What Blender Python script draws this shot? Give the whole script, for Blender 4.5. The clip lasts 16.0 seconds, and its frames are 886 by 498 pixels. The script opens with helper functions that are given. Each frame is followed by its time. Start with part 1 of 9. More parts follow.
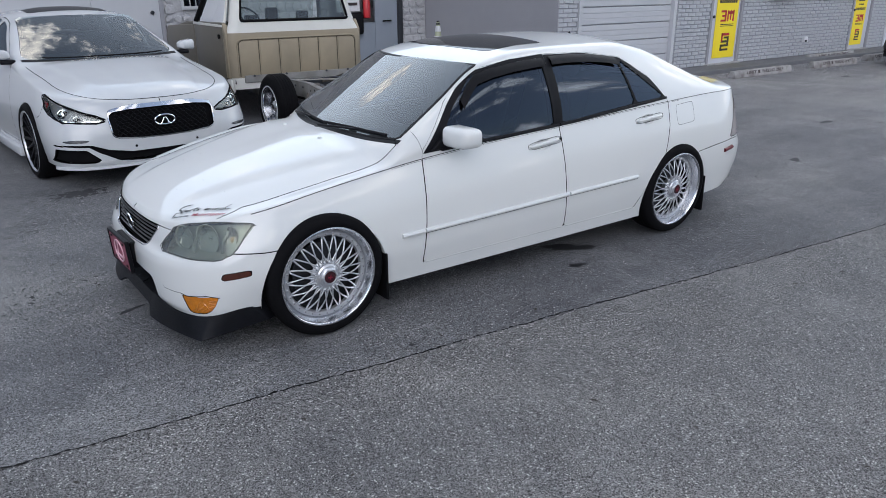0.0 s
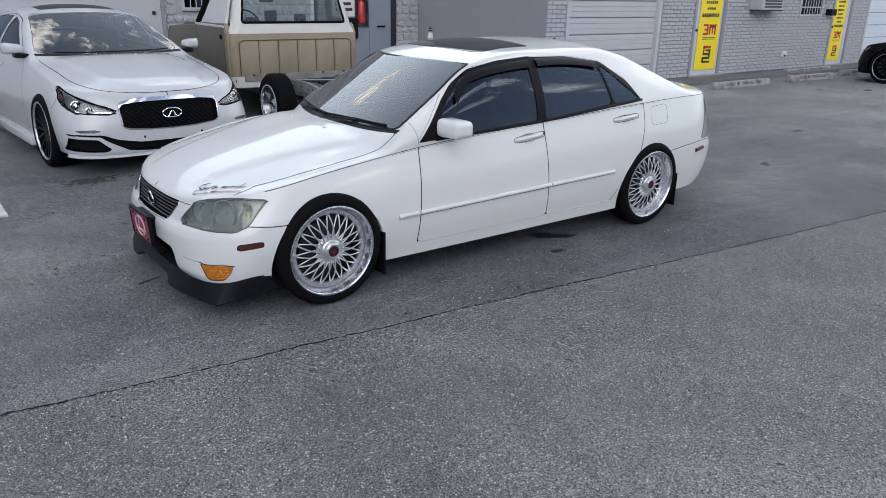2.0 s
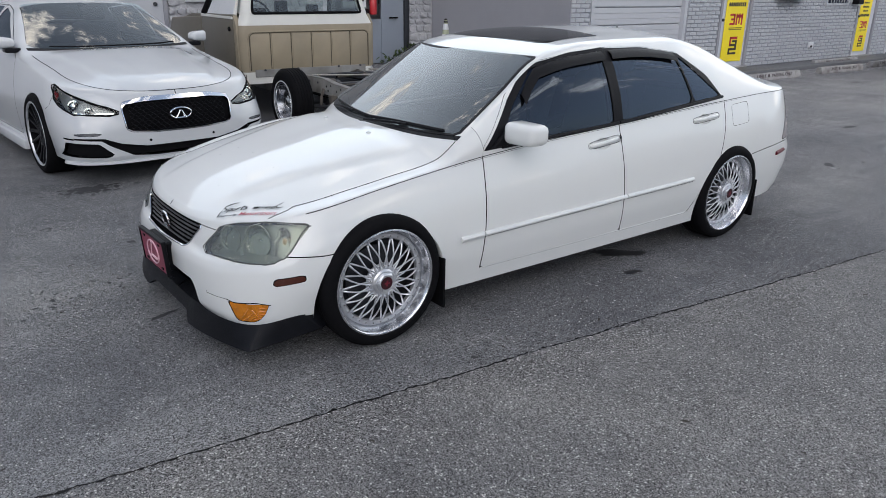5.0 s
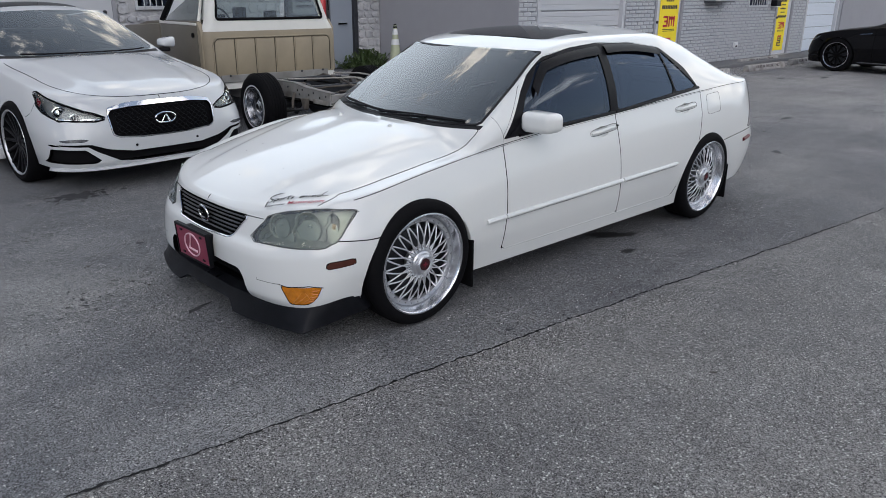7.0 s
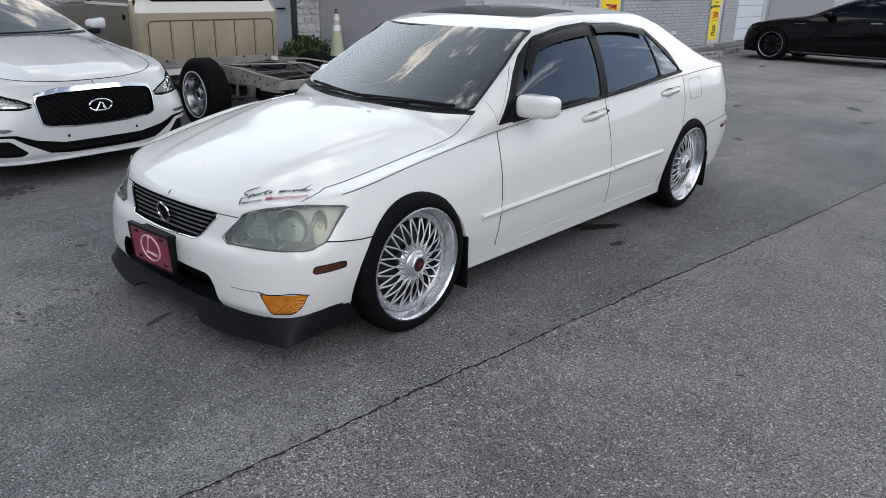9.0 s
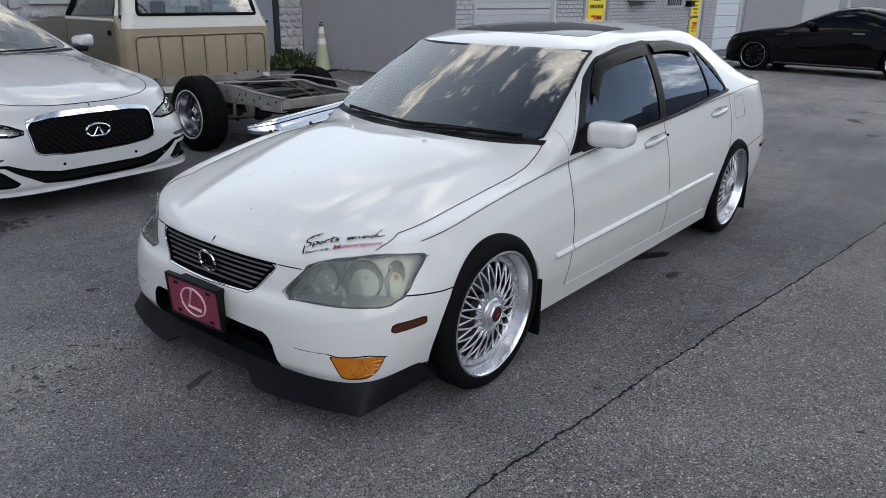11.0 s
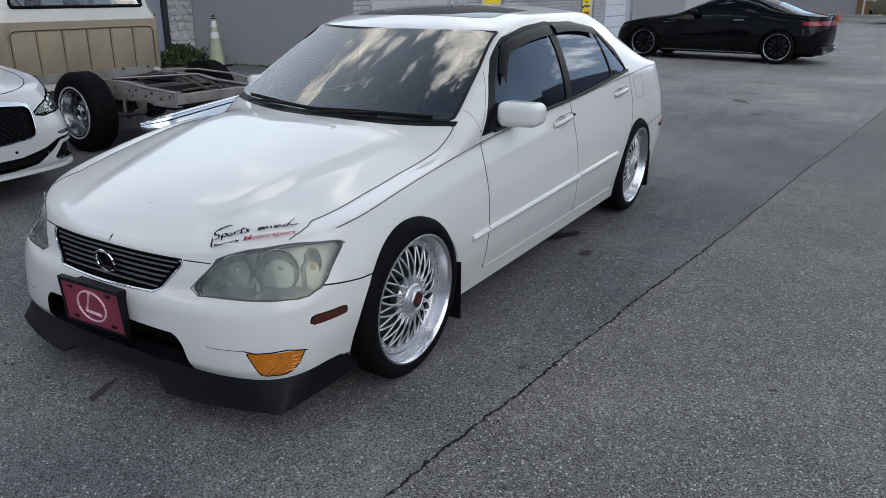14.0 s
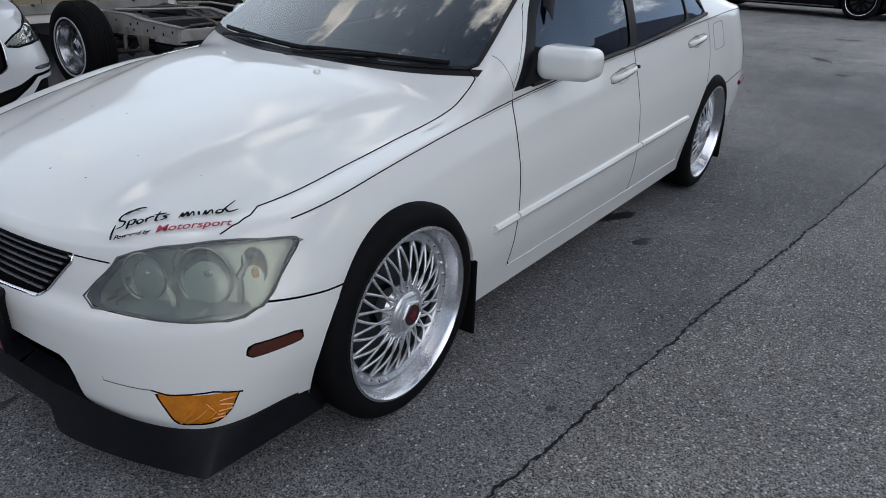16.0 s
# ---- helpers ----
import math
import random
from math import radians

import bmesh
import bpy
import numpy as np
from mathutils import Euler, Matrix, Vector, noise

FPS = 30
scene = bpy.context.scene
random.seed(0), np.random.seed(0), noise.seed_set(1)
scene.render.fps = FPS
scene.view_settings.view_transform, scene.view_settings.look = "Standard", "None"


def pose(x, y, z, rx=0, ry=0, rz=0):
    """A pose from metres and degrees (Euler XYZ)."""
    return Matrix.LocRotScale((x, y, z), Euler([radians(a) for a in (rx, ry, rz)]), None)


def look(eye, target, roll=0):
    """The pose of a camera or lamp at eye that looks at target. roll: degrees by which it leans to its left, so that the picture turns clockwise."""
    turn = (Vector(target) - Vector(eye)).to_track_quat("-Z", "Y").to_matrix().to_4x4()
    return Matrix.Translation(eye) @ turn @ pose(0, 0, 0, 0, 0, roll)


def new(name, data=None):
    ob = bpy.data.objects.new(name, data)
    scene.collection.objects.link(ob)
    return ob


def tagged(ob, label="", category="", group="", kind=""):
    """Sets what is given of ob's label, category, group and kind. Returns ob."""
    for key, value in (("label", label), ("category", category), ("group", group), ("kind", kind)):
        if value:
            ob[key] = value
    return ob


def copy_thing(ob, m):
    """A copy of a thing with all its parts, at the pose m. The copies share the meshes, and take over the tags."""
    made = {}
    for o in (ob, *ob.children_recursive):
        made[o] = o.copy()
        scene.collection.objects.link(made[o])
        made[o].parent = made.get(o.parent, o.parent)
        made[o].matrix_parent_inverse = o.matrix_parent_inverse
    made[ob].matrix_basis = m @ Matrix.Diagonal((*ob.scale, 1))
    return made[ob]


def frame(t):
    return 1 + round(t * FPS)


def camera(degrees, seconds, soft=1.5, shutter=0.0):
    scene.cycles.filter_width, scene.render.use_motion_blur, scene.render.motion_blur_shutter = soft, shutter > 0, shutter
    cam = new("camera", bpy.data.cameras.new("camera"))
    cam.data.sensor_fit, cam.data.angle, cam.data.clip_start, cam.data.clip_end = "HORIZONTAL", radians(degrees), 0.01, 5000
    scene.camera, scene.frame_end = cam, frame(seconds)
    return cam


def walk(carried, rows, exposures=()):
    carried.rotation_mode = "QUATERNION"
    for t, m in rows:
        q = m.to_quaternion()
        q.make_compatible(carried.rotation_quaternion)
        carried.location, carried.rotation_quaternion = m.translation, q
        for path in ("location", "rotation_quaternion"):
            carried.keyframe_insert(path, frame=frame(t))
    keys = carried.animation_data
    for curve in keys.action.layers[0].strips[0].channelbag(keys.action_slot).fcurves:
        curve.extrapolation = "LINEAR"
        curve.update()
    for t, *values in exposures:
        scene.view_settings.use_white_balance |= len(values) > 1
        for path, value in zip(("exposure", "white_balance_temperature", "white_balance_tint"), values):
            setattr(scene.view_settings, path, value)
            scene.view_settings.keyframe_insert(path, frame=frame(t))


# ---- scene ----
cam = camera(62.0, 16.0, soft=0.75)
PATH = [
    (0, (-1.516, -3.857, 1.652), (-0.406, -2.338, 0.973), -0.3),
    (0.5, (-1.559, -3.859, 1.651), (-0.438, -2.345, 0.98), -1.0),
    (1, (-1.684, -3.895, 1.64), (-0.54, -2.396, 0.973), -0.2),
    (1.5, (-1.758, -4.026, 1.642), (-0.602, -2.533, 0.982), 0.8),
    (2, (-1.793, -4.178, 1.637), (-0.649, -2.675, 0.979), 1.1),
    (2.5, (-1.81, -4.18, 1.637), (-0.678, -2.668, 0.979), 1.2),
    (3, (-1.78, -4.046, 1.635), (-0.655, -2.532, 0.97), 1.5),
    (3.5, (-1.744, -3.868, 1.63), (-0.627, -2.354, 0.954), 1.0),
    (4, (-1.67, -3.735, 1.604), (-0.554, -2.22, 0.927), 1.0),
    (4.2, (-1.607, -3.654, 1.593), (-0.492, -2.138, 0.916), 0.7),
    (6.3, (-1.949, -3.348, 1.554), (-0.735, -1.902, 0.893), 0.7),
    (6.5, (-2.015, -3.389, 1.547), (-0.791, -1.949, 0.893), 0.2),
    (7, (-2.185, -3.319, 1.531), (-0.895, -1.938, 0.876), 0.3),
    (7.5, (-2.384, -3.221, 1.503), (-0.98, -1.957, 0.847), 0.8),
    (8, (-2.452, -3.182, 1.493), (-1.011, -1.958, 0.839), 1.0),
    (8.5, (-2.287, -3.043, 1.449), (-0.862, -1.808, 0.781), 1.0),
    (9, (-2.143, -2.879, 1.444), (-0.731, -1.634, 0.768), 1.0),
    (9.5, (-2.099, -2.659, 1.452), (-0.681, -1.421, 0.775), 0.8),
    (9.7, (-2.103, -2.61, 1.452), (-0.678, -1.373, 0.79), 0.5),
    (11.8, (-2.24, -2.229, 1.491), (-0.727, -1.098, 0.834), 0.3),
    (12, (-2.26, -2.238, 1.495), (-0.736, -1.121, 0.838), -0.1),
    (12.5, (-2.244, -2.252, 1.491), (-0.703, -1.161, 0.832), -0.0),
    (13, (-2.196, -2.263, 1.491), (-0.633, -1.203, 0.833), 0.0),
    (13.5, (-2.219, -2.256, 1.478), (-0.63, -1.238, 0.817), 0.5),
    (14, (-2.135, -2.255, 1.411), (-0.52, -1.279, 0.748), 0.3),
    (14.5, (-1.957, -2.215, 1.365), (-0.337, -1.251, 0.696), 0.9),
    (15, (-1.789, -2.118, 1.307), (-0.163, -1.166, 0.637), 1.1),
    (15.5, (-1.619, -1.993, 1.316), (-0.016, -1.025, 0.612), 1.6),
    (16, (-1.428, -1.934, 1.277), (0.087, -0.891, 0.49), 1.7),
]
walk(cam, [(t, look(eye, target, roll)) for t, eye, target, roll in PATH],
     exposures=[(0,-0.83,5650,12),(4.2,-0.83,5900,12),(6.3,-0.93,5890,12),(7.0,-0.96,5890,12),(8.5,-0.82,5940,12),(9.7,-0.92,5940,12),(11.8,-1.14,5800,11),(14,-1.15,5780,11),(15,-1.16,5790,11),(16,-1.26,5740,11)])
# ==== place ====

# ---- sky and sun ----
world = bpy.data.worlds.new("sky")
scene.world = world
world.use_nodes = True
wn, wl = world.node_tree.nodes, world.node_tree.links
wn.clear()
w_out = wn.new("ShaderNodeOutputWorld")
w_bg = wn.new("ShaderNodeBackground")
w_bg.inputs["Strength"].default_value = 0.15
w_sky = wn.new("ShaderNodeTexSky")
w_sky.sky_type = "NISHITA"
w_sky.sun_disc = False
w_sky.sun_elevation = radians(34)
w_sky.sun_rotation = radians(215)
w_sky.dust_density = 1.5
w_co = wn.new("ShaderNodeTexCoord")
w_map = wn.new("ShaderNodeMapping")
w_map.inputs["Scale"].default_value = (1.0, 1.0, 1.6)
w_map.inputs["Location"].default_value = (0.192, 6.968, 5.405)
w_n1 = wn.new("ShaderNodeTexNoise")
w_n1.inputs["Scale"].default_value = 3.8
w_n1.inputs["Detail"].default_value = 9
w_n1.inputs["Roughness"].default_value = 0.70
w_n1.inputs["Distortion"].default_value = 0.15
w_ramp = wn.new("ShaderNodeValToRGB")
w_ramp.color_ramp.elements[0].position = 0.535
w_ramp.color_ramp.elements[0].color = (0, 0, 0, 1)
w_ramp.color_ramp.elements[1].position = 0.575
w_ramp.color_ramp.elements[1].color = (1, 1, 1, 1)
w_cc = wn.new("ShaderNodeValToRGB")
w_cc.color_ramp.elements[0].position = 0.53
w_cc.color_ramp.elements[0].color = (9.0, 9.2, 9.4, 1)
w_cc.color_ramp.elements[1].position = 0.68
w_cc.color_ramp.elements[1].color = (64.0, 57.0, 45.5, 1)
w_mix = wn.new("ShaderNodeMixRGB")
wl.new(w_co.outputs["Generated"], w_map.inputs["Vector"])
wl.new(w_map.outputs["Vector"], w_n1.inputs["Vector"])
wl.new(w_n1.outputs["Fac"], w_ramp.inputs["Fac"])
wl.new(w_n1.outputs["Fac"], w_cc.inputs["Fac"])
w_low = wn.new("ShaderNodeMapRange")
w_low.inputs["From Min"].default_value, w_low.inputs["From Max"].default_value = 0.40, 0.51
w_back = wn.new("ShaderNodeMapRange")
w_back.inputs["From Min"].default_value, w_back.inputs["From Max"].default_value = 0.45, 0.15
w_keep = wn.new("ShaderNodeMath")
w_keep.operation = "MAXIMUM"
w_cover = wn.new("ShaderNodeMath")
w_cover.operation = "MULTIPLY"
wl.new(w_low.outputs["Result"], w_keep.inputs[0])
wl.new(w_back.outputs["Result"], w_keep.inputs[1])
wl.new(w_ramp.outputs["Color"], w_cover.inputs[0])
wl.new(w_keep.outputs["Value"], w_cover.inputs[1])
wl.new(w_cover.outputs["Value"], w_mix.inputs["Fac"])
# pale haze low over the roofs
w_sep = wn.new("ShaderNodeSeparateXYZ")
w_hz = wn.new("ShaderNodeMapRange")
w_hz.inputs["From Min"].default_value, w_hz.inputs["From Max"].default_value = 0.86, 0.50
w_hz.inputs["To Min"].default_value, w_hz.inputs["To Max"].default_value = 0.05, 0.9
w_haze = wn.new("ShaderNodeMixRGB")
w_haze.inputs["Color2"].default_value = (22.4, 23.9, 24.2, 1)
wl.new(w_co.outputs["Generated"], w_sep.inputs["Vector"])
for w_range, w_axis in ((w_hz, "Z"), (w_low, "Z"), (w_back, "Y")):
    wl.new(w_sep.outputs[w_axis], w_range.inputs["Value"])
w_az = wn.new("ShaderNodeMapRange")
w_az.inputs["From Min"].default_value, w_az.inputs["From Max"].default_value = -0.35, 0.85
w_az.inputs["To Min"].default_value, w_az.inputs["To Max"].default_value = 0.08, 1.0
w_mul = wn.new("ShaderNodeMath")
w_mul.operation = "MULTIPLY"
w_dir = wn.new("ShaderNodeVectorMath")
w_dir.operation = "DOT_PRODUCT"
w_dir.inputs[1].default_value = (0.70, 0.71, 0.0)
wl.new(w_co.outputs["Generated"], w_dir.inputs[0])
wl.new(w_dir.outputs["Value"], w_az.inputs["Value"])
wl.new(w_hz.outputs["Result"], w_mul.inputs[0])
wl.new(w_az.outputs["Result"], w_mul.inputs[1])
wl.new(w_mul.outputs["Value"], w_haze.inputs["Fac"])
wl.new(w_sky.outputs["Color"], w_haze.inputs["Color1"])
wl.new(w_haze.outputs["Color"], w_mix.inputs["Color1"])
wl.new(w_cc.outputs["Color"], w_mix.inputs["Color2"])
wl.new(w_mix.outputs["Color"], w_bg.inputs["Color"])
wl.new(w_bg.outputs["Background"], w_out.inputs["Surface"])

sun = new("sun", bpy.data.lights.new("sun", "SUN"))
sun.data.energy = 1.5
sun.data.angle = radians(56)
sun.data.color = (1.0, 0.95, 0.88)
sun.matrix_world = look((-12, -17, 14), (0, 0, 0))
scene.view_settings.exposure = 0.0

# ---- materials ----
def material(name, base, rough=0.6, metal=0.0, vary=0.12, grain=30.0, bump=0.0, bump_scale=200.0, coat=0.0, stain=0.0,
             stain_scale=1.2, stain_color=None, spec=0.5, ior=1.45, transmission=0.0, emit=None):
    """A principled surface with colour change at two scales, stains and fine relief, in object metres."""
    m = bpy.data.materials.new(name)
    m.use_nodes = True
    n, l = m.node_tree.nodes, m.node_tree.links
    b = n["Principled BSDF"]
    b.inputs["Roughness"].default_value = rough
    b.inputs["Metallic"].default_value = metal
    b.inputs["Specular IOR Level"].default_value = spec
    b.inputs["IOR"].default_value = ior
    b.inputs["Coat Weight"].default_value = coat
    b.inputs["Coat Roughness"].default_value = 0.03
    b.inputs["Transmission Weight"].default_value = transmission
    if emit:
        b.inputs["Emission Color"].default_value = (*base, 1)
        b.inputs["Emission Strength"].default_value = emit
    co = n.new("ShaderNodeTexCoord")
    if vary > 0:
        fine, broad = n.new("ShaderNodeTexNoise"), n.new("ShaderNodeTexNoise")
        fine.inputs["Scale"].default_value, fine.inputs["Detail"].default_value = grain, 4
        broad.inputs["Scale"].default_value, broad.inputs["Detail"].default_value = stain_scale, 7
        l.new(co.outputs["Object"], fine.inputs["Vector"])
        l.new(co.outputs["Object"], broad.inputs["Vector"])
        mid = n.new("ShaderNodeMixRGB")
        mid.inputs["Color1"].default_value = (*[c * (1 - vary) for c in base], 1)
        mid.inputs["Color2"].default_value = (*[min(1, c * (1 + vary)) for c in base], 1)
        l.new(fine.outputs["Fac"], mid.inputs["Fac"])
        out = mid.outputs["Color"]
        if stain > 0:
            ramp = n.new("ShaderNodeValToRGB")
            ramp.color_ramp.elements[0].position, ramp.color_ramp.elements[1].position = 0.45, 0.72
            top = n.new("ShaderNodeMixRGB")
            top.inputs["Color2"].default_value = (*(stain_color or [c * 0.45 for c in base]), 1)
            scale = n.new("ShaderNodeMath")
            scale.operation = "MULTIPLY"
            scale.inputs[1].default_value = stain
            l.new(broad.outputs["Fac"], ramp.inputs["Fac"])
            l.new(ramp.outputs["Color"], scale.inputs[0])
            l.new(scale.outputs["Value"], top.inputs["Fac"])
            l.new(out, top.inputs["Color1"])
            out = top.outputs["Color"]
        l.new(out, b.inputs["Base Color"])
    else:
        b.inputs["Base Color"].default_value = (*base, 1)
    if bump > 0:
        tex, bm_node = n.new("ShaderNodeTexNoise"), n.new("ShaderNodeBump")
        tex.inputs["Scale"].default_value, tex.inputs["Detail"].default_value = bump_scale, 4
        bm_node.inputs["Distance"].default_value = bump
        l.new(co.outputs["Object"], tex.inputs["Vector"])
        l.new(tex.outputs["Fac"], bm_node.inputs["Height"])
        l.new(bm_node.outputs["Normal"], b.inputs["Normal"])
    return m


def ground_material():
    """Worn asphalt: dark smooth lot on one side of the paving joint, paler coarse aggregate on the other."""
    m = bpy.data.materials.new("asphalt")
    m.use_nodes = True
    n, l = m.node_tree.nodes, m.node_tree.links
    b = n["Principled BSDF"]
    b.inputs["Roughness"].default_value = 0.78
    b.inputs["Specular IOR Level"].default_value = 0.32
    geo = n.new("ShaderNodeNewGeometry")
    sep = n.new("ShaderNodeSeparateXYZ")
    l.new(geo.outputs["Position"], sep.inputs["Vector"])

    def tex(scale, detail=5, rough=0.6):
        t = n.new("ShaderNodeTexNoise")
        t.inputs["Scale"].default_value, t.inputs["Detail"].default_value, t.inputs["Roughness"].default_value = scale, detail, rough
        l.new(geo.outputs["Position"], t.inputs["Vector"])
        return t.outputs["Fac"]

    def ramp(src, a, c0, z, c1):
        r = n.new("ShaderNodeValToRGB")
        r.color_ramp.elements[0].position, r.color_ramp.elements[0].color = a, (*c0, 1)
        r.color_ramp.elements[1].position, r.color_ramp.elements[1].color = z, (*c1, 1)
        l.new(src, r.inputs["Fac"])
        return r.outputs["Color"]

    def mix(fac, a, c, mode="MIX"):
        x = n.new("ShaderNodeMixRGB")
        x.blend_type = mode
        for value, socket in ((fac, "Fac"), (a, "Color1"), (c, "Color2")):
            if isinstance(value, (int, float)):
                x.inputs[socket].default_value = value
            elif isinstance(value, tuple):
                x.inputs[socket].default_value = (*value, 1)
            else:
                l.new(value, x.inputs[socket])
        return x.outputs["Color"]

    def math_node(op, a, c=0.0):
        x = n.new("ShaderNodeMath")
        x.operation = op
        for i, value in enumerate((a, c)):
            if isinstance(value, (int, float)):
                x.inputs[i].default_value = value
            else:
                l.new(value, x.inputs[i])
        return x.outputs["Value"]

    # which side of the joint: y + 0.105 x + 1.245
    side = math_node("ADD", math_node("ADD", sep.outputs["Y"], math_node("MULTIPLY", sep.outputs["X"], 0.105)), 1.245)
    near = math_node("LESS_THAN", side, 0.0)
    stones = n.new("ShaderNodeTexVoronoi")
    stones.inputs["Scale"].default_value = 270
    l.new(geo.outputs["Position"], stones.inputs["Vector"])
    speck = ramp(stones.outputs["Color"], 0.12, (0.03, 0.03, 0.03), 1.0, (2.25, 2.25, 2.22))
    # scattered pale and dark stones lying in the surface
    large = n.new("ShaderNodeTexVoronoi")
    large.inputs["Scale"].default_value = 125
    l.new(geo.outputs["Position"], large.inputs["Vector"])
    pick = n.new("ShaderNodeSeparateColor")
    l.new(large.outputs["Color"], pick.inputs["Color"])
    core = math_node("LESS_THAN", large.outputs["Distance"], 0.48)
    share = math_node("ADD", math_node("MULTIPLY", near, -0.08), 0.94)
    pale_stone = math_node("MULTIPLY", math_node("GREATER_THAN", pick.outputs["Red"], share), core)
    dark_stone = math_node("MULTIPLY", math_node("GREATER_THAN", pick.outputs["Green"], 0.90), core)
    smooth = ramp(tex(70, 3), 0.3, (0.72, 0.72, 0.72), 0.75, (1.3, 1.3, 1.28))
    lot = mix(1.0, ramp(tex(0.7, 8), 0.3, (0.099, 0.101, 0.109), 0.75, (0.167, 0.169, 0.176)), mix(0.92, smooth, speck), "MULTIPLY")
    coarse = mix(1.0, ramp(tex(0.55, 8), 0.3, (0.142, 0.141, 0.143), 0.75, (0.188, 0.187, 0.188)), speck, "MULTIPLY")
    # the coarse pour is paler away from the joint
    off = n.new("ShaderNodeMapRange")
    off.inputs["From Min"].default_value, off.inputs["From Max"].default_value = -0.6, -2.4
    off.inputs["To Min"].default_value, off.inputs["To Max"].default_value = 0.0, 1.0
    l.new(side, off.inputs["Value"])
    coarse = mix(1.0, coarse, mix(off.outputs["Result"], (0.93, 0.93, 0.94), (1.38, 1.35, 1.32)), "MULTIPLY")
    # brightness is put into the lot's colour, paler from x 3.6 to 10.5
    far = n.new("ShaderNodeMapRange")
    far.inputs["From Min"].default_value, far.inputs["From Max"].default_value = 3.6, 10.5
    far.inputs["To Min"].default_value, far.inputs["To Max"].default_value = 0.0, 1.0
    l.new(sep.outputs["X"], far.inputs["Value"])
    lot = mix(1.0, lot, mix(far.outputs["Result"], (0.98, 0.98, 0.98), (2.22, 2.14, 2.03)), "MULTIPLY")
    # shade round the cars is put into the lot's colour, darker past x 0.9
    lot_shade = n.new("ShaderNodeMapRange")
    lot_shade.inputs["From Min"].default_value, lot_shade.inputs["From Max"].default_value = -0.9, 0.9
    lot_shade.inputs["To Min"].default_value, lot_shade.inputs["To Max"].default_value = 0.0, 1.0
    l.new(math_node("ADD", sep.outputs["X"], math_node("MULTIPLY", math_node("SUBTRACT", tex(1.4, 4), 0.5), 1.6)), lot_shade.inputs["Value"])
    lot = mix(1.0, lot, mix(lot_shade.outputs["Result"], (1.30, 1.30, 1.28), (0.90, 0.90, 0.925)), "MULTIPLY")
    grime = ramp(tex(1.15, 8, 0.74), 0.53, (0, 0, 0), 0.68, (1, 1, 1))
    lot = mix(math_node("MULTIPLY", grime, 0.27), lot, (0.066, 0.067, 0.072))
    drag = n.new("ShaderNodeMapping")
    drag.inputs["Rotation"].default_value = (0, 0, 0.25)
    drag.inputs["Scale"].default_value = (0.35, 3.2, 1.0)
    l.new(geo.outputs["Position"], drag.inputs["Vector"])
    streak = n.new("ShaderNodeTexNoise")
    streak.inputs["Scale"].default_value, streak.inputs["Detail"].default_value, streak.inputs["Roughness"].default_value = 1.3, 8, 0.7
    l.new(drag.outputs["Vector"], streak.inputs["Vector"])
    lot = mix(1.0, lot, ramp(streak.outputs["Fac"], 0.34, (0.90, 0.90, 0.91), 0.66, (1.16, 1.16, 1.15)), "MULTIPLY")
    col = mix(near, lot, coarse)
    col = mix(1.0, col, ramp(tex(0.33, 6, 0.65), 0.32, (0.78, 0.79, 0.83), 0.70, (1.22, 1.20, 1.16)), "MULTIPLY")
    col = mix(1.0, col, ramp(tex(2.4, 6, 0.7), 0.35, (0.86, 0.86, 0.87), 0.66, (1.10, 1.10, 1.09)), "MULTIPLY")
    col = mix(math_node("MULTIPLY", pale_stone, 0.75), col, mix(pick.outputs["Blue"], (0.40, 0.40, 0.39), (0.70, 0.70, 0.67)))
    col = mix(math_node("MULTIPLY", dark_stone, 0.7), col, (0.045, 0.045, 0.048))
    spots = ramp(tex(5.5, 3, 0.5), 0.70, (0, 0, 0), 0.76, (1, 1, 1))
    col = mix(math_node("MULTIPLY", spots, 0.45), col, (0.06, 0.06, 0.065))
    pale = ramp(tex(1.6, 8, 0.7), 0.56, (0, 0, 0), 0.74, (1, 1, 1))
    col = mix(math_node("MULTIPLY", pale, 0.22), col, (0.30, 0.30, 0.30))
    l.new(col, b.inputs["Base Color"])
    bump = n.new("ShaderNodeBump")
    bump.inputs["Distance"].default_value = 0.004
    bump.inputs["Strength"].default_value = 0.8
    l.new(mix(0.5, stones.outputs["Distance"], tex(160, 4)), bump.inputs["Height"])
    l.new(bump.outputs["Normal"], b.inputs["Normal"])
    return m


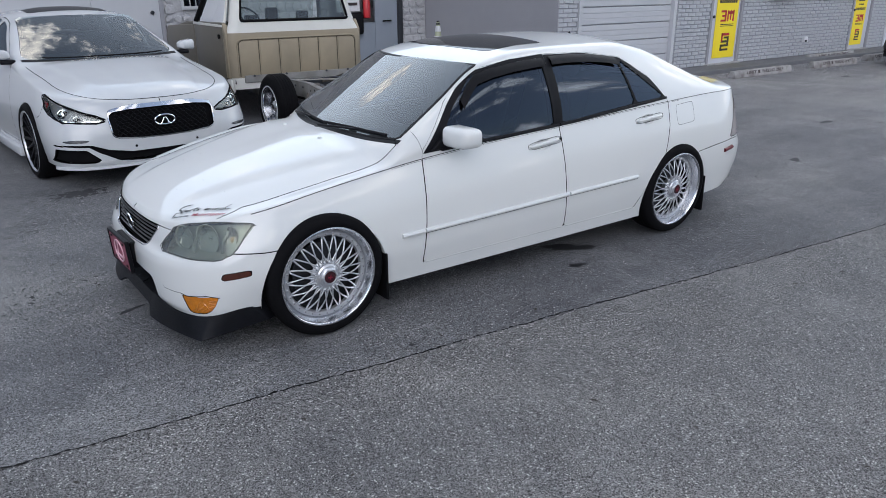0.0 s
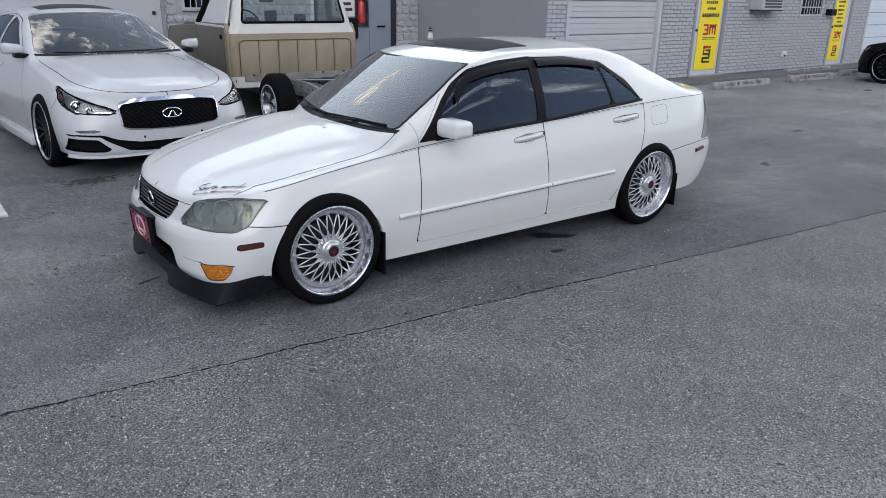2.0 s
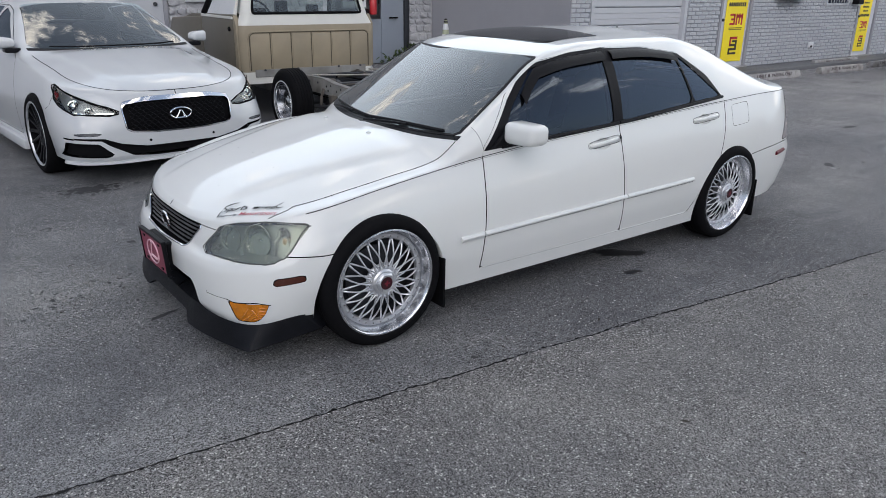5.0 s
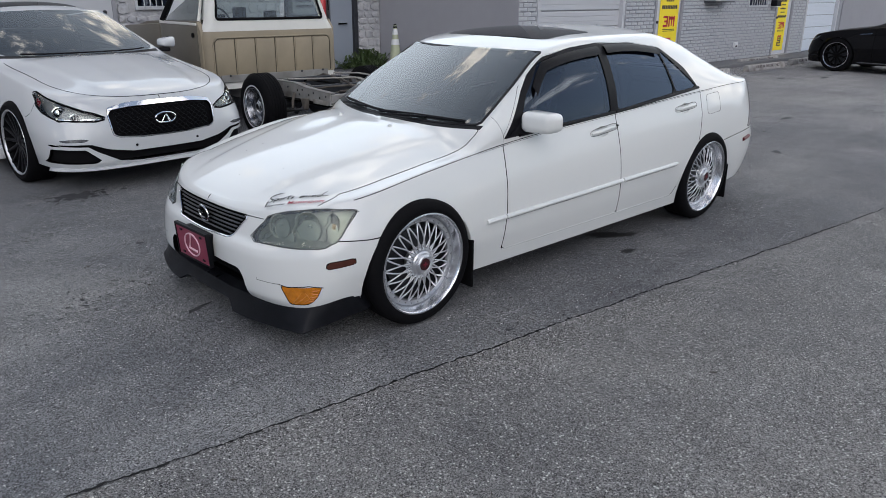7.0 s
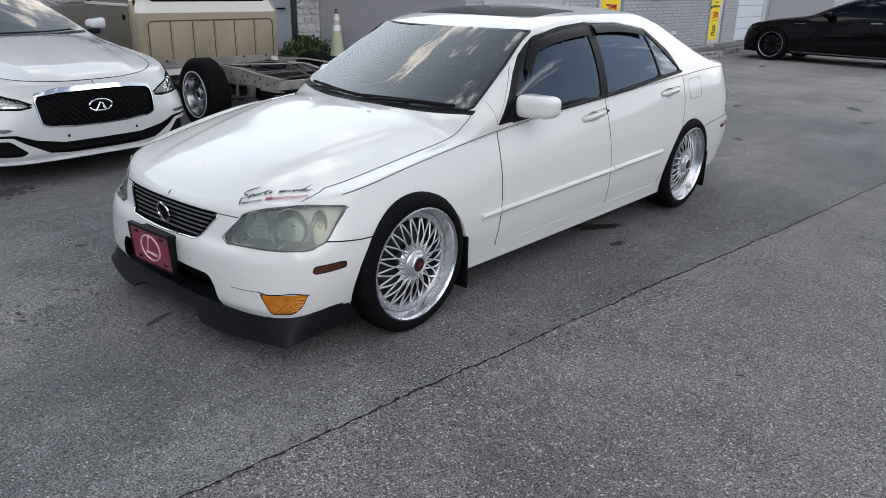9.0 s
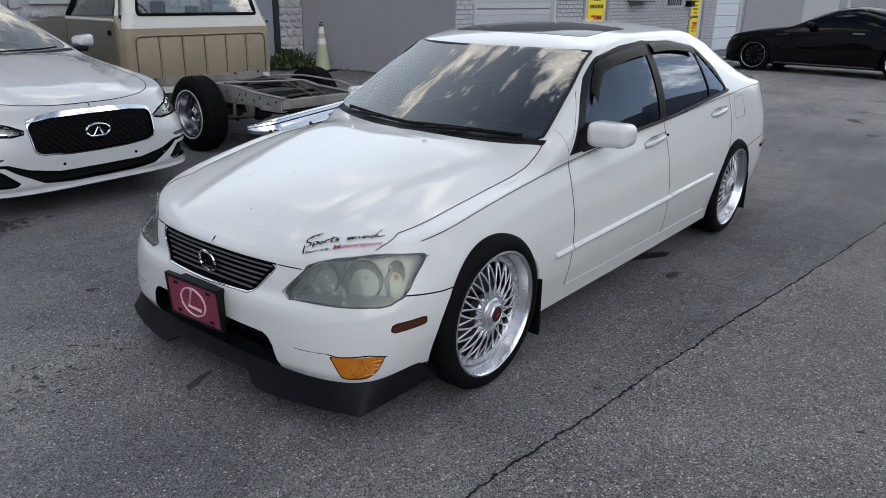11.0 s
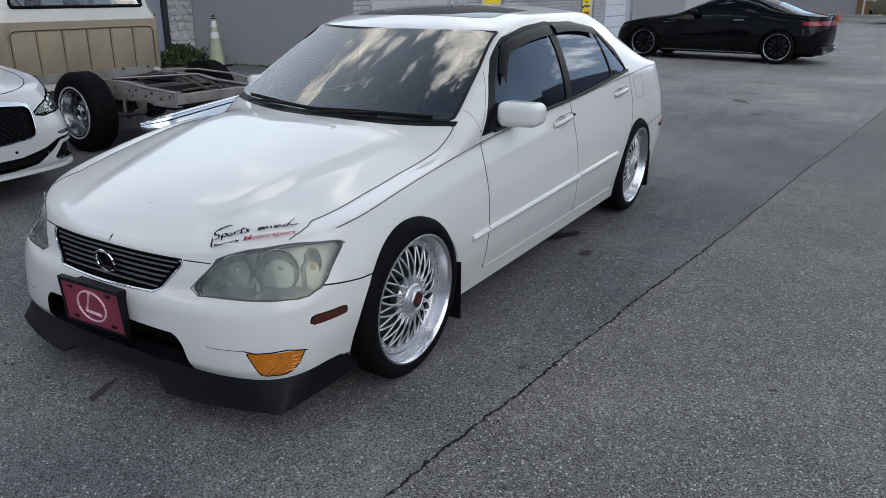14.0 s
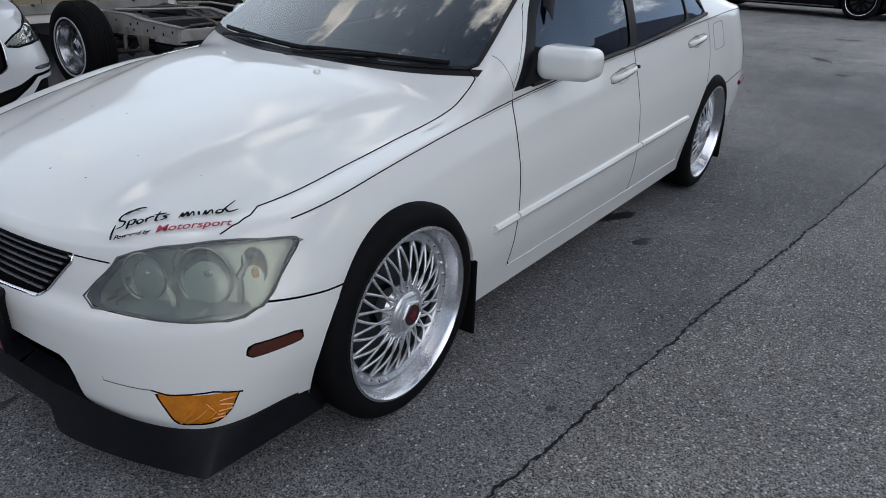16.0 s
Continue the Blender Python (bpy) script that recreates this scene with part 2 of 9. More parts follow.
M = dict(
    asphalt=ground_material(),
    grey_paint=material("grey_wall_paint", (0.31, 0.31, 0.335), 0.75, vary=0.04, grain=6, bump=0.003, bump_scale=60, stain=0.35, stain_color=(0.26, 0.26, 0.28)),
    white_brick=material("white_painted_brick", (0.445, 0.455, 0.485), 0.7, vary=0.10, grain=9, bump=0.002, bump_scale=90, stain=0.3, stain_color=(0.42, 0.42, 0.45)),
    unseen_dark=material("unseen_wall_dark", (0.07, 0.075, 0.08), 0.6, vary=0.15, grain=3, stain=0.3),
    mortar=material("painted_mortar", (0.30, 0.31, 0.335), 0.85, vary=0.1, bump=0.002),
    white_metal=material("white_door_paint", (0.50, 0.51, 0.54), 0.5, vary=0.04, grain=4, stain=0.25, stain_color=(0.6, 0.6, 0.62)),
    stone=material("pale_rubble_stone", (0.47, 0.47, 0.49), 0.85, vary=0.3, grain=14, bump=0.02, bump_scale=20, stain=0.4),
    concrete=material("concrete", (0.34, 0.335, 0.33), 0.85, vary=0.15, grain=25, bump=0.002, stain=0.5),
    yellow=material("yellow_vinyl", (0.93, 0.74, 0.02), 0.45, vary=0.03, grain=3),
    red_print=material("red_print", (0.50, 0.02, 0.05), 0.5, vary=0.05),
    dark_print=material("dark_print", (0.05, 0.04, 0.04), 0.5, vary=0.05),
    line_paint=material("white_road_paint", (0.6, 0.6, 0.58), 0.8, vary=0.2, grain=40, stain=0.7, stain_scale=8, stain_color=(0.16, 0.16, 0.16)),
)

# ---- mesh helpers ----
def link_mesh(name, verts, faces, mat, parent=None, label="", smooth=False):
    me = bpy.data.meshes.new(name)
    me.from_pydata([tuple(v) for v in verts], [], [tuple(f) for f in faces])
    me.materials.append(mat)
    if smooth:
        me.polygons.foreach_set("use_smooth", [True] * len(me.polygons))
    ob = new(name, me)
    if parent is not None:
        ob.parent = parent
    if label:
        tagged(ob, label)
    return ob


def part(name, bm, mat, parent=None, label="", smooth=False):
    """Links a bmesh as one mesh object under a thing or a part."""
    me = bpy.data.meshes.new(name)
    bmesh.ops.recalc_face_normals(bm, faces=bm.faces)
    bm.to_mesh(me)
    bm.free()
    me.materials.append(mat)
    if smooth:
        me.polygons.foreach_set("use_smooth", [True] * len(me.polygons))
        me.set_sharp_from_angle(angle=radians(38))
    ob = new(name, me)
    if parent is not None:
        ob.parent = parent
    if label:
        tagged(ob, label)
    return ob


def root(name, m, label, category, group="", kind=""):
    ob = new(name)
    ob.matrix_world = m
    return tagged(ob, label, category, group, kind)


def box(lo, hi, bevel=0.0, bm=None, m=None, segments=2):
    """Adds a box between two corners, with rounded edges, to a bmesh."""
    own = bmesh.new()
    bmesh.ops.create_cube(own, size=1.0)
    s = [h - l for l, h in zip(lo, hi)]
    c = [(h + l) / 2 for l, h in zip(lo, hi)]
    bmesh.ops.transform(own, matrix=Matrix.LocRotScale(c, None, s), verts=own.verts)
    if bevel > 0:
        bmesh.ops.bevel(own, geom=own.edges[:], offset=bevel, segments=segments, profile=0.5, affect="EDGES")
    if m is not None:
        bmesh.ops.transform(own, matrix=m, verts=own.verts)
    return merge(bm, own)


def merge(bm, own):
    if bm is None:
        return own
    me = bpy.data.meshes.new("scratch")
    own.to_mesh(me)
    own.free()
    bm.from_mesh(me)
    bpy.data.meshes.remove(me)
    return bm


def prism(outline, a, b, axis="z", bm=None, bevel=0.0, m=None):
    """Pulls a flat outline (pairs) from a to b along an axis; pairs are the two other axes in order."""
    own = bmesh.new()

    def at(p, h):
        return {"z": (p[0], p[1], h), "y": (p[0], h, p[1]), "x": (h, p[0], p[1])}[axis]
    lower = [own.verts.new(at(p, a)) for p in outline]
    upper = [own.verts.new(at(p, b)) for p in outline]
    own.faces.new(lower)
    own.faces.new(upper[::-1])
    for i in range(len(outline)):
        j = (i + 1) % len(outline)
        own.faces.new((lower[i], upper[i], upper[j], lower[j]))
    if bevel > 0:
        bmesh.ops.bevel(own, geom=own.edges[:], offset=bevel, segments=2, profile=0.5, affect="EDGES")
    if m is not None:
        bmesh.ops.transform(own, matrix=m, verts=own.verts)
    bmesh.ops.recalc_face_normals(own, faces=own.faces)
    return merge(bm, own)


def lathe(profile, steps=48, bm=None, m=None, closed=False):
    """Turns a profile of (radius, along) pairs about the y axis."""
    own = bmesh.new()
    rings = []
    for r, h in profile:
        rings.append([own.verts.new((r * math.cos(2 * math.pi * i / steps), h, r * math.sin(2 * math.pi * i / steps))) for i in range(steps)])
    pairs = list(zip(rings, rings[1:])) + ([(rings[-1], rings[0])] if closed else [])
    for a, b in pairs:
        for i in range(steps):
            j = (i + 1) % steps
            own.faces.new((a[i], b[i], b[j], a[j]))
    if m is not None:
        bmesh.ops.transform(own, matrix=m, verts=own.verts)
    bmesh.ops.remove_doubles(own, verts=own.verts, dist=1e-6)
    return merge(bm, own)


def tube(points, radius, sides=8, bm=None, m=None, flat=1.0, closed=False):
    """A round rod along points; flat squeezes it vertically."""
    own = bmesh.new()
    pts = [Vector(p) for p in points]
    rings = []
    for i, p in enumerate(pts):
        a = pts[i - 1] if (i > 0 or closed) else p
        b = pts[(i + 1) % len(pts)] if (i < len(pts) - 1 or closed) else p
        d = (b - a).normalized()
        up = Vector((0, 0, 1)) if abs(d.z) < 0.95 else Vector((0, 1, 0))
        s = d.cross(up).normalized()
        u = s.cross(d).normalized()
        r = radius[i] if isinstance(radius, (list, tuple)) else radius
        rings.append([own.verts.new(p + r * (math.cos(q) * s + flat * math.sin(q) * u)) for q in [2 * math.pi * k / sides for k in range(sides)]])
    for a, b in list(zip(rings, rings[1:])) + ([(rings[-1], rings[0])] if closed else []):
        for k in range(sides):
            j = (k + 1) % sides
            own.faces.new((a[k], a[j], b[j], b[k]))
    if not closed:
        own.faces.new(rings[0][::-1])
        own.faces.new(rings[-1])
    if m is not None:
        bmesh.ops.transform(own, matrix=m, verts=own.verts)
    return merge(bm, own)

# ---- car bodies: smooth shells from a few design curves, cut into panels ----
def curve(*pairs):
    """A smooth function without overshoot through (x, value) pairs."""
    px = np.array([p[0] for p in pairs], float)
    pv = np.array([p[1] for p in pairs], float)
    h = np.diff(px)
    d = np.diff(pv) / h
    t = np.zeros(len(px))
    t[0], t[-1] = d[0], d[-1]
    for i in range(1, len(px) - 1):
        if d[i - 1] * d[i] > 0:
            w1, w2 = 2 * h[i] + h[i - 1], h[i] + 2 * h[i - 1]
            t[i] = (w1 + w2) / (w1 / d[i - 1] + w2 / d[i])

    def f(x):
        x = np.clip(np.asarray(x, float), px[0], px[-1])
        i = np.clip(np.searchsorted(px, x) - 1, 0, len(px) - 2)
        s = (x - px[i]) / h[i]
        return ((1 + 2 * s) * (1 - s) ** 2 * pv[i] + s * (1 - s) ** 2 * h[i] * t[i] + s * s * (3 - 2 * s) * pv[i + 1] + s * s * (s - 1) * h[i] * t[i + 1])
    return f


class Shell:
    """Half of a car body (its left side) as a fine grid, with cutting into panels."""

    def __init__(self, s, n_front=44, n_rear=30, step=0.024, n_low=44, n_up=14, n_top=22, round_s=2, round_r=2):
        x0, x1 = s["x_front"], s["x_rear"]
        vs = np.linspace(0, 1, n_low + 1)
        mid = np.arange(x0, x1 + step / 2, step)
        mid = x0 + (x1 - x0) * (mid - mid[0]) / (mid[-1] - mid[0])
        th_f = np.linspace(0, math.pi / 2, n_front + 1)[:-1]
        th_r = np.linspace(math.pi / 2, 0, n_rear + 1)[1:]

        def ring(xf, nf, xr, nr, width):
            fx = xf + (x0 - xf) * (1 - np.cos(th_f) ** (2 / nf))
            fy = np.sin(th_f) ** (2 / nf)
            rx = xr - (xr - x1) * (1 - np.cos(th_r) ** (2 / nr))
            ry = np.sin(th_r) ** (2 / nr)
            x = np.concatenate([fx, mid, rx])
            y = np.concatenate([fy, np.ones(len(mid)), ry]) * width(np.clip(x, x0, x1))
            return x, y
        low = []
        for v in vs:
            x, y = ring(s["xf"](v), s["nf"](v), s["xr"](v), s["nr"](v), lambda q: s["width"](q) * s["prof"](v) + (s["ws"](q) - s["width"](q) * s["prof"](1.0)) * v ** 3)
            zb, zs = s["zb"](x), s["zs"](x)
            low.append(np.stack([x, -y, zb + (zs - zb) * v], -1))
        low = np.stack(low, 1)
        sx = low[:, -1]
        inset = s.get("inset", 0.02)
        rx, ry = ring(s["xf"](1.0) + inset, s["nf"](1.0), s["xr"](1.0) - inset, s["nr"](1.0), s["yr"])
        drop = s["zc"](rx) - s["zr"](rx)
        yr = s["yr"](np.clip(rx, x0, x1))

        def top_z(y):
            z = s["zc"](rx) - drop * np.abs(y / yr) ** s.get("crown", 2.3)
            return z + s["extra"](rx, np.abs(y)) if "extra" in s else z
        r = np.stack([rx, -ry, top_z(ry)], -1)
        ups = []
        for k in range(1, n_up + 1):
            t = k / n_up
            p = sx * (1 - t) + r * t
            b = s["bulge"](rx) * 4 * t * (1 - t)
            p[:, 1] -= b
            p[:, 2] += b * s.get("lift", 0.3)
            ups.append(p)
        tops = []
        for k in range(1, n_top + 1):
            t = k / n_top
            y = ry * (1 - t)
            tops.append(np.stack([rx, -y, top_z(y)], -1))
        g = np.concatenate([low, np.stack(ups, 1), np.stack(tops, 1)], 1)
        for row, count in ((n_low, round_s), (n_low + n_up, round_r)):
            for _ in range(count):
                a, b = row - 2, row + 3
                g[:, a:b] = 0.25 * g[:, a - 1:b - 1] + 0.5 * g[:, a:b] + 0.25 * g[:, a + 1:b + 1]
        self.nu, self.nk = g.shape[:2]
        self.rows = (n_low, n_low + n_up, self.nk - 1)
        du = np.gradient(g, axis=0)
        dk = np.gradient(g, axis=1)
        nrm = np.cross(du, dk)
        ln = np.linalg.norm(nrm, axis=-1, keepdims=True)
        nrm = np.where(ln > 1e-9, nrm / np.maximum(ln, 1e-9), 0)
        for i in (0, self.nu - 1):
            j = 1 if i == 0 else self.nu - 2
            bad = ln[i, :, 0] < 1e-6
            nrm[i][bad] = nrm[j][bad]
        nrm[0, :, 1] = 0
        nrm[-1, :, 1] = 0
        nrm[:, -1] = nrm[:, -2]
        nrm[:, -1, 1] = 0
        nrm /= np.maximum(np.linalg.norm(nrm, axis=-1, keepdims=True), 1e-9)
        self.g, self.gn = g, nrm
        self.V = [tuple(p) for p in g.reshape(-1, 3)]
        self.N = [tuple(p) for p in nrm.reshape(-1, 3)]

        def quads(a, b):
            return [(i * self.nk + k, (i + 1) * self.nk + k, (i + 1) * self.nk + k + 1, i * self.nk + k + 1) for i in range(self.nu - 1) for k in range(a, b)]
        self.low, self.up, self.top = quads(0, n_low), quads(n_low, n_low + n_up), quads(n_low + n_up, self.nk - 1)

    def split(self, faces, phi):
        """Splits faces along phi = 0: those inside (phi < 0) and those outside."""
        used = sorted({i for f in faces for i in f})
        if not used:
            return [], []
        val = dict(zip(used, phi(np.array([self.V[i] for i in used]))))
        made, inside, outside = {}, [], []

        def cross(a, b):
            key = (a, b) if a < b else (b, a)
            if key not in made:
                t = val[key[0]] / (val[key[0]] - val[key[1]])
                p, q = np.array(self.V[key[0]]), np.array(self.V[key[1]])
                n = np.array(self.N[key[0]]) * (1 - t) + np.array(self.N[key[1]]) * t
                made[key] = len(self.V)
                self.V.append(tuple(p * (1 - t) + q * t))
                self.N.append(tuple(n / max(1e-9, np.linalg.norm(n))))
            return made[key]
        for f in faces:
            signs = [val[i] < 0 for i in f]
            if all(signs):
                inside.append(f)
            elif not any(signs):
                outside.append(f)
            else:
                a, b = [], []
                for i, j in zip(f, f[1:] + f[:1]):
                    (a if val[i] < 0 else b).append(i)
                    if (val[i] < 0) != (val[j] < 0):
                        c = cross(i, j)
                        a.append(c)
                        b.append(c)
                inside.append(tuple(a))
                outside.append(tuple(b))
        return inside, outside

    def panel(self, faces, polygon, view, gap=0.0025):
        """Cuts a panel out by a polygon seen in a view: the panel, and the rest, with a gap between."""
        phi = polygon_distance(polygon, view)
        inside, rest = self.split(faces, lambda p: phi(p) + gap)
        if gap > 0:
            _, rest = self.split(rest, lambda p: phi(p) - gap)
        return inside, rest

    def build(self, name, faces, mat, parent, label="", side=-1, push=0.0, thick=0.0):
        """Links faces as one mesh; side -1 is the left half, 1 the right, 0 both joined along the middle."""
        verts, normals, out = [], [], []
        for sgn in ((-1, 1) if side == 0 else (side,)):
            index = {}
            for f in faces:
                g = []
                for i in f:
                    if i not in index:
                        index[i] = len(verts)
                        p, n = np.array(self.V[i]), np.array(self.N[i])
                        p = p + n * push
                        verts.append((p[0], p[1] * -sgn, p[2]))
                        normals.append((n[0], n[1] * -sgn, n[2]))
                    g.append(index[i])
                out.append(tuple(g) if sgn < 0 else tuple(g[::-1]))
        me = bpy.data.meshes.new(name)
        me.from_pydata(verts, [], out)
        me.polygons.foreach_set("use_smooth", [True] * len(me.polygons))
        me.normals_split_custom_set_from_vertices(normals)
        me.materials.append(mat)
        ob = new(name, me)
        ob.parent = parent
        if thick > 0:
            mod = ob.modifiers.new("thickness", "SOLIDIFY")
            mod.thickness, mod.offset = thick, -1
        return tagged(ob, label) if label else ob

    def find(self, point, view):
        """The grid point whose view coordinates lie nearest to a pair, with its normal."""
        q = view(self.g.reshape(-1, 3))
        i = int(np.argmin((q[:, 0] - point[0]) ** 2 + (q[:, 1] - point[1]) ** 2))
        return np.array(self.V[i]), np.array(self.N[i])

    def on_side(self, x, z, rows=None):
        """The point of the side at x, z, by interpolation in the grid, with its normal."""
        a, b = rows or (0, self.rows[1])
        g = self.g[:, a:b + 1]
        n = self.gn[:, a:b + 1]
        d = (g[..., 0] - x) ** 2 + (g[..., 2] - z) ** 2
        i, k = np.unravel_index(np.argmin(d), d.shape)
        p, m = g[i, k], n[i, k]
        # slide along the tangent plane
        y = p[1] - ((x - p[0]) * m[0] + (z - p[2]) * m[2]) / (m[1] if abs(m[1]) > 0.2 else -0.2)
        return np.array((x, y, z)), m

    def on_front(self, y, z):
        """The point of the nose at y, z (left half), with its normal."""
        g, n = self.g[:60, :self.rows[0] + 1], self.gn[:60, :self.rows[0] + 1]
        d = (np.abs(g[..., 1]) - abs(y)) ** 2 + (g[..., 2] - z) ** 2 + np.maximum(0, g[..., 0] - g[..., 0].min() - 0.5) * 10
        i, k = np.unravel_index(np.argmin(d), d.shape)
        p, m = g[i, k], n[i, k]
        x = p[0] - ((-abs(y) - p[1]) * m[1] + (z - p[2]) * m[2]) / (m[0] if abs(m[0]) > 0.25 else -0.25)
        return np.array((x, -abs(y), z)), m

    def on_wrap(self, deg, z):
        """The point of the nose at an angle round it and a height."""
        q = view_wrap(self.g[:, :self.rows[0] + 1].reshape(-1, 3))
        d = (q[:, 0] - 0.72 * radians(deg)) ** 2 + (q[:, 1] - z) ** 2
        i = int(np.argmin(d))
        return self.g[:, :self.rows[0] + 1].reshape(-1, 3)[i], self.gn[:, :self.rows[0] + 1].reshape(-1, 3)[i]

    def stripe(self, name, points, width, mat, parent, side=-1, push=0.0012, label=""):
        """A thin flat line laid along points of the body: pairs of place and normal."""
        verts, faces = [], []
        pts = [p for p, _ in points]
        for i, (p, n) in enumerate(points):
            d = pts[min(i + 1, len(pts) - 1)] - pts[max(i - 1, 0)]
            w = np.cross(n, d)
            w = w / max(1e-9, np.linalg.norm(w)) * width / 2
            for q in (p - w + n * push, p + w + n * push, p + w - n * 0.004, p - w - n * 0.004):
                verts.append((q[0], q[1] * -side, q[2]))
        for i in range(len(points) - 1):
            a, b = 4 * i, 4 * i + 4
            for j in range(4):
                faces.append((a + j, a + (j + 1) % 4, b + (j + 1) % 4, b + j))
        return link_mesh(name, verts, faces, mat, parent, label)


def polygon_distance(polygon, view):
    """Signed distance to a closed outline, below zero inside."""
    pts = np.array(polygon, float)

    def phi(p):
        q = view(p)
        best = np.full(len(q), 1e9)
        odd = np.zeros(len(q), bool)
        for a, b in zip(pts, np.roll(pts, -1, 0)):
            e = b - a
            t = np.clip(((q - a) @ e) / max(1e-12, e @ e), 0, 1)
            best = np.minimum(best, np.linalg.norm(q - a - t[:, None] * e, axis=1))
            hit = ((a[1] > q[:, 1]) != (b[1] > q[:, 1]))
            with np.errstate(divide="ignore", invalid="ignore"):
                odd ^= hit & (q[:, 0] < (b[0] - a[0]) * (q[:, 1] - a[1]) / (b[1] - a[1]) + a[0])
        return np.where(odd, -best, best)
    return phi


def view_side(p):
    return p[:, (0, 2)]


def view_plan(p):
    return np.stack([p[:, 0], np.abs(p[:, 1])], -1)


def view_front(p):
    return np.stack([np.abs(p[:, 1]), p[:, 2]], -1)


def view_wrap(p):
    """Round the nose: an arc length of 0.72 m radius about the middle of the nose, and the height."""
    return np.stack([0.72 * np.arctan2(np.abs(p[:, 1]), 0.1 - p[:, 0]), p[:, 2]], -1)


def wrapped(*pairs):
    return [(0.72 * radians(a), z) for a, z in pairs]


def smooth_outline(points, rounds=2):
    """Rounds the corners of a closed outline."""
    pts = [tuple(p) for p in points]
    for _ in range(rounds):
        out = []
        for a, b in zip(pts, pts[1:] + pts[:1]):
            out += [(0.75 * a[0] + 0.25 * b[0], 0.75 * a[1] + 0.25 * b[1]), (0.25 * a[0] + 0.75 * b[0], 0.25 * a[1] + 0.75 * b[1])]
        pts = out
    return pts


def circle(cx, cy, r, n=48):
    return [(cx + r * math.cos(2 * math.pi * i / n), cy + r * math.sin(2 * math.pi * i / n)) for i in range(n)]


def rounded(points, radius, steps=4):
    """A closed outline with each corner turned on a radius."""
    out = []
    pts = [Vector(p) for p in points]
    for a, b, c in zip(pts[-1:] + pts[:-1], pts, pts[1:] + pts[:1]):
        d0, d1 = (a - b), (c - b)
        r = min(radius, 0.45 * d0.length, 0.45 * d1.length)
        p, q = b + d0.normalized() * r, b + d1.normalized() * r
        for k in range(steps + 1):
            t = k / steps
            out.append(tuple(p * (1 - t) ** 2 + b * 2 * t * (1 - t) + q * t * t))
    return out


def tinted(name, tint, ior=1.5, gloss=(1, 1, 1), film=0.0):
    """Window glass: clear tinted sheet with a mirror coat by angle, and a pale film for dust, clouding and sky sheen.
    """
    m = bpy.data.materials.new(name)
    m.use_nodes = True
    n, l = m.node_tree.nodes, m.node_tree.links
    n.clear()
    out, mix_s, tr, gl, fr = (n.new(k) for k in ("ShaderNodeOutputMaterial", "ShaderNodeMixShader", "ShaderNodeBsdfTransparent", "ShaderNodeBsdfGlossy", "ShaderNodeFresnel"))
    tr.inputs["Color"].default_value = (*tint, 1)
    gl.inputs["Color"].default_value = (*gloss, 1)
    gl.inputs["Roughness"].default_value = 0.012
    fr.inputs["IOR"].default_value = ior
    l.new(fr.outputs["Fac"], mix_s.inputs["Fac"])
    l.new(tr.outputs["BSDF"], mix_s.inputs[1])
    l.new(gl.outputs["BSDF"], mix_s.inputs[2])
    last = mix_s.outputs["Shader"]
    if film > 0:
        veil, lay, blot, ramp, co = (n.new(k) for k in ("ShaderNodeBsdfDiffuse", "ShaderNodeMixShader", "ShaderNodeTexNoise", "ShaderNodeMapRange", "ShaderNodeTexCoord"))
        veil.inputs["Color"].default_value = (0.50, 0.55, 0.58, 1)
        blot.inputs["Scale"].default_value, blot.inputs["Detail"].default_value = 3.0, 6
        ramp.inputs["To Min"].default_value, ramp.inputs["To Max"].default_value = 0.6 * film, 1.4 * film
        l.new(co.outputs["Object"], blot.inputs["Vector"])
        l.new(blot.outputs["Fac"], ramp.inputs["Value"])
        l.new(ramp.outputs["Result"], lay.inputs["Fac"])
        l.new(last, lay.inputs[1])
        l.new(veil.outputs["BSDF"], lay.inputs[2])
        last = lay.outputs["Shader"]
    l.new(last, out.inputs["Surface"])
    return m


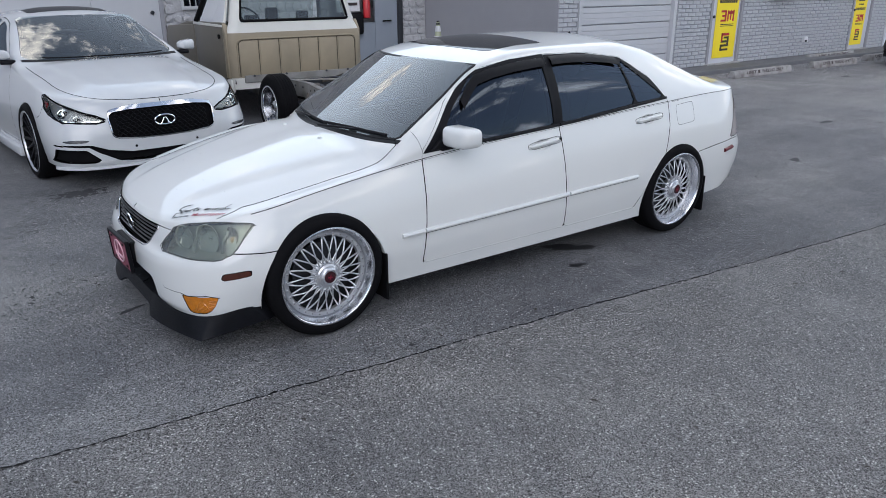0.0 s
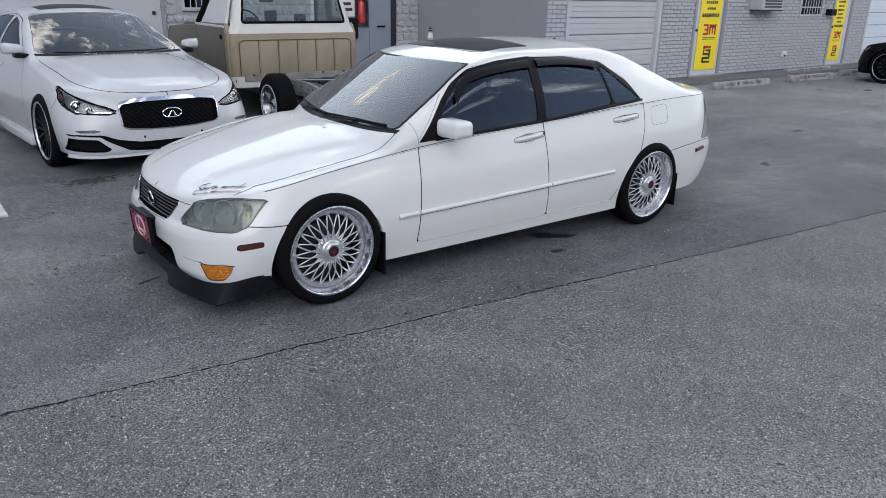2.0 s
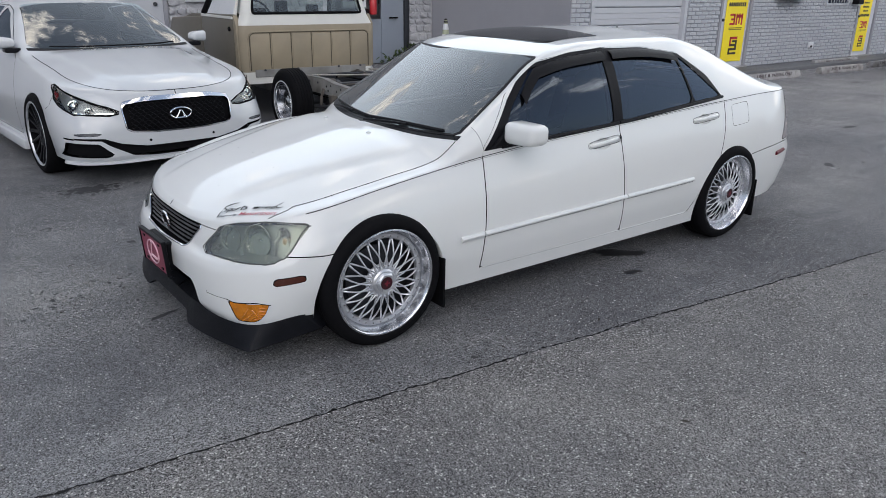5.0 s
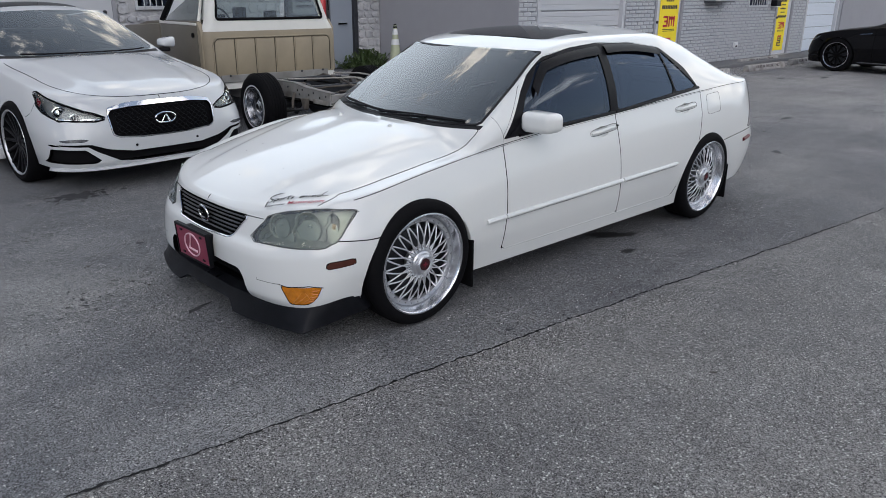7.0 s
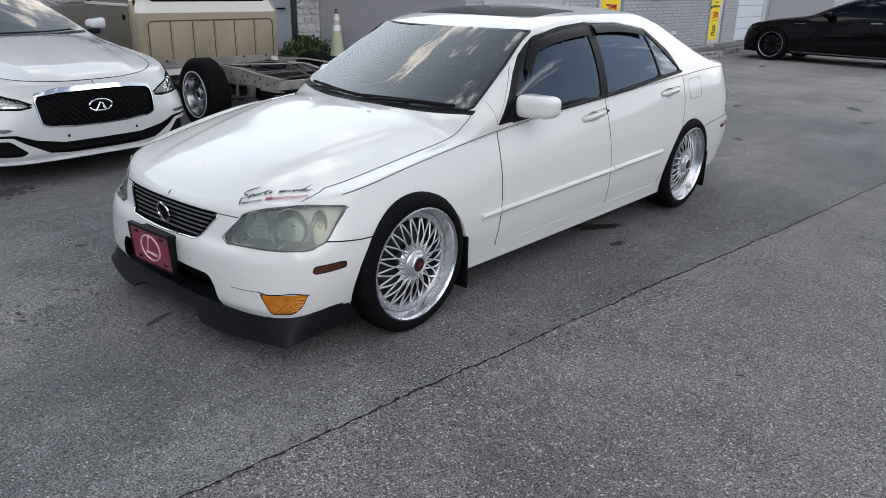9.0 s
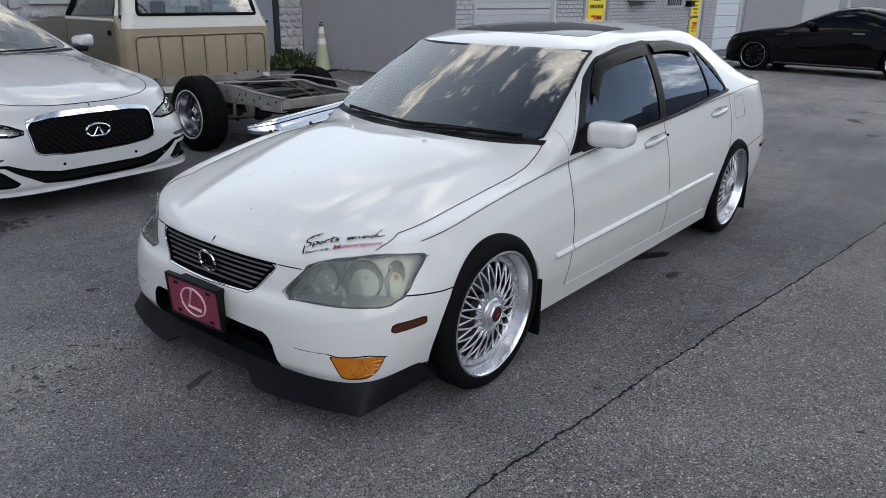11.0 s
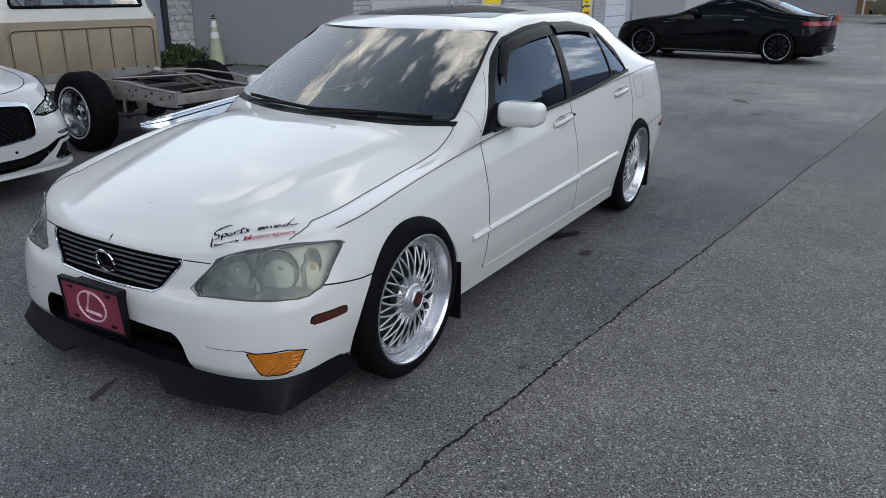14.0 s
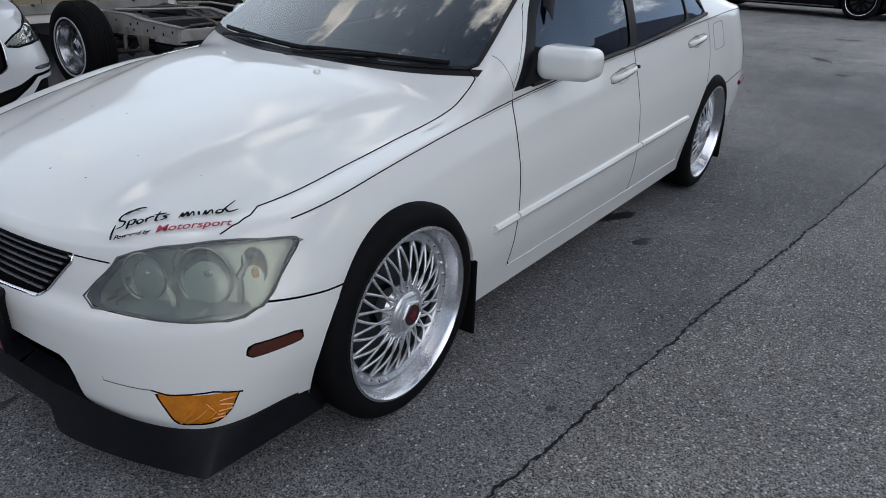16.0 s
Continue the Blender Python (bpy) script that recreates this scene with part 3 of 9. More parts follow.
M.update(
    white_car=material("white_car_paint", (0.718, 0.728, 0.718), 0.28, vary=0.02, grain=2.0, coat=1.0, stain=0.10, stain_scale=2.2, stain_color=(0.67, 0.68, 0.67)),
    pearl_car=material("pearl_white_car_paint", (0.55, 0.565, 0.58), 0.25, vary=0.02, grain=2.0, coat=1.0),
    black_car=material("black_car_paint", (0.004, 0.004, 0.005), 0.3, vary=0.1, grain=2.0, coat=0.42, spec=0.0),
    gap=material("dark_seam", (0.006, 0.006, 0.007), 0.9, vary=0.1, spec=0.1),
    rubber=material("tyre_rubber", (0.006, 0.006, 0.007), 0.7, vary=0.3, grain=60, bump=0.0006, bump_scale=300, spec=0.08),
    trim=material("black_plastic_trim", (0.008, 0.008, 0.010), 0.42, vary=0.15, grain=40, bump=0.0004, bump_scale=600, spec=0.16),
    lip=material("matt_black_lip", (0.006, 0.0064, 0.0085), 0.42, vary=0.3, grain=18, bump=0.0008, bump_scale=200, stain=0.6, stain_scale=5, stain_color=(0.016, 0.017, 0.022), spec=0.16),
    alloy=material("silver_alloy", (0.62, 0.63, 0.66), 0.30, metal=0.75, vary=0.06, grain=50),
    polished=material("polished_rim_lip", (0.72, 0.73, 0.76), 0.26, metal=1.0, vary=0.04, grain=30, stain=0.2, stain_scale=14, stain_color=(0.62, 0.62, 0.64)),
    chrome=material("chrome", (0.85, 0.86, 0.88), 0.07, metal=1.0, vary=0.03),
    dark_metal=material("dark_metal", (0.055, 0.058, 0.066), 0.45, metal=0.6, vary=0.2),
    seat=material("grey_seat_cloth", (0.075, 0.08, 0.08), 0.85, vary=0.2, grain=200),
    amber=material("amber_lens", (0.54, 0.18, 0.002), 0.15, vary=0.45, grain=28, coat=1.0, bump=0.010, bump_scale=24),
    amber_deep=material("amber_lens_rib", (0.55, 0.17, 0.004), 0.25, vary=0.25, grain=60, coat=1.0),
    brown_lens=material("dark_amber_lens", (0.065, 0.016, 0.009), 0.25, vary=0.2, grain=60, coat=0.35, bump=0.001, bump_scale=120),
    red_lens=material("red_lens", (0.26, 0.008, 0.018), 0.15, vary=0.2, grain=40, coat=0.25),
    smoke_lens=material("smoked_clear_lens", (0.34, 0.31, 0.31), 0.2, vary=0.3, grain=30, coat=0.8),
    clear_plastic=tinted("hazed_lens", (0.90, 0.92, 0.89), 1.5),
    hazed_plastic=tinted("clouded_lens", (0.84, 0.87, 0.80), 1.5, (1, 1, 1), 0.15),
    reflector=material("lamp_reflector", (0.54, 0.56, 0.51), 0.20, metal=0.9, vary=0.2, grain=25),
    slat_grey=material("grille_grey", (0.13, 0.13, 0.14), 0.35, metal=0.7, vary=0.15, grain=30),
    lamp_edge=material("grey_lamp_edge", (0.10, 0.105, 0.10), 0.6, vary=0.2, grain=30),
    lamp_dark=material("lamp_housing", (0.36, 0.37, 0.38), 0.35, metal=0.6, vary=0.2, grain=20),
    lamp_haze=material("yellowed_haze", (0.33, 0.355, 0.31), 0.30, metal=0.55, vary=0.22, grain=7, bump=0.002, bump_scale=18),
    badge_dark=material("wine_dark_badge", (0.035, 0.006, 0.010), 0.3, vary=0.2, grain=60, coat=0.4),
    amber_pale=material("pale_amber_facet", (0.60, 0.22, 0.008), 0.12, vary=0.3, grain=50, coat=1.0),
    marker_red=material("dark_red_marker", (0.10, 0.006, 0.012), 0.3, vary=0.2, grain=60, coat=0.2, spec=0.2),
    bright_bowl=material("bright_lamp_bowl", (0.80, 0.82, 0.80), 0.12, metal=1.0, vary=0.10, grain=60, bump=0.012, bump_scale=30),
    amber_haze=material("pale_amber_bulb", (0.62, 0.40, 0.16), 0.3, vary=0.2, grain=40, coat=0.6),
    # dust and the sheen of pale sky are both put into its film
    glass=tinted("tinted_windscreen", (0.60, 0.68, 0.67), 2.2, (1, 1, 1), 0.040),
    dark_glass=tinted("dark_tinted_glass", (0.12, 0.145, 0.25), 1.66, (0.66, 0.78, 1.0), 0.004),
    black_glass=tinted("black_window_film", (0.015, 0.017, 0.025), 1.38, (0.72, 0.84, 1.0), 0.004),
    lamp_shell=material("dark_lamp_shell", (0.13, 0.135, 0.145), 0.25, metal=0.7, vary=0.35, grain=22, bump=0.004, bump_scale=30),
    decal_red=material("dark_red_vinyl", (0.33, 0.012, 0.035), 0.45, vary=0.05, grain=20),
    roof_glass=material("smoked_roof_glass", (0.020, 0.021, 0.022), 0.04, vary=0.15, grain=12, spec=0.2),
    badge_red=material("dark_red_badge", (0.17, 0.012, 0.028), 0.4, vary=0.1, grain=30),
    plate_red=material("red_plate", (0.23, 0.028, 0.065), 0.35, vary=0.15, grain=30),
    plate_pink=material("faded_pink_print", (0.72, 0.50, 0.56), 0.4, vary=0.1, grain=30),
)


for key in ("white_car", "pearl_car"):
    shade = M[key].node_tree.nodes["Principled BSDF"]
    shade.inputs["Coat IOR"].default_value = 1.58
    shade.inputs["Coat Roughness"].default_value = 0.055
    shade.inputs["Specular IOR Level"].default_value = 0.2


def wheel_mesh_style(r_tyre, r_lip, width):
    """A three-piece mesh wheel with its tyre, outer face towards -y, axle at the origin, lip edge at y = 0."""
    side = r_tyre - r_lip
    barrel = lathe([(r_lip - 0.05, 0.058), (r_lip - 0.055, 0.075), (r_lip - 0.06, 0.16), (r_lip - 0.04, width - 0.01)], 72)
    hub = part("wheel", barrel, M["dark_metal"], None, "mesh-spoke wheel with a thin black tyre", True)
    tyre = lathe([(r_lip - 0.012, 0.012), (r_lip + 0.004, -0.002), (r_lip + 0.35 * side, -0.006), (r_lip + 0.72 * side, 0.0), (r_tyre - 0.006, 0.012), (r_tyre - 0.001, 0.022),
                  (r_tyre, 0.05), (r_tyre, width - 0.05), (r_tyre - 0.008, width - 0.012), (r_lip, width), (r_lip - 0.03, width - 0.02)], 72)
    part("tyre", tyre, M["rubber"], hub, "thin stretched black tyre", True)
    grooves = bmesh.new()
    for h in (0.05, 0.085, 0.12, 0.155):
        lathe([(r_tyre + 0.0008, h), (r_tyre + 0.0012, h + 0.003), (r_tyre + 0.0012, h + 0.006), (r_tyre + 0.0008, h + 0.009)], 64, grooves)
    part("tread_groove", grooves, M["gap"], hub)
    rim = lathe([(r_lip + 0.002, 0.006), (r_lip + 0.001, -0.003), (r_lip - 0.006, -0.005), (r_lip - 0.011, 0.0), (r_lip - 0.014, 0.012), (r_lip - 0.02, 0.03), (r_lip - 0.028, 0.052),
                 (r_lip - 0.05, 0.058)], 96)
    part("rim", rim, M["polished"], hub, "polished deep-dish rim lip", True)
    part("backing", lathe([(0.0005, 0.135), (r_lip - 0.05, 0.135)], 48), M["dark_metal"], hub)
    disc = lathe([(0.06, 0.105), (0.15, 0.105), (0.15, 0.118), (0.06, 0.118)], 48)
    part("brake_disc", disc, M["dark_metal"], hub, "", True)
    ring = lathe([(r_lip - 0.028, 0.050), (r_lip - 0.034, 0.044), (r_lip - 0.052, 0.044), (r_lip - 0.058, 0.052), (r_lip - 0.058, 0.062)], 96)
    part("face_ring", ring, M["alloy"], hub, "", True)
    bolt = bmesh.new()
    bmesh.ops.create_cone(bolt, cap_ends=True, segments=6, radius1=0.0042, radius2=0.0034, depth=0.007)
    bmesh.ops.rotate(bolt, matrix=Matrix.Rotation(radians(90), 3, "X"), verts=bolt.verts)
    bolt_me = bpy.data.meshes.new("bolt")
    bolt.to_mesh(bolt_me)
    bolt.free()
    bolt_me.materials.append(M["chrome"])
    for i in range(32):
        a = 2 * math.pi * (i + 0.5) / 32
        b = new("bolt", bolt_me)
        b.parent = hub
        b.location = ((r_lip - 0.043) * math.cos(a), 0.041, (r_lip - 0.043) * math.sin(a))
    # crossing spokes: each arm leaves the hub, swings sideways and meets its neighbour's at the ring
    r0, r1 = 0.060, r_lip - 0.050
    spoke_me = {}
    for sgn in (-1, 1):
        pts, rad = [], []
        for k in range(9):
            t = k / 8
            r = r0 + (r1 - r0) * t
            a = sgn * radians(9.0) * (t ** 0.8 * 2.0 - 1.0) * 0.95
            y = 0.022 + 0.030 * t - 0.012 * math.sin(math.pi * t)
            pts.append((r * math.cos(a), y, r * math.sin(a)))
            rad.append(0.0052 - 0.0016 * math.sin(math.pi * min(1, t * 1.1)))
        me = bpy.data.meshes.new("spoke")
        bm = tube(pts, rad, 8)
        bmesh.ops.recalc_face_normals(bm, faces=bm.faces)
        bm.to_mesh(me)
        bm.free()
        me.materials.append(M["alloy"])
        me.polygons.foreach_set("use_smooth", [True] * len(me.polygons))
        spoke_me[sgn] = me
    for i in range(20):
        for sgn in (-1, 1):
            s_ob = new("spoke", spoke_me[sgn])
            s_ob.parent = hub
            s_ob.rotation_euler = (0, 2 * math.pi * i / 20, 0)
    centre = lathe([(0.0005, 0.009), (0.050, 0.009), (0.054, 0.010), (0.057, 0.013), (0.061, 0.017), (0.072, 0.018), (0.084, 0.026), (0.088, 0.034), (0.076, 0.05), (0.05, 0.09)], 48)
    part("hub", centre, M["alloy"], hub, "", True)
    for i in range(20):
        a = 2 * math.pi * (i + 0.5) / 20
        b = new("bolt", bolt_me)
        b.parent = hub
        b.location = (0.077 * math.cos(a), 0.019, 0.077 * math.sin(a))
    cap = lathe([(0.0005, -0.003), (0.035, -0.003), (0.037, -0.006), (0.041, -0.006), (0.044, 0.000), (0.052, 0.004), (0.053, 0.012)], 6)
    part("centre_cap", cap, M["alloy"], hub, "hexagonal centre cap with dark red badge", True)
    part("badge", lathe([(0.0005, -0.0055), (0.029, -0.005), (0.031, -0.002)], 32), M["badge_dark"], hub, "", True)
    mark = bmesh.new()
    box((-0.013, -0.0074, -0.0035), (0.013, -0.0050, 0.0035), 0, mark)
    box((-0.0035, -0.0073, -0.013), (0.0035, -0.0049, 0.013), 0, mark)
    part("badge_mark", mark, M["badge_red"], hub)
    return hub


def place_wheel(style, parent, m):
    """A copy of a wheel with all its parts under a car."""
    w = copy_thing(style, m)
    w.parent = parent
    w.matrix_basis = m
    return w


def discard(ob):
    for o in list(ob.children_recursive) + [ob]:
        bpy.data.objects.remove(o)


def wheel_spoked(name, r_tyre, r_rim, width, count, spoke_mat, rim_mat, twin=False, dish=0.02, lip_mat=None, label=""):
    """A wheel with straight spokes and its tyre, outer face towards -y."""
    hub = part(name, lathe([(r_rim - 0.004, 0.0), (r_rim - 0.014, 0.02), (r_rim - 0.03, 0.06), (r_rim - 0.035, width - 0.02)], 56), rim_mat, None, label, True)
    side = r_tyre - r_rim
    part("tyre", lathe([(r_rim - 0.01, 0.012), (r_rim + 0.003, -0.004), (r_rim + 0.5 * side, -0.010), (r_tyre - 0.010, 0.004), (r_tyre, 0.03), (r_tyre, width - 0.03), (r_tyre - 0.012, width - 0.004), (r_rim, width), (r_rim - 0.02, width - 0.02)], 56), M["rubber"], hub, "black tyre", True)
    part("rim_edge", lathe([(r_rim + 0.003, 0.002), (r_rim - 0.003, -0.006), (r_rim - 0.012, -0.002), (r_rim - 0.016, 0.01)], 64), lip_mat or rim_mat, hub, "", True)
    part("backing", lathe([(0.0005, 0.10), (r_rim - 0.03, 0.10)], 40), M["gap"], hub)
    part("brake_disc", lathe([(0.06, 0.075), (r_rim - 0.07, 0.075), (r_rim - 0.07, 0.09)], 40), M["dark_metal"], hub, "", True)
    part("hub", lathe([(0.0005, dish - 0.004), (0.03, dish - 0.003), (0.034, dish), (0.062, dish + 0.006), (0.072, dish + 0.03)], 32), spoke_mat, hub, "", True)
    me = None
    for i in range(count):
        for off in ((-0.055, 0.055) if twin else (0.0,)):
            if me is None or twin:
                a = off
                r1 = r_rim - 0.012
                bm = bmesh.new()
                rows = []
                for t in (0.0, 0.5, 1.0):
                    r = 0.05 + (r1 - 0.05) * t
                    w = (0.013 - 0.004 * t) if twin else (0.015 - 0.005 * t)
                    y = dish - (dish - 0.004) * t ** 1.5
                    ang = a * (0.6 + 0.8 * t)
                    rows.append([bm.verts.new((r * math.cos(ang) - s * w * math.sin(ang), y + d, r * math.sin(ang) + s * w * math.cos(ang))) for s, d in ((-1, 0.004), (-0.5, 0), (0.5, 0), (1, 0.004), (0.9, 0.03), (-0.9, 0.03))])
                for p, q in zip(rows, rows[1:]):
                    for k in range(6):
                        bm.faces.new((p[k], p[(k + 1) % 6], q[(k + 1) % 6], q[k]))
                bm.faces.new(rows[0])
                bm.faces.new(rows[-1][::-1])
                bmesh.ops.recalc_face_normals(bm, faces=bm.faces)
                me = bpy.data.meshes.new("spoke")
                bm.to_mesh(me)
                bm.free()
                me.materials.append(spoke_mat)
            s_ob = new("spoke", me)
            s_ob.parent = hub
            s_ob.rotation_euler = (0, 2 * math.pi * i / count, 0)
    return hub


def four_wheels(style, car, base, half, r):
    for x, y, rz in ((0.0, -half, 0), (base, -half, 0), (0.0, half, 180), (base, half, 180)):
        place_wheel(style, car, Matrix.Translation((x, y, r)) @ pose(0, 0, 0, 0, 0, rz) @ pose(0, 0, 0, 0, 11 * (x + 1), 0))
    discard(style)


def arch_parts(sh, car, side, centres, r, cz, paint):
    for cx in centres:
        verts, faces, fl = [], [], []
        arc = [math.radians(a) for a in range(-14, 196, 7)]
        for a in arc:
            x, z = cx + r * math.cos(a), cz + r * math.sin(a)
            p, n = sh.on_side(x, z)
            for dy, dr in ((0, 0.001), (0.03, -0.001), (0.03, 0.012), (0.28, 0.02)):
                verts.append((cx + (r + dr) * math.cos(a), p[1] * -side - side * dy, cz + (r + dr) * math.sin(a)))
        for i in range(len(arc) - 1):
            faces.append((4 * i, 4 * i + 1, 4 * i + 5, 4 * i + 4))
            fl += [(4 * i + k, 4 * i + k + 1, 4 * i + 5 + k, 4 * i + 4 + k) for k in (1, 2)]
        link_mesh("arch_lip", verts, faces, paint, car, "", True)
        link_mesh("wheel_liner", verts, fl, M["gap"], car, "", True)

# ---- the lot ----
def ground_height(x, y):
    """Level lot, rising gently towards the recessed yard wall."""
    if y <= 5 or y > 40:
        return 0.0
    a = min(1, (y - 5.0) / 2.0) * min(1, max(0, (9.0 - x) / 1.0))
    return 0.20 * a * a * (3 - 2 * a)


gx = [-400, -150, -60, -25, -12] + [-8 + 0.8 * i for i in range(24)] + [12, 16, 22, 30, 45, 70, 150, 400]
gy = [-400, -150, -60, -25, -12, -8, -5, -2.5, 0, 2.5] + [4.6 + 0.3 * i for i in range(15)] + [12, 20, 39, 41, 70, 150, 400]
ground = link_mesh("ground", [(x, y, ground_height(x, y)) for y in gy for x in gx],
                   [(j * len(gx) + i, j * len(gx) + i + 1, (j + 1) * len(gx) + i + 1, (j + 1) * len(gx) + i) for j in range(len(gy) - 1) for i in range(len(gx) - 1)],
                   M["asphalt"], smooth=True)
tagged(ground, "worn grey asphalt lot with pale aggregate and oil spots", "ground", kind="structure")


def ribbon(name, pts, widths, mat, z, label, kind="", parent=None):
    verts, faces = [], []
    for i, (x, y) in enumerate(pts):
        a, b = pts[max(0, i - 1)], pts[min(len(pts) - 1, i + 1)]
        d = Vector((b[0] - a[0], b[1] - a[1])).normalized()
        w = widths[i] / 2
        verts += [(x - d.y * w, y + d.x * w, z), (x + d.y * w, y - d.x * w, z)]
    for i in range(len(pts) - 1):
        faces.append((2 * i, 2 * i + 1, 2 * i + 3, 2 * i + 2))
    ob = link_mesh(name, verts, faces, mat, parent, label)
    if kind:
        tagged(ob, kind=kind)
    return ob


M.update(
    leaf_scrap=material("dry_dark_leaf", (0.045, 0.040, 0.034), 0.9, vary=0.5, grain=20),
    joint=material("dark_joint", (0.009, 0.009, 0.010), 0.95, vary=0.4, grain=60),
    oil=material("oil_stain", (0.026, 0.026, 0.029), 0.45, vary=0.4, grain=25),
    scuff=material("tyre_scuff", (0.055, 0.056, 0.060), 0.8, vary=0.4, grain=30),
    steel_blue=material("grey_blue_steel_door", (0.27, 0.30, 0.35), 0.5, vary=0.05, grain=5, stain=0.3, stain_color=(0.22, 0.245, 0.285)),
    red_paint=material("red_enamel", (0.50, 0.025, 0.03), 0.3, vary=0.1, grain=20, coat=0.6),
    cone_lime=material("faded_lime_plastic", (0.42, 0.45, 0.31), 0.55, vary=0.1, grain=15, stain=0.5, stain_scale=8, stain_color=(0.30, 0.31, 0.24)),
    cone_white=material("reflective_collar", (0.72, 0.73, 0.74), 0.35, vary=0.06, grain=20),
    cone_orange=material("orange_plastic", (0.75, 0.12, 0.03), 0.5, vary=0.08),
    leaf=material("weed_leaf", (0.055, 0.085, 0.028), 0.6, vary=0.4, grain=20),
    olive_paint=material("olive_car_paint", (0.10, 0.10, 0.055), 0.3, vary=0.08, coat=0.8),
    brown=material("brown_boards", (0.20, 0.135, 0.07), 0.8, vary=0.3, grain=8),
)
rng = random.Random(11)
joint_pts, joint_w = [], []
x, wander, jog = -8.0, 0.0, 0.0
while x < 30.0:
    wander = 0.90 * wander + rng.uniform(-0.0022, 0.0022)
    jog = 0.45 * jog + rng.uniform(-0.0052, 0.0052)
    joint_pts.append((x, -1.245 - 0.105 * x + wander + jog + 0.007 * math.sin(x * 1.7)))
    joint_w.append(max(0.0016, rng.gauss(0.0078, 0.0036) * (1.6 if rng.random() < 0.10 else 1.0)))
    x += 0.014 if x < 8 else 0.10
ribbon("paving_joint", joint_pts, joint_w, M["joint"], 0.003, "dark cracked joint between two asphalt pours", "structure")
ribbon("parking_line", [(-1.25, 1.95 + 0.3 * i) for i in range(18)], [0.115] * 18, M["line_paint"], 0.003, "worn white parking line", "structure")


def blot(name, cx, cy, rx, ry, turn, mat, label, seed, z=0.004):
    r = random.Random(seed)
    ph = [r.uniform(0, 6.28) for _ in range(5)]
    pts = []
    for i in range(40):
        a = 2 * math.pi * i / 40
        k = 1 + 0.22 * math.sin(2 * a + ph[0]) + 0.15 * math.sin(3 * a + ph[1]) + 0.10 * math.sin(5 * a + ph[2]) + 0.06 * math.sin(9 * a + ph[3])
        p, q = rx * k * math.cos(a), ry * k * math.sin(a)
        pts.append((cx + p * math.cos(turn) - q * math.sin(turn), cy + p * math.sin(turn) + q * math.cos(turn), z))
    ob = link_mesh(name, pts, [tuple(range(40))], mat, None, label)
    return tagged(ob, label, "stain", kind="structure")


for i, (cx, cy, rx, ry, turn, k) in enumerate((
        (1.86, -0.64, 0.17, 0.055, -0.5, "oil"), (1.67, -0.905, 0.055, 0.026, -0.4, "oil"), (-0.73, 0.07, 0.07, 0.018, 0.3, "scuff"), (0.25, -1.18, 0.016, 0.012, 0, "oil"),
        (11.1, -0.40, 0.05, 0.22, 0.15, "scuff"), (8.62, -0.46, 0.16, 0.07, 0.8, "scuff"), (7.53, -0.86, 0.06, 0.08, 0.3, "scuff"), (9.57, -0.42, 0.03, 0.12, 0.2, "scuff"),
        (-0.54, 1.30, 0.035, 0.018, 0, "scuff"), (5.46, -0.17, 0.07, 0.05, 0.5, "scuff"),
        (7.74, 0.72, 0.12, 0.05, 0.2, "scuff"), (12.6, 2.9, 0.10, 0.06, 0.2, "scuff"), (13.4, 2.4, 0.2, 0.06, 0.3, "scuff"), (4.6, 0.9, 0.05, 0.03, 0.1, "scuff"), (6.3, 1.9, 0.09, 0.03, 0.6, "scuff"))):
    blot("oil_stain" if k == "oil" else "scuff_mark", cx, cy, rx, ry, turn, M[k], "dark irregular stain on the asphalt", 30 + i)

# ---- the building ----
WALL = 5.2
CORNER, INNER = (7.45, WALL), (6.95, 8.25)
TOP = 4.3
brick_wall = new("wall_brick")
tagged(brick_wall, "white painted brick wall with doors and yellow banners", "wall", kind="structure")


def wall_piece(name, x0, x1, z0, z1, mat, y0=WALL + 0.012, y1=WALL + 0.30, parent=brick_wall):
    return part(name, box((x0, y0, z0), (x1, y1, z1)), mat, parent)


DOORS = ((7.93, 10.50, 3.0), (11.58, 12.66, 2.35), (17.12, 18.12, 2.35), (18.93, 21.15, 2.9))
edge_x = 7.45
for d0, d1, h in DOORS:
    wall_piece("mortar_bed", edge_x, d0, 0, TOP, M["mortar"])
    wall_piece("lintel", d0, d1, h, TOP, M["mortar"])
    edge_x = d1
wall_piece("mortar_bed", edge_x, 21.45, 0, TOP, M["mortar"])
wg = part("wall_grey_far", box((21.45, WALL - 0.02, 0), (27.9, WALL + 0.3, TOP)), M["grey_paint"])
tagged(wg, "grey painted wall farther along the building", "wall", kind="structure")
wh = part("wall_white_far", box((27.9, WALL, 0), (33.5, WALL + 0.3, TOP)), M["white_brick"])
tagged(wh, "white painted wall farther along the building", "wall", kind="structure")
wg2 = part("wall_grey_end", box((33.5, WALL - 0.02, 0), (58, WALL + 0.3, TOP)), M["grey_paint"])
tagged(wg2, "grey painted end of the long building", "wall", kind="structure")
for px, w, mat in ((34.6, 0.5, "white_metal"), (46, 0.4, "gap"), (48.5, 1.4, "white_metal"), (53, 0.5, "gap")):
    dp = part("downpipe", box((px, WALL - 0.10, 0), (px + w, WALL - 0.022, 3.4), 0.01), M[mat])
    tagged(dp, "upright door post on the far wall", "post", kind="structure")
w2 = part("wall_grey", prism([CORNER, (CORNER[0] + 0.3, CORNER[1] + 0.012), (INNER[0] + 0.35, INNER[1] + 0.3), (INNER[0], INNER[1])], 0, TOP), M["grey_paint"])
tagged(w2, "plain grey painted wall of the yard", "wall", kind="structure")
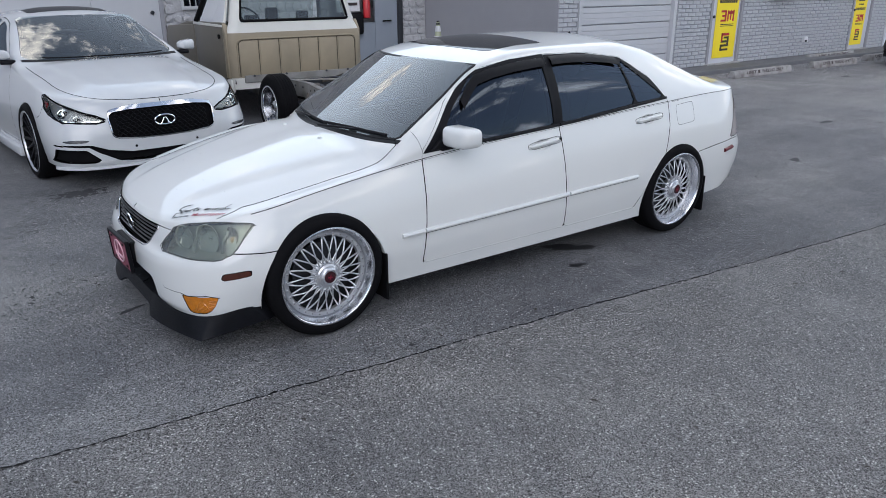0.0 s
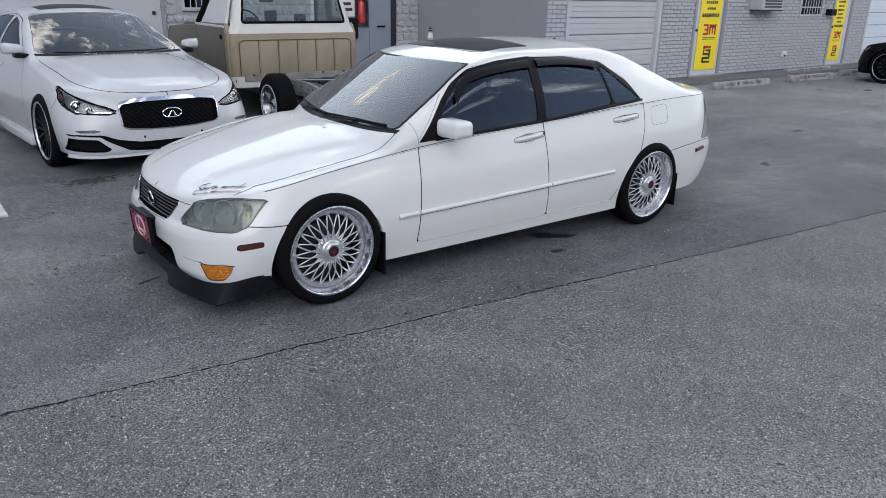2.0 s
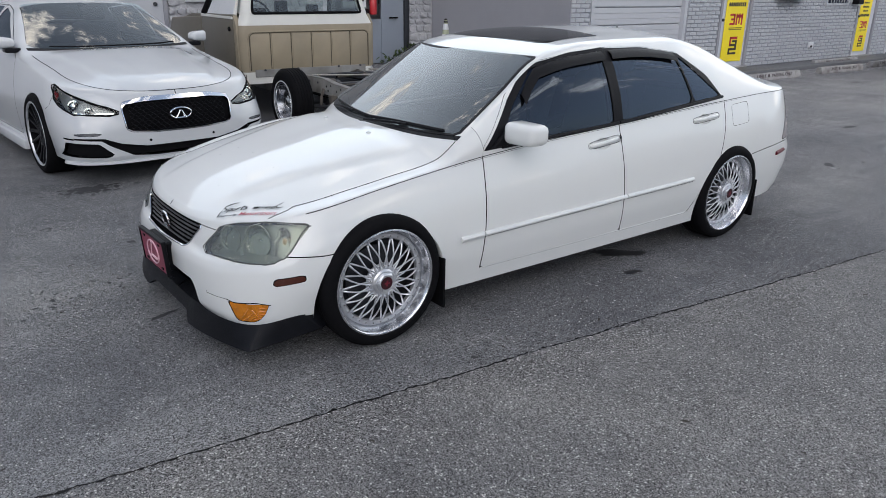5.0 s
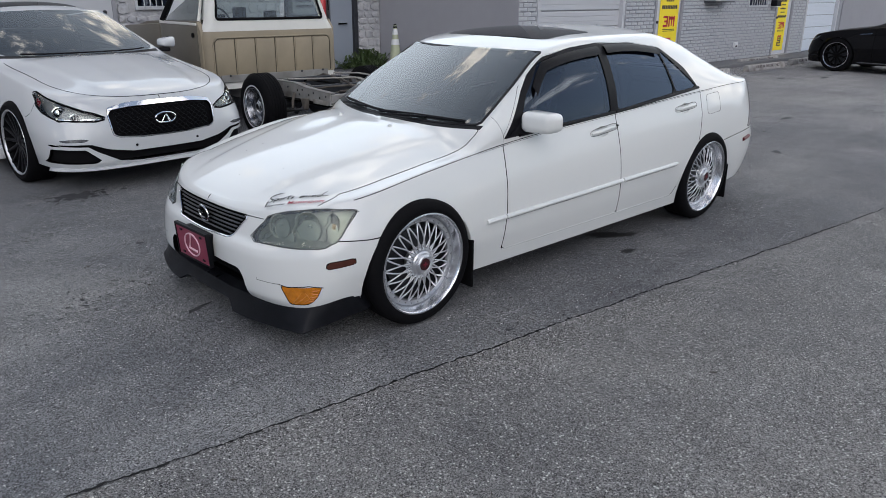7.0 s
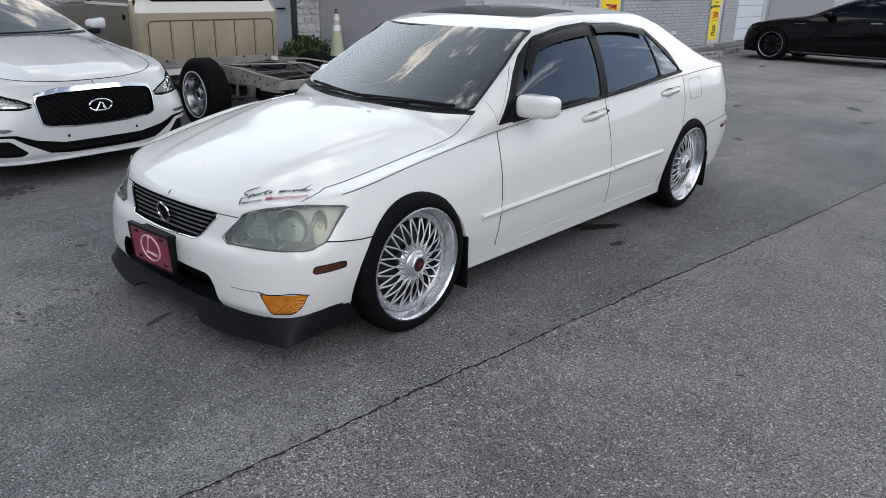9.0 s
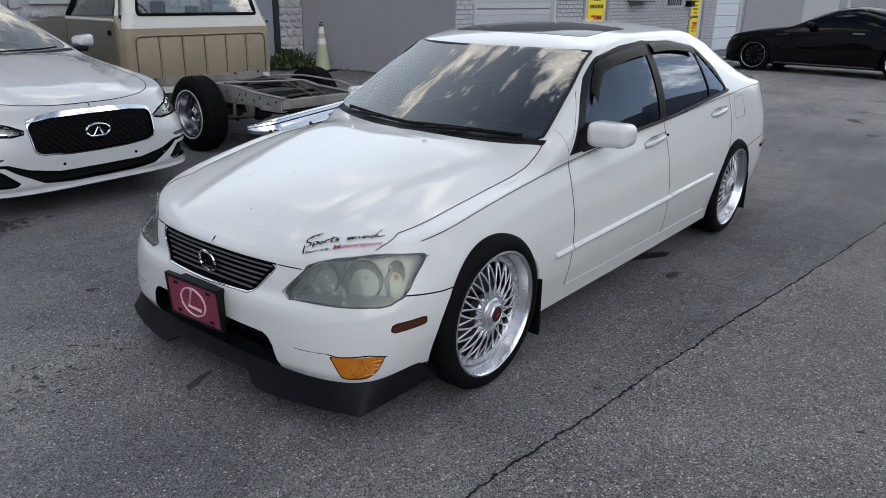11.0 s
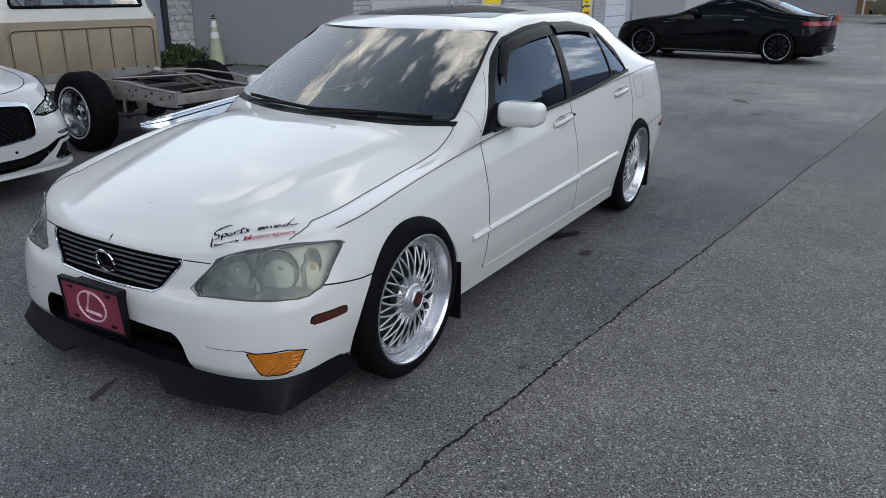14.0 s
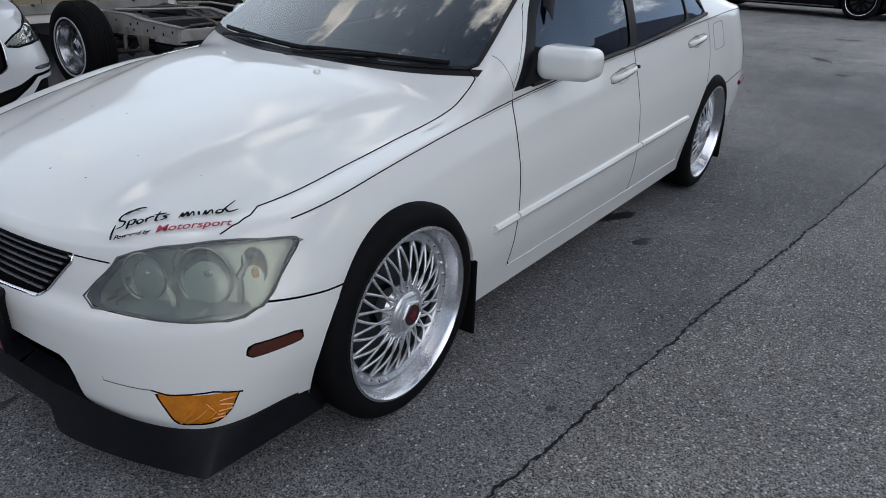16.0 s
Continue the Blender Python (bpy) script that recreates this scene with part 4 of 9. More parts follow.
roof_slab = part("roof_slab", box((7.2, WALL + 0.02, TOP), (58, WALL + 12, TOP + 0.25)), M["concrete"])
tagged(roof_slab, "flat roof edge of the low building", "roof", kind="structure")
back_wall = part("wall_rear", box((-14, 16.9, 0), (58, 17.2, TOP)), M["grey_paint"])
tagged(back_wall, "plain rear wall of the building", "wall", kind="structure")

pave = part("pavement", box((7.46, WALL - 0.62, -0.05), (21.4, WALL + 0.01, 0.075), 0.012), material("dark_walkway", (0.15, 0.152, 0.16), 0.85, vary=0.15, grain=20, bump=0.002, stain=0.4))
tagged(pave, "low dark walkway along the brick wall", "pavement", kind="structure")


def panel_door(name, x0, x1, z1, rows, label, mat, jamb):
    d = part(name, box((x0, WALL + 0.10, 0.06), (x1, WALL + 0.14, z1)), M["mortar"])
    tagged(d, label, "door", kind="structure")
    h = (z1 - 0.08) / rows
    for i in range(rows):
        part("door_panel", box((x0 + 0.01, WALL + 0.076, 0.08 + i * h + 0.008), (x1 - 0.01, WALL + 0.104, 0.08 + (i + 1) * h - 0.006), 0.006), mat, d)
        for k in range(3):
            z0 = 0.08 + i * h + 0.012 + k * (h - 0.018) / 3
            part("door_rib", box((x0 + 0.014, WALL + 0.066, z0 + 0.004), (x1 - 0.014, WALL + 0.079, z0 + (h - 0.018) / 3 - 0.004), 0.004), mat, d)
    for xx in (x0 - 0.005, x1 - 0.075):
        part("door_jamb", box((xx, WALL - 0.02, 0.05), (xx + 0.08, WALL + 0.11, z1 + 0.05), 0.006), jamb, d)
    return d


panel_door("door_1", DOORS[0][0], DOORS[0][1], 3.0, 10, "white ribbed roll-up garage door", M["white_metal"], M["white_metal"])
panel_door("door_4", DOORS[3][0], DOORS[3][1], 2.9, 9, "pale blue-white sectional garage door", material("pale_blue_door", (0.66, 0.71, 0.78), 0.45, vary=0.03), M["white_metal"])
for name, (d0, d1, h) in (("door_2", DOORS[1]), ("door_3", DOORS[2])):
    d = part(name, box((d0 + 0.06, WALL + 0.03, 0.08), (d1 - 0.06, WALL + 0.08, h - 0.05), 0.004), material("pale_grey_door", (0.56, 0.57, 0.62), 0.55, vary=0.04, stain=0.2))
    tagged(d, "pale grey steel door in the brick wall", "door", kind="structure")
    for a, b in ((d0, d0 + 0.07), (d1 - 0.07, d1)):
        part("door_frame", box((a, WALL - 0.015, 0.05), (b, WALL + 0.09, h), 0.006), M["grey_paint"], d)
    part("door_head", box((d0, WALL - 0.015, h - 0.07), (d1, WALL + 0.09, h + 0.01), 0.006), M["grey_paint"], d)
    part("threshold", box((d0 - 0.02, WALL - 0.06, 0.07), (d1 + 0.02, WALL + 0.06, 0.10), 0.006), M["concrete"], d)
    part("door_knob", lathe([(0.0005, -0.06), (0.028, -0.05), (0.03, -0.03), (0.012, -0.02), (0.012, 0.0)], 14, None, Matrix.Translation((d0 + 0.12, WALL + 0.03, 1.0))), M["dark_metal"], d, "", True)


def banner(m, w, h):
    b = root("banner", m, "tall yellow vinyl banner with red and dark print", "banner", "yellow banners")
    part("sheet", box((0, -0.006, 0), (w, 0.0, h), 0.001), M["yellow"], b)
    k = w / 0.74

    def bar(u0, v0, u1, v1, mat, deep=0.0085):
        part("print_mark", box((u0 * w, -deep, v0 * k), (u1 * w, -0.005, v1 * k)), M[mat], b)
    # red mark: blocky strokes
    for u0, v0, u1, v1 in ((0.22, 0.72, 0.46, 0.76), (0.28, 0.81, 0.46, 0.85), (0.22, 0.90, 0.46, 0.94), (0.40, 0.72, 0.47, 0.94), (0.51, 0.72, 0.58, 0.94), (0.64, 0.74, 0.70, 0.94), (0.76, 0.72, 0.83, 0.94), (0.55, 0.86, 0.80, 0.92)):
        bar(u0, v0, u1, v1, "red_print")
    bar(0.22, 0.655, 0.84, 0.67, "dark_print")
    bar(0.22, 0.625, 0.84, 0.637, "dark_print")
    # dark square mark
    for u0, v0, u1, v1, mt in ((0.34, 0.44, 0.70, 0.49, "red_print"), (0.34, 0.32, 0.41, 0.49, "red_print"), (0.46, 0.38, 0.70, 0.42, "dark_print"), (0.34, 0.30, 0.62, 0.345, "dark_print"), (0.62, 0.22, 0.70, 0.42, "dark_print"), (0.32, 0.22, 0.62, 0.265, "dark_print"), (0.32, 0.16, 0.40, 0.265, "dark_print"), (0.32, 0.14, 0.70, 0.18, "dark_print")):
        bar(u0, v0, u1, v1, mt)
    # unreadable lines of small print
    v = 1.08
    for hh, u0, u1 in ((0.075, 0.10, 0.92), (0.045, 0.30, 0.72), (0.05, 0.22, 0.78), (0.045, 0.28, 0.74), (0.06, 0.2, 0.8), (0.05, 0.25, 0.75), (0.06, 0.2, 0.8)):
        n = int((u1 - u0) / 0.09)
        for i in range(n):
            bar(u0 + (u1 - u0) * i / n, v, u0 + (u1 - u0) * (i + 0.78) / n, v + hh, "dark_print")
        v += hh + 0.075
    return b


banner(pose(11.80, WALL + 0.022, 0.20), 0.72, 2.0)
banner(pose(17.30, WALL + 0.022, 0.19), 0.55, 2.0)

# fittings on the brick wall
box_ob = part("wall_socket", box((15.08, WALL - 0.06, 0.36), (15.24, WALL - 0.006, 0.48), 0.01), M["cone_white"])
tagged(box_ob, "small white outdoor socket box on the brick wall", "socket box")
part("socket_cover", box((15.11, WALL - 0.075, 0.37), (15.17, WALL - 0.058, 0.41), 0.004), M["gap"], box_ob)


def barred_window(name, x0, x1, z0, z1, wall_y, label, white="white_metal", step=0.11):
    w = part(name, box((x0, wall_y - 0.012, z0), (x1, wall_y - 0.004, z1)), M["dark_glass"])
    tagged(w, label, "window", kind="structure")
    for a, b, c, d in ((x0 - 0.04, x1 + 0.04, z0 - 0.05, z0), (x0 - 0.04, x1 + 0.04, z1, z1 + 0.05), (x0 - 0.04, x0, z0, z1), (x1, x1 + 0.04, z0, z1)):
        part("window_frame", box((a, wall_y - 0.04, c), (b, wall_y - 0.002, d), 0.004), M[white], w)
    n = int((x1 - x0) / step)
    for i in range(1, n):
        part("window_bar", tube([(x0 + (x1 - x0) * i / n, wall_y - 0.05, z0 - 0.02), (x0 + (x1 - x0) * i / n, wall_y - 0.05, z1 + 0.02)], 0.008, 6), M[white], w)
    for t in (0.2, 0.8):
        z = z0 + (z1 - z0) * t
        part("cross_bar", box((x0 - 0.03, wall_y - 0.055, z - 0.012), (x1 + 0.03, wall_y - 0.044, z + 0.012)), M[white], w)
    return w


barred_window("window_1", 15.60, 16.55, 1.30, 2.10, WALL, "dark window behind white bars in the brick wall")
ac = part("air_conditioner", box((13.55, WALL - 0.28, 1.40), (14.35, WALL + 0.05, 1.85), 0.015), M["white_metal"])
tagged(ac, "white window air conditioner set in the brick wall", "air conditioner")
for i in range(6):
    part("grille_slat", box((13.62, WALL - 0.292, 1.45 + 0.06 * i), (14.28, WALL - 0.278, 1.48 + 0.06 * i)), M["dark_metal"], ac)
part("support", box((13.5, WALL - 0.26, 1.375), (14.4, WALL + 0.0, 1.398), 0.004), M["dark_metal"], ac)
lamp = part("wall_light", box((16.78, WALL - 0.16, 1.27), (17.04, WALL - 0.004, 1.42), 0.02), M["trim"])
tagged(lamp, "small black wall light on the brick wall", "wall light")
part("light_lens", box((16.80, WALL - 0.155, 1.252), (17.02, WALL - 0.03, 1.272), 0.006), M["cone_white"], lamp)


def parking_stop(x0, x1, y, turn, label):
    L = x1 - x0
    st = root("parking_stop", pose(x0, y, 0, 0, 0, turn), label, "parking stop", "concrete parking stops")
    bm = prism([(-0.075, 0.0), (0.075, 0.0), (0.066, 0.045), (0.042, 0.125), (-0.042, 0.125), (-0.066, 0.045)], 0.0, L, "x", None, 0.008)
    part("stop_block", bm, M["stop_paint"], st, "chipped white concrete block", True)
    # stencilled words on the sloping face, the number between them a plain bar
    tilt = Matrix.Translation((0, -0.0640, 0.052)) @ pose(0, 0, 0, 73)
    for word, u0, wide in (("UNIT", 0.20, 0.17), ("PARKING ONLY", 0.47, 0.38)):
        cu = bpy.data.curves.new("text", "FONT")
        cu.body, cu.size, cu.offset, cu.extrude = word, 0.082, 0.0012, 0.002
        ob = new("text", cu)
        bpy.context.view_layer.update()
        me = bpy.data.meshes.new_from_object(ob.evaluated_get(bpy.context.evaluated_depsgraph_get()))
        bpy.data.objects.remove(ob)
        k = wide * L / max(v.co.x for v in me.vertices)
        me.transform(Matrix.Translation((u0 * L, 0, 0)) @ tilt @ Matrix.Diagonal((k, 1, 1, 1)))
        me.materials.clear()
        me.materials.append(M["stop_print"])
        new("stencil_word", me).parent = st
    part("print_mark", box((0.395 * L, 0.0, -0.002), (0.43 * L, 0.056, 0.002), 0, None, tilt), M["stop_print"], st)
    return st


M.update(stop_paint=material("chipped_white_concrete", (0.36, 0.35, 0.345), 0.85, vary=0.2, grain=25, bump=0.003, bump_scale=60, stain=1.0, stain_scale=6, stain_color=(0.17, 0.155, 0.15)),
         stop_print=material("faded_dark_print", (0.07, 0.055, 0.058), 0.8, vary=0.4, grain=30))
parking_stop(10.72, 12.55, 4.02, -1.0, "chipped white parking stop with faded red print")
parking_stop(13.43, 15.00, 4.02, -3.0, "chipped white parking stop with faded dark print")
parking_stop(15.75, 17.5, 4.08, -1.0, "chipped white parking stop beside the black coupe")
parking_stop(14.8, 16.7, 4.86, -1.0, "chipped white parking stop close to the brick wall")

# ---- the recessed yard wall: stone facing, doorway, doors ----
YW = 8.25
stone_wall = part("wall_stone", box((2.02, YW + 0.012, 0), (4.9, YW + 0.3, TOP)), M["stone"])
tagged(stone_wall, "rough pale stone facing of the yard wall", "wall", kind="structure")
part("stone_pier", box((6.40, YW + 0.012, 0), (INNER[0], YW + 0.3, TOP)), M["stone"], stone_wall)
part("door_lintel", box((4.9, YW + 0.012, 2.3), (6.40, YW + 0.3, TOP)), M["mortar"], stone_wall)
plain = part("wall_plain", box((-14, YW, 0), (2.02, YW + 0.3, TOP)), M["white_metal"])
tagged(plain, "off-white plain yard wall", "wall", kind="structure")
room = part("store_room", box((3.6, YW + 1.5, 0), (7.3, YW + 1.6, 2.6)), M["grey_paint"])
tagged(room, "grey back wall inside the open doorway", "wall", kind="structure")
for a, b in (((3.6, YW + 0.3, 2.5), (7.3, YW + 1.5, 2.6)), ((3.6, YW + 0.3, 0), (3.7, YW + 1.5, 2.5)), ((7.2, YW + 0.3, 0), (7.3, YW + 1.5, 2.5)), ((3.6, YW + 0.3, 0.16), (7.3, YW + 1.5, 0.205))):
    part("room_side", box(a, b), M["grey_paint"], room)
leaf_door = part("door_5", box((5.84, YW + 0.03, 0.21), (6.32, YW + 0.08, 2.28), 0.004), M["steel_blue"])
tagged(leaf_door, "grey-blue steel door with a dark pull handle", "door", kind="structure")
part("door_frame", box((6.32, YW - 0.03, 0.2), (6.41, YW + 0.12, 2.32), 0.006), M["dark_metal"], leaf_door, "dark steel frame")
part("door_handle", tube([(5.98, YW - 0.02, 1.0), (6.10, YW - 0.025, 1.0), (6.18, YW + 0.02, 1.0)], 0.014, 8), M["gap"], leaf_door)
part("kick_plate", box((5.0, YW + 0.04, 0.21), (5.84, YW + 0.09, 0.98), 0.004), M["steel_blue"], leaf_door, "lower half of a split door")
ext = root("fire_extinguisher", pose(5.64, YW - 0.02, 1.06), "red fire extinguisher hung in the doorway", "extinguisher")
part("cylinder", lathe([(0.0005, 0.0), (0.055, 0.0), (0.065, 0.012), (0.065, 0.33), (0.05, 0.38), (0.02, 0.40), (0.02, 0.43)], 24, None, pose(0, 0, 0, 90)), M["red_paint"], ext, "", True)
part("valve", box((-0.02, -0.02, 0.42), (0.03, 0.02, 0.48), 0.006), M["dark_metal"], ext)
part("hose", tube([(0.02, -0.03, 0.44), (0.09, -0.05, 0.36), (0.085, -0.05, 0.18)], 0.01, 6), M["gap"], ext, "", True)
part("wall_bracket", box((-0.03, 0.05, 0.15), (0.03, 0.11, 0.35), 0.004), M["dark_metal"], ext)
notice = part("wall_notice", box((5.05, YW + 0.02, 1.18), (5.52, YW + 0.03, 1.60), 0.002), M["cone_white"])
tagged(notice, "white notice with dark print beside the doorway", "notice")
for i, (a, b) in enumerate(((5.09, 5.48), (5.10, 5.44), (5.12, 5.47))):
    part("print_mark", box((a, YW + 0.015, 1.48 - 0.10 * i), (b, YW + 0.021, 1.53 - 0.10 * i)), M["dark_print" if i else "red_print"], notice)
bag = part("hanging_bag", box((5.30, YW - 0.06, 0.78), (5.56, YW + 0.02, 1.16), 0.05, None, None, 3), M["trim"], None, "", True)
tagged(bag, "dark bag hanging beside the doorway", "bag")
door6 = part("door_6", box((1.02, YW - 0.03, 0.2), (1.98, YW - 0.002, 2.3), 0.004), M["white_metal"])
tagged(door6, "off-white steel door with a round deadbolt", "door", kind="structure")
part("deadbolt", lathe([(0.0005, -0.03), (0.026, -0.028), (0.03, 0.0)], 16, None, Matrix.Translation((1.87, YW - 0.03, 1.25))), M["dark_metal"], door6, "", True)
part("door_frame", box((1.98, YW - 0.04, 0.2), (2.04, YW + 0.01, 2.35), 0.004), M["grey_paint"], door6)
barred_window("window_2", 2.36, 3.00, 1.33, 2.0, YW, "small dark window behind white bars in the stone wall", "white_metal", 0.085)


def traffic_cone(m, height, body, label, collars=True):
    c = root("traffic_cone", m, label, "traffic cone", "traffic cones")
    part("base", box((-0.18, -0.18, 0), (0.18, 0.18, 0.03), 0.012), M["trim"] if collars else M[body], c)
    h = height

    def r(z):
        return 0.135 + (0.028 - 0.135) * z / h
    part("cone_body", lathe([(r(0.03), -0.03), (r(0.05) , -0.05), (r(h * 0.5), -h * 0.5), (r(h - 0.02), -(h - 0.02)), (0.022, -h), (0.014, -h)], 32, None, pose(0, 0, 0, -90)), M[body], c, "", True)
    if collars:
        for a, b in ((0.56, 0.68), (0.78, 0.90)):
            part("collar", lathe([(r(a * h) + 0.002, -a * h), (r(a * h) + 0.003, -(a * h + 0.005)), (r(b * h) + 0.003, -(b * h - 0.005)), (r(b * h) + 0.002, -b * h)], 32, None, pose(0, 0, 0, -90)), M["cone_white"], c, "white reflective collar", True)
        part("tip", lathe([(r(h * 0.93) + 0.002, -h * 0.93), (0.026, -h), (0.012, -(h + 0.01))], 20, None, pose(0, 0, 0, -90)), M["trim"], c, "", True)
    return c


traffic_cone(pose(6.66, 7.45, 0.198), 0.80, "cone_lime", "faded lime traffic cone with white collars by the wall")
traffic_cone(pose(41.8, 0.92, 0, 0, 0, 10), 0.50, "cone_orange", "orange traffic cone standing far off", False)
traffic_cone(pose(42.6, 1.72, 0, 0, 0, 30), 0.46, "cone_orange", "orange traffic cone standing far off", False)

# weeds at the foot of the pier
verts, faces = [], []
r5 = random.Random(21)
for _ in range(700):
    bx, by = r5.gauss(6.45, 0.28), 8.2 - abs(r5.gauss(0, 0.22))
    if bx > 6.95:
        continue
    h = r5.uniform(0.06, 0.38) * (1 - 0.45 * min(1, abs(bx - 6.45) / 0.6))
    a = r5.uniform(0, 6.28)
    w = r5.uniform(0.012, 0.035)
    lean = r5.uniform(0.03, 0.14)
    dx, dy = math.cos(a), math.sin(a)
    z0 = ground_height(bx, by) + r5.uniform(0, h * 0.8)
    k = len(verts)
    verts += [(bx, by, z0), (bx + dx * lean * 0.5 - dy * w, by + dy * lean * 0.5 + dx * w, z0 + h * 0.3), (bx + dx * lean, by + dy * lean, z0 + h * 0.38), (bx + dx * lean * 0.5 + dy * w, by + dy * lean * 0.5 - dx * w, z0 + h * 0.28)]
    faces.append((k, k + 1, k + 2, k + 3))
weeds = link_mesh("weeds", verts, faces, M["leaf"])
tagged(weeds, "low green weeds growing along the stone pier", "weeds", kind="stuff")
verts, faces = [], []
for _ in range(160):
    t = r5.random()
    bx, by = 6.92 - 0.03 + 0.45 * t - r5.uniform(0.0, 0.14), 8.1 - 2.3 * t
    s = r5.uniform(0.01, 0.03)
    z0 = ground_height(bx, by)
    k = len(verts)
    verts += [(bx - s, by - s, z0), (bx + s, by - s * 0.6, z0), (bx + s * 0.5, by + s, z0), (bx, by, z0 + s * r5.uniform(0.5, 1.6))]
    faces += [(k, k + 1, k + 3), (k + 1, k + 2, k + 3), (k + 2, k, k + 3)]
litter = link_mesh("leaf_litter", verts, faces, M["leaf"])
tagged(litter, "dry leaf litter along the foot of the grey wall", "litter", kind="stuff")


# ---- far end ----
def olive_suv(m):
    c = root("olive_suv", m, "olive green off-road car parked far off", "car")
    part("body", prism([(-0.75, 0.45), (-0.80, 0.85), (-0.70, 1.02), (0.45, 1.10), (0.85, 1.10), (3.6, 1.12), (3.75, 0.95), (3.72, 0.45)], -0.88, 0.88, "y", None, 0.05), M["olive_paint"], c, "", True)
    part("cabin", prism([(0.55, 1.05), (0.98, 1.65), (1.3, 1.78), (3.3, 1.76), (3.62, 1.10)], -0.78, 0.78, "y", None, 0.05), M["olive_paint"], c, "", True)
    for y in (-0.785, 0.785):
        part("side_window", prism([(1.0, 1.18), (1.2, 1.60), (3.1, 1.62), (3.3, 1.18)], y - 0.012, y + 0.012, "y", None, 0.005), M["dark_glass"], c)
    part("bumper", box((3.68, -0.85, 0.42), (3.86, 0.85, 0.62), 0.03), M["trim"], c)
    part("bumper", box((-0.95, -0.85, 0.42), (-0.74, 0.85, 0.62), 0.03), M["trim"], c)
    style = wheel_spoked("wheel", 0.37, 0.22, 0.24, 5, M["alloy"], M["alloy"], False, 0.02, None, "five-spoke alloy wheel")
    four_wheels(style, c, 2.75, 0.90, 0.37)
    return c


def end_building():
    # its unseen end runs on to y -26.6 to close a bright reflection
    b = part("end_building", box((52, -26.6, 0), (52.4, 5.2, 5.0)), M["grey_paint"])
    tagged(b, "low grey industrial building at the end of the lot", "building", kind="structure")
    part("opening", box((51.97, -2.1, 0.0), (51.995, 0.75, 3.2)), M["brown"], b, "brown boarded opening")
    part("opening", box((51.97, -9.5, 0.0), (51.995, -4.0, 3.4)), M["white_metal"], b)
    for y in (-2.4, -1.5, -0.6, 0.35):
        part("post", box((51.5, y - 0.05, 0), (51.6, y + 0.05, 1.4), 0.01), M["yellow"] if y in (-1.5, -0.6) else M["white_metal"], b)
    part("rail", box((51.52, -2.4, 0.9), (51.58, 0.35, 0.98)), M["concrete"], b)
    part("kerb", box((50.8, -18, 0), (51.4, 5.0, 0.12), 0.02), M["concrete"], b)
    return b


olive_suv(pose(40.5, -4.35, 0, 0, 0, 89))
end_building()


# ---- unseen walls behind the camera, added to shape reflections ----
for name, lo, hi, mat, label in (("wall_opposite", (-38, -27, 0), (9, -26.6, 4.6), "unseen_dark", "unseen dark wall across the lot, added for reflections"),
                                 ("wall_opposite_far", (9, -27, 0), (60, -26.6, 3.2), "concrete", "unseen pale wall across the lot, added for reflections"),
                                 ("wall_side", (-34.4, -26, 0), (-34, 17, 4.8), "unseen_dark", "unseen dark wall beside the lot, added for reflections")):
    ob = part(name, box(lo, hi), M[mat])
    tagged(ob, label, "wall", kind="structure")


def debris(name, label, count, seed, area, size, mat):
    """Many small curled flakes lying on the asphalt."""
    rnd = random.Random(seed)
    verts, faces = [], []
    for _ in range(count):
        x, y = rnd.uniform(area[0], area[1]), rnd.uniform(area[2], area[3])
        if -0.75 < x < 3.75 and -0.9 < y < 0.9:
            continue
        r, stretch, turn = rnd.uniform(*size), rnd.uniform(1.2, 3.2), rnd.uniform(0, 3.14)
        k = rnd.randint(5, 7)
        base = len(verts)
        for i in range(k):
            a = 2 * math.pi * i / k
            u, v = r * stretch * math.cos(a) * rnd.uniform(0.6, 1.2), r * math.sin(a) * rnd.uniform(0.6, 1.2)
            verts.append((x + u * math.cos(turn) - v * math.sin(turn), y + u * math.sin(turn) + v * math.cos(turn), 0.004 + rnd.uniform(0, 0.4) * r))
        faces.append(tuple(range(base, base + k)))
    ob = link_mesh(name, verts, faces, mat, None, label)
    return tagged(ob, label, "debris", kind="stuff")


debris("dry_leaf_scraps", "small dark leaf scraps scattered over the asphalt lot", 300, 8, (3.2, 16.0, -1.3, 3.8), (0.005, 0.016), M["leaf_scrap"])
def tar_patch(name, label, cx, cy, rx, ry, count, seed, mat, size=1.0):
    """A worn patch of tar: many ragged flat flecks, thick in the middle and thin at the rim."""
    rnd = random.Random(seed)
    verts, faces = [], []
    for _ in range(count):
        a, d = rnd.uniform(0, 6.283), abs(rnd.gauss(0, 0.5))
        x, y = cx + rx * d * math.cos(a), cy + ry * d * math.sin(a)
        r, k, turn = size * rnd.uniform(0.006, 0.030) * max(0.35, 1.2 - 0.5 * d), rnd.randint(6, 9), rnd.uniform(0, 3.14)
        base = len(verts)
        for i in range(k):
            b = 2 * math.pi * i / k
            u, v = 1.9 * r * math.cos(b) * rnd.uniform(0.5, 1.2), r * math.sin(b) * rnd.uniform(0.5, 1.2)
            verts.append((x + u * math.cos(turn) - v * math.sin(turn), y + u * math.sin(turn) + v * math.cos(turn), 0.0035 + rnd.uniform(0, 0.0008)))
        faces.append(tuple(range(base, base + k)))
    return tagged(link_mesh(name, verts, faces, mat, None, label), label, "stain", kind="stuff")


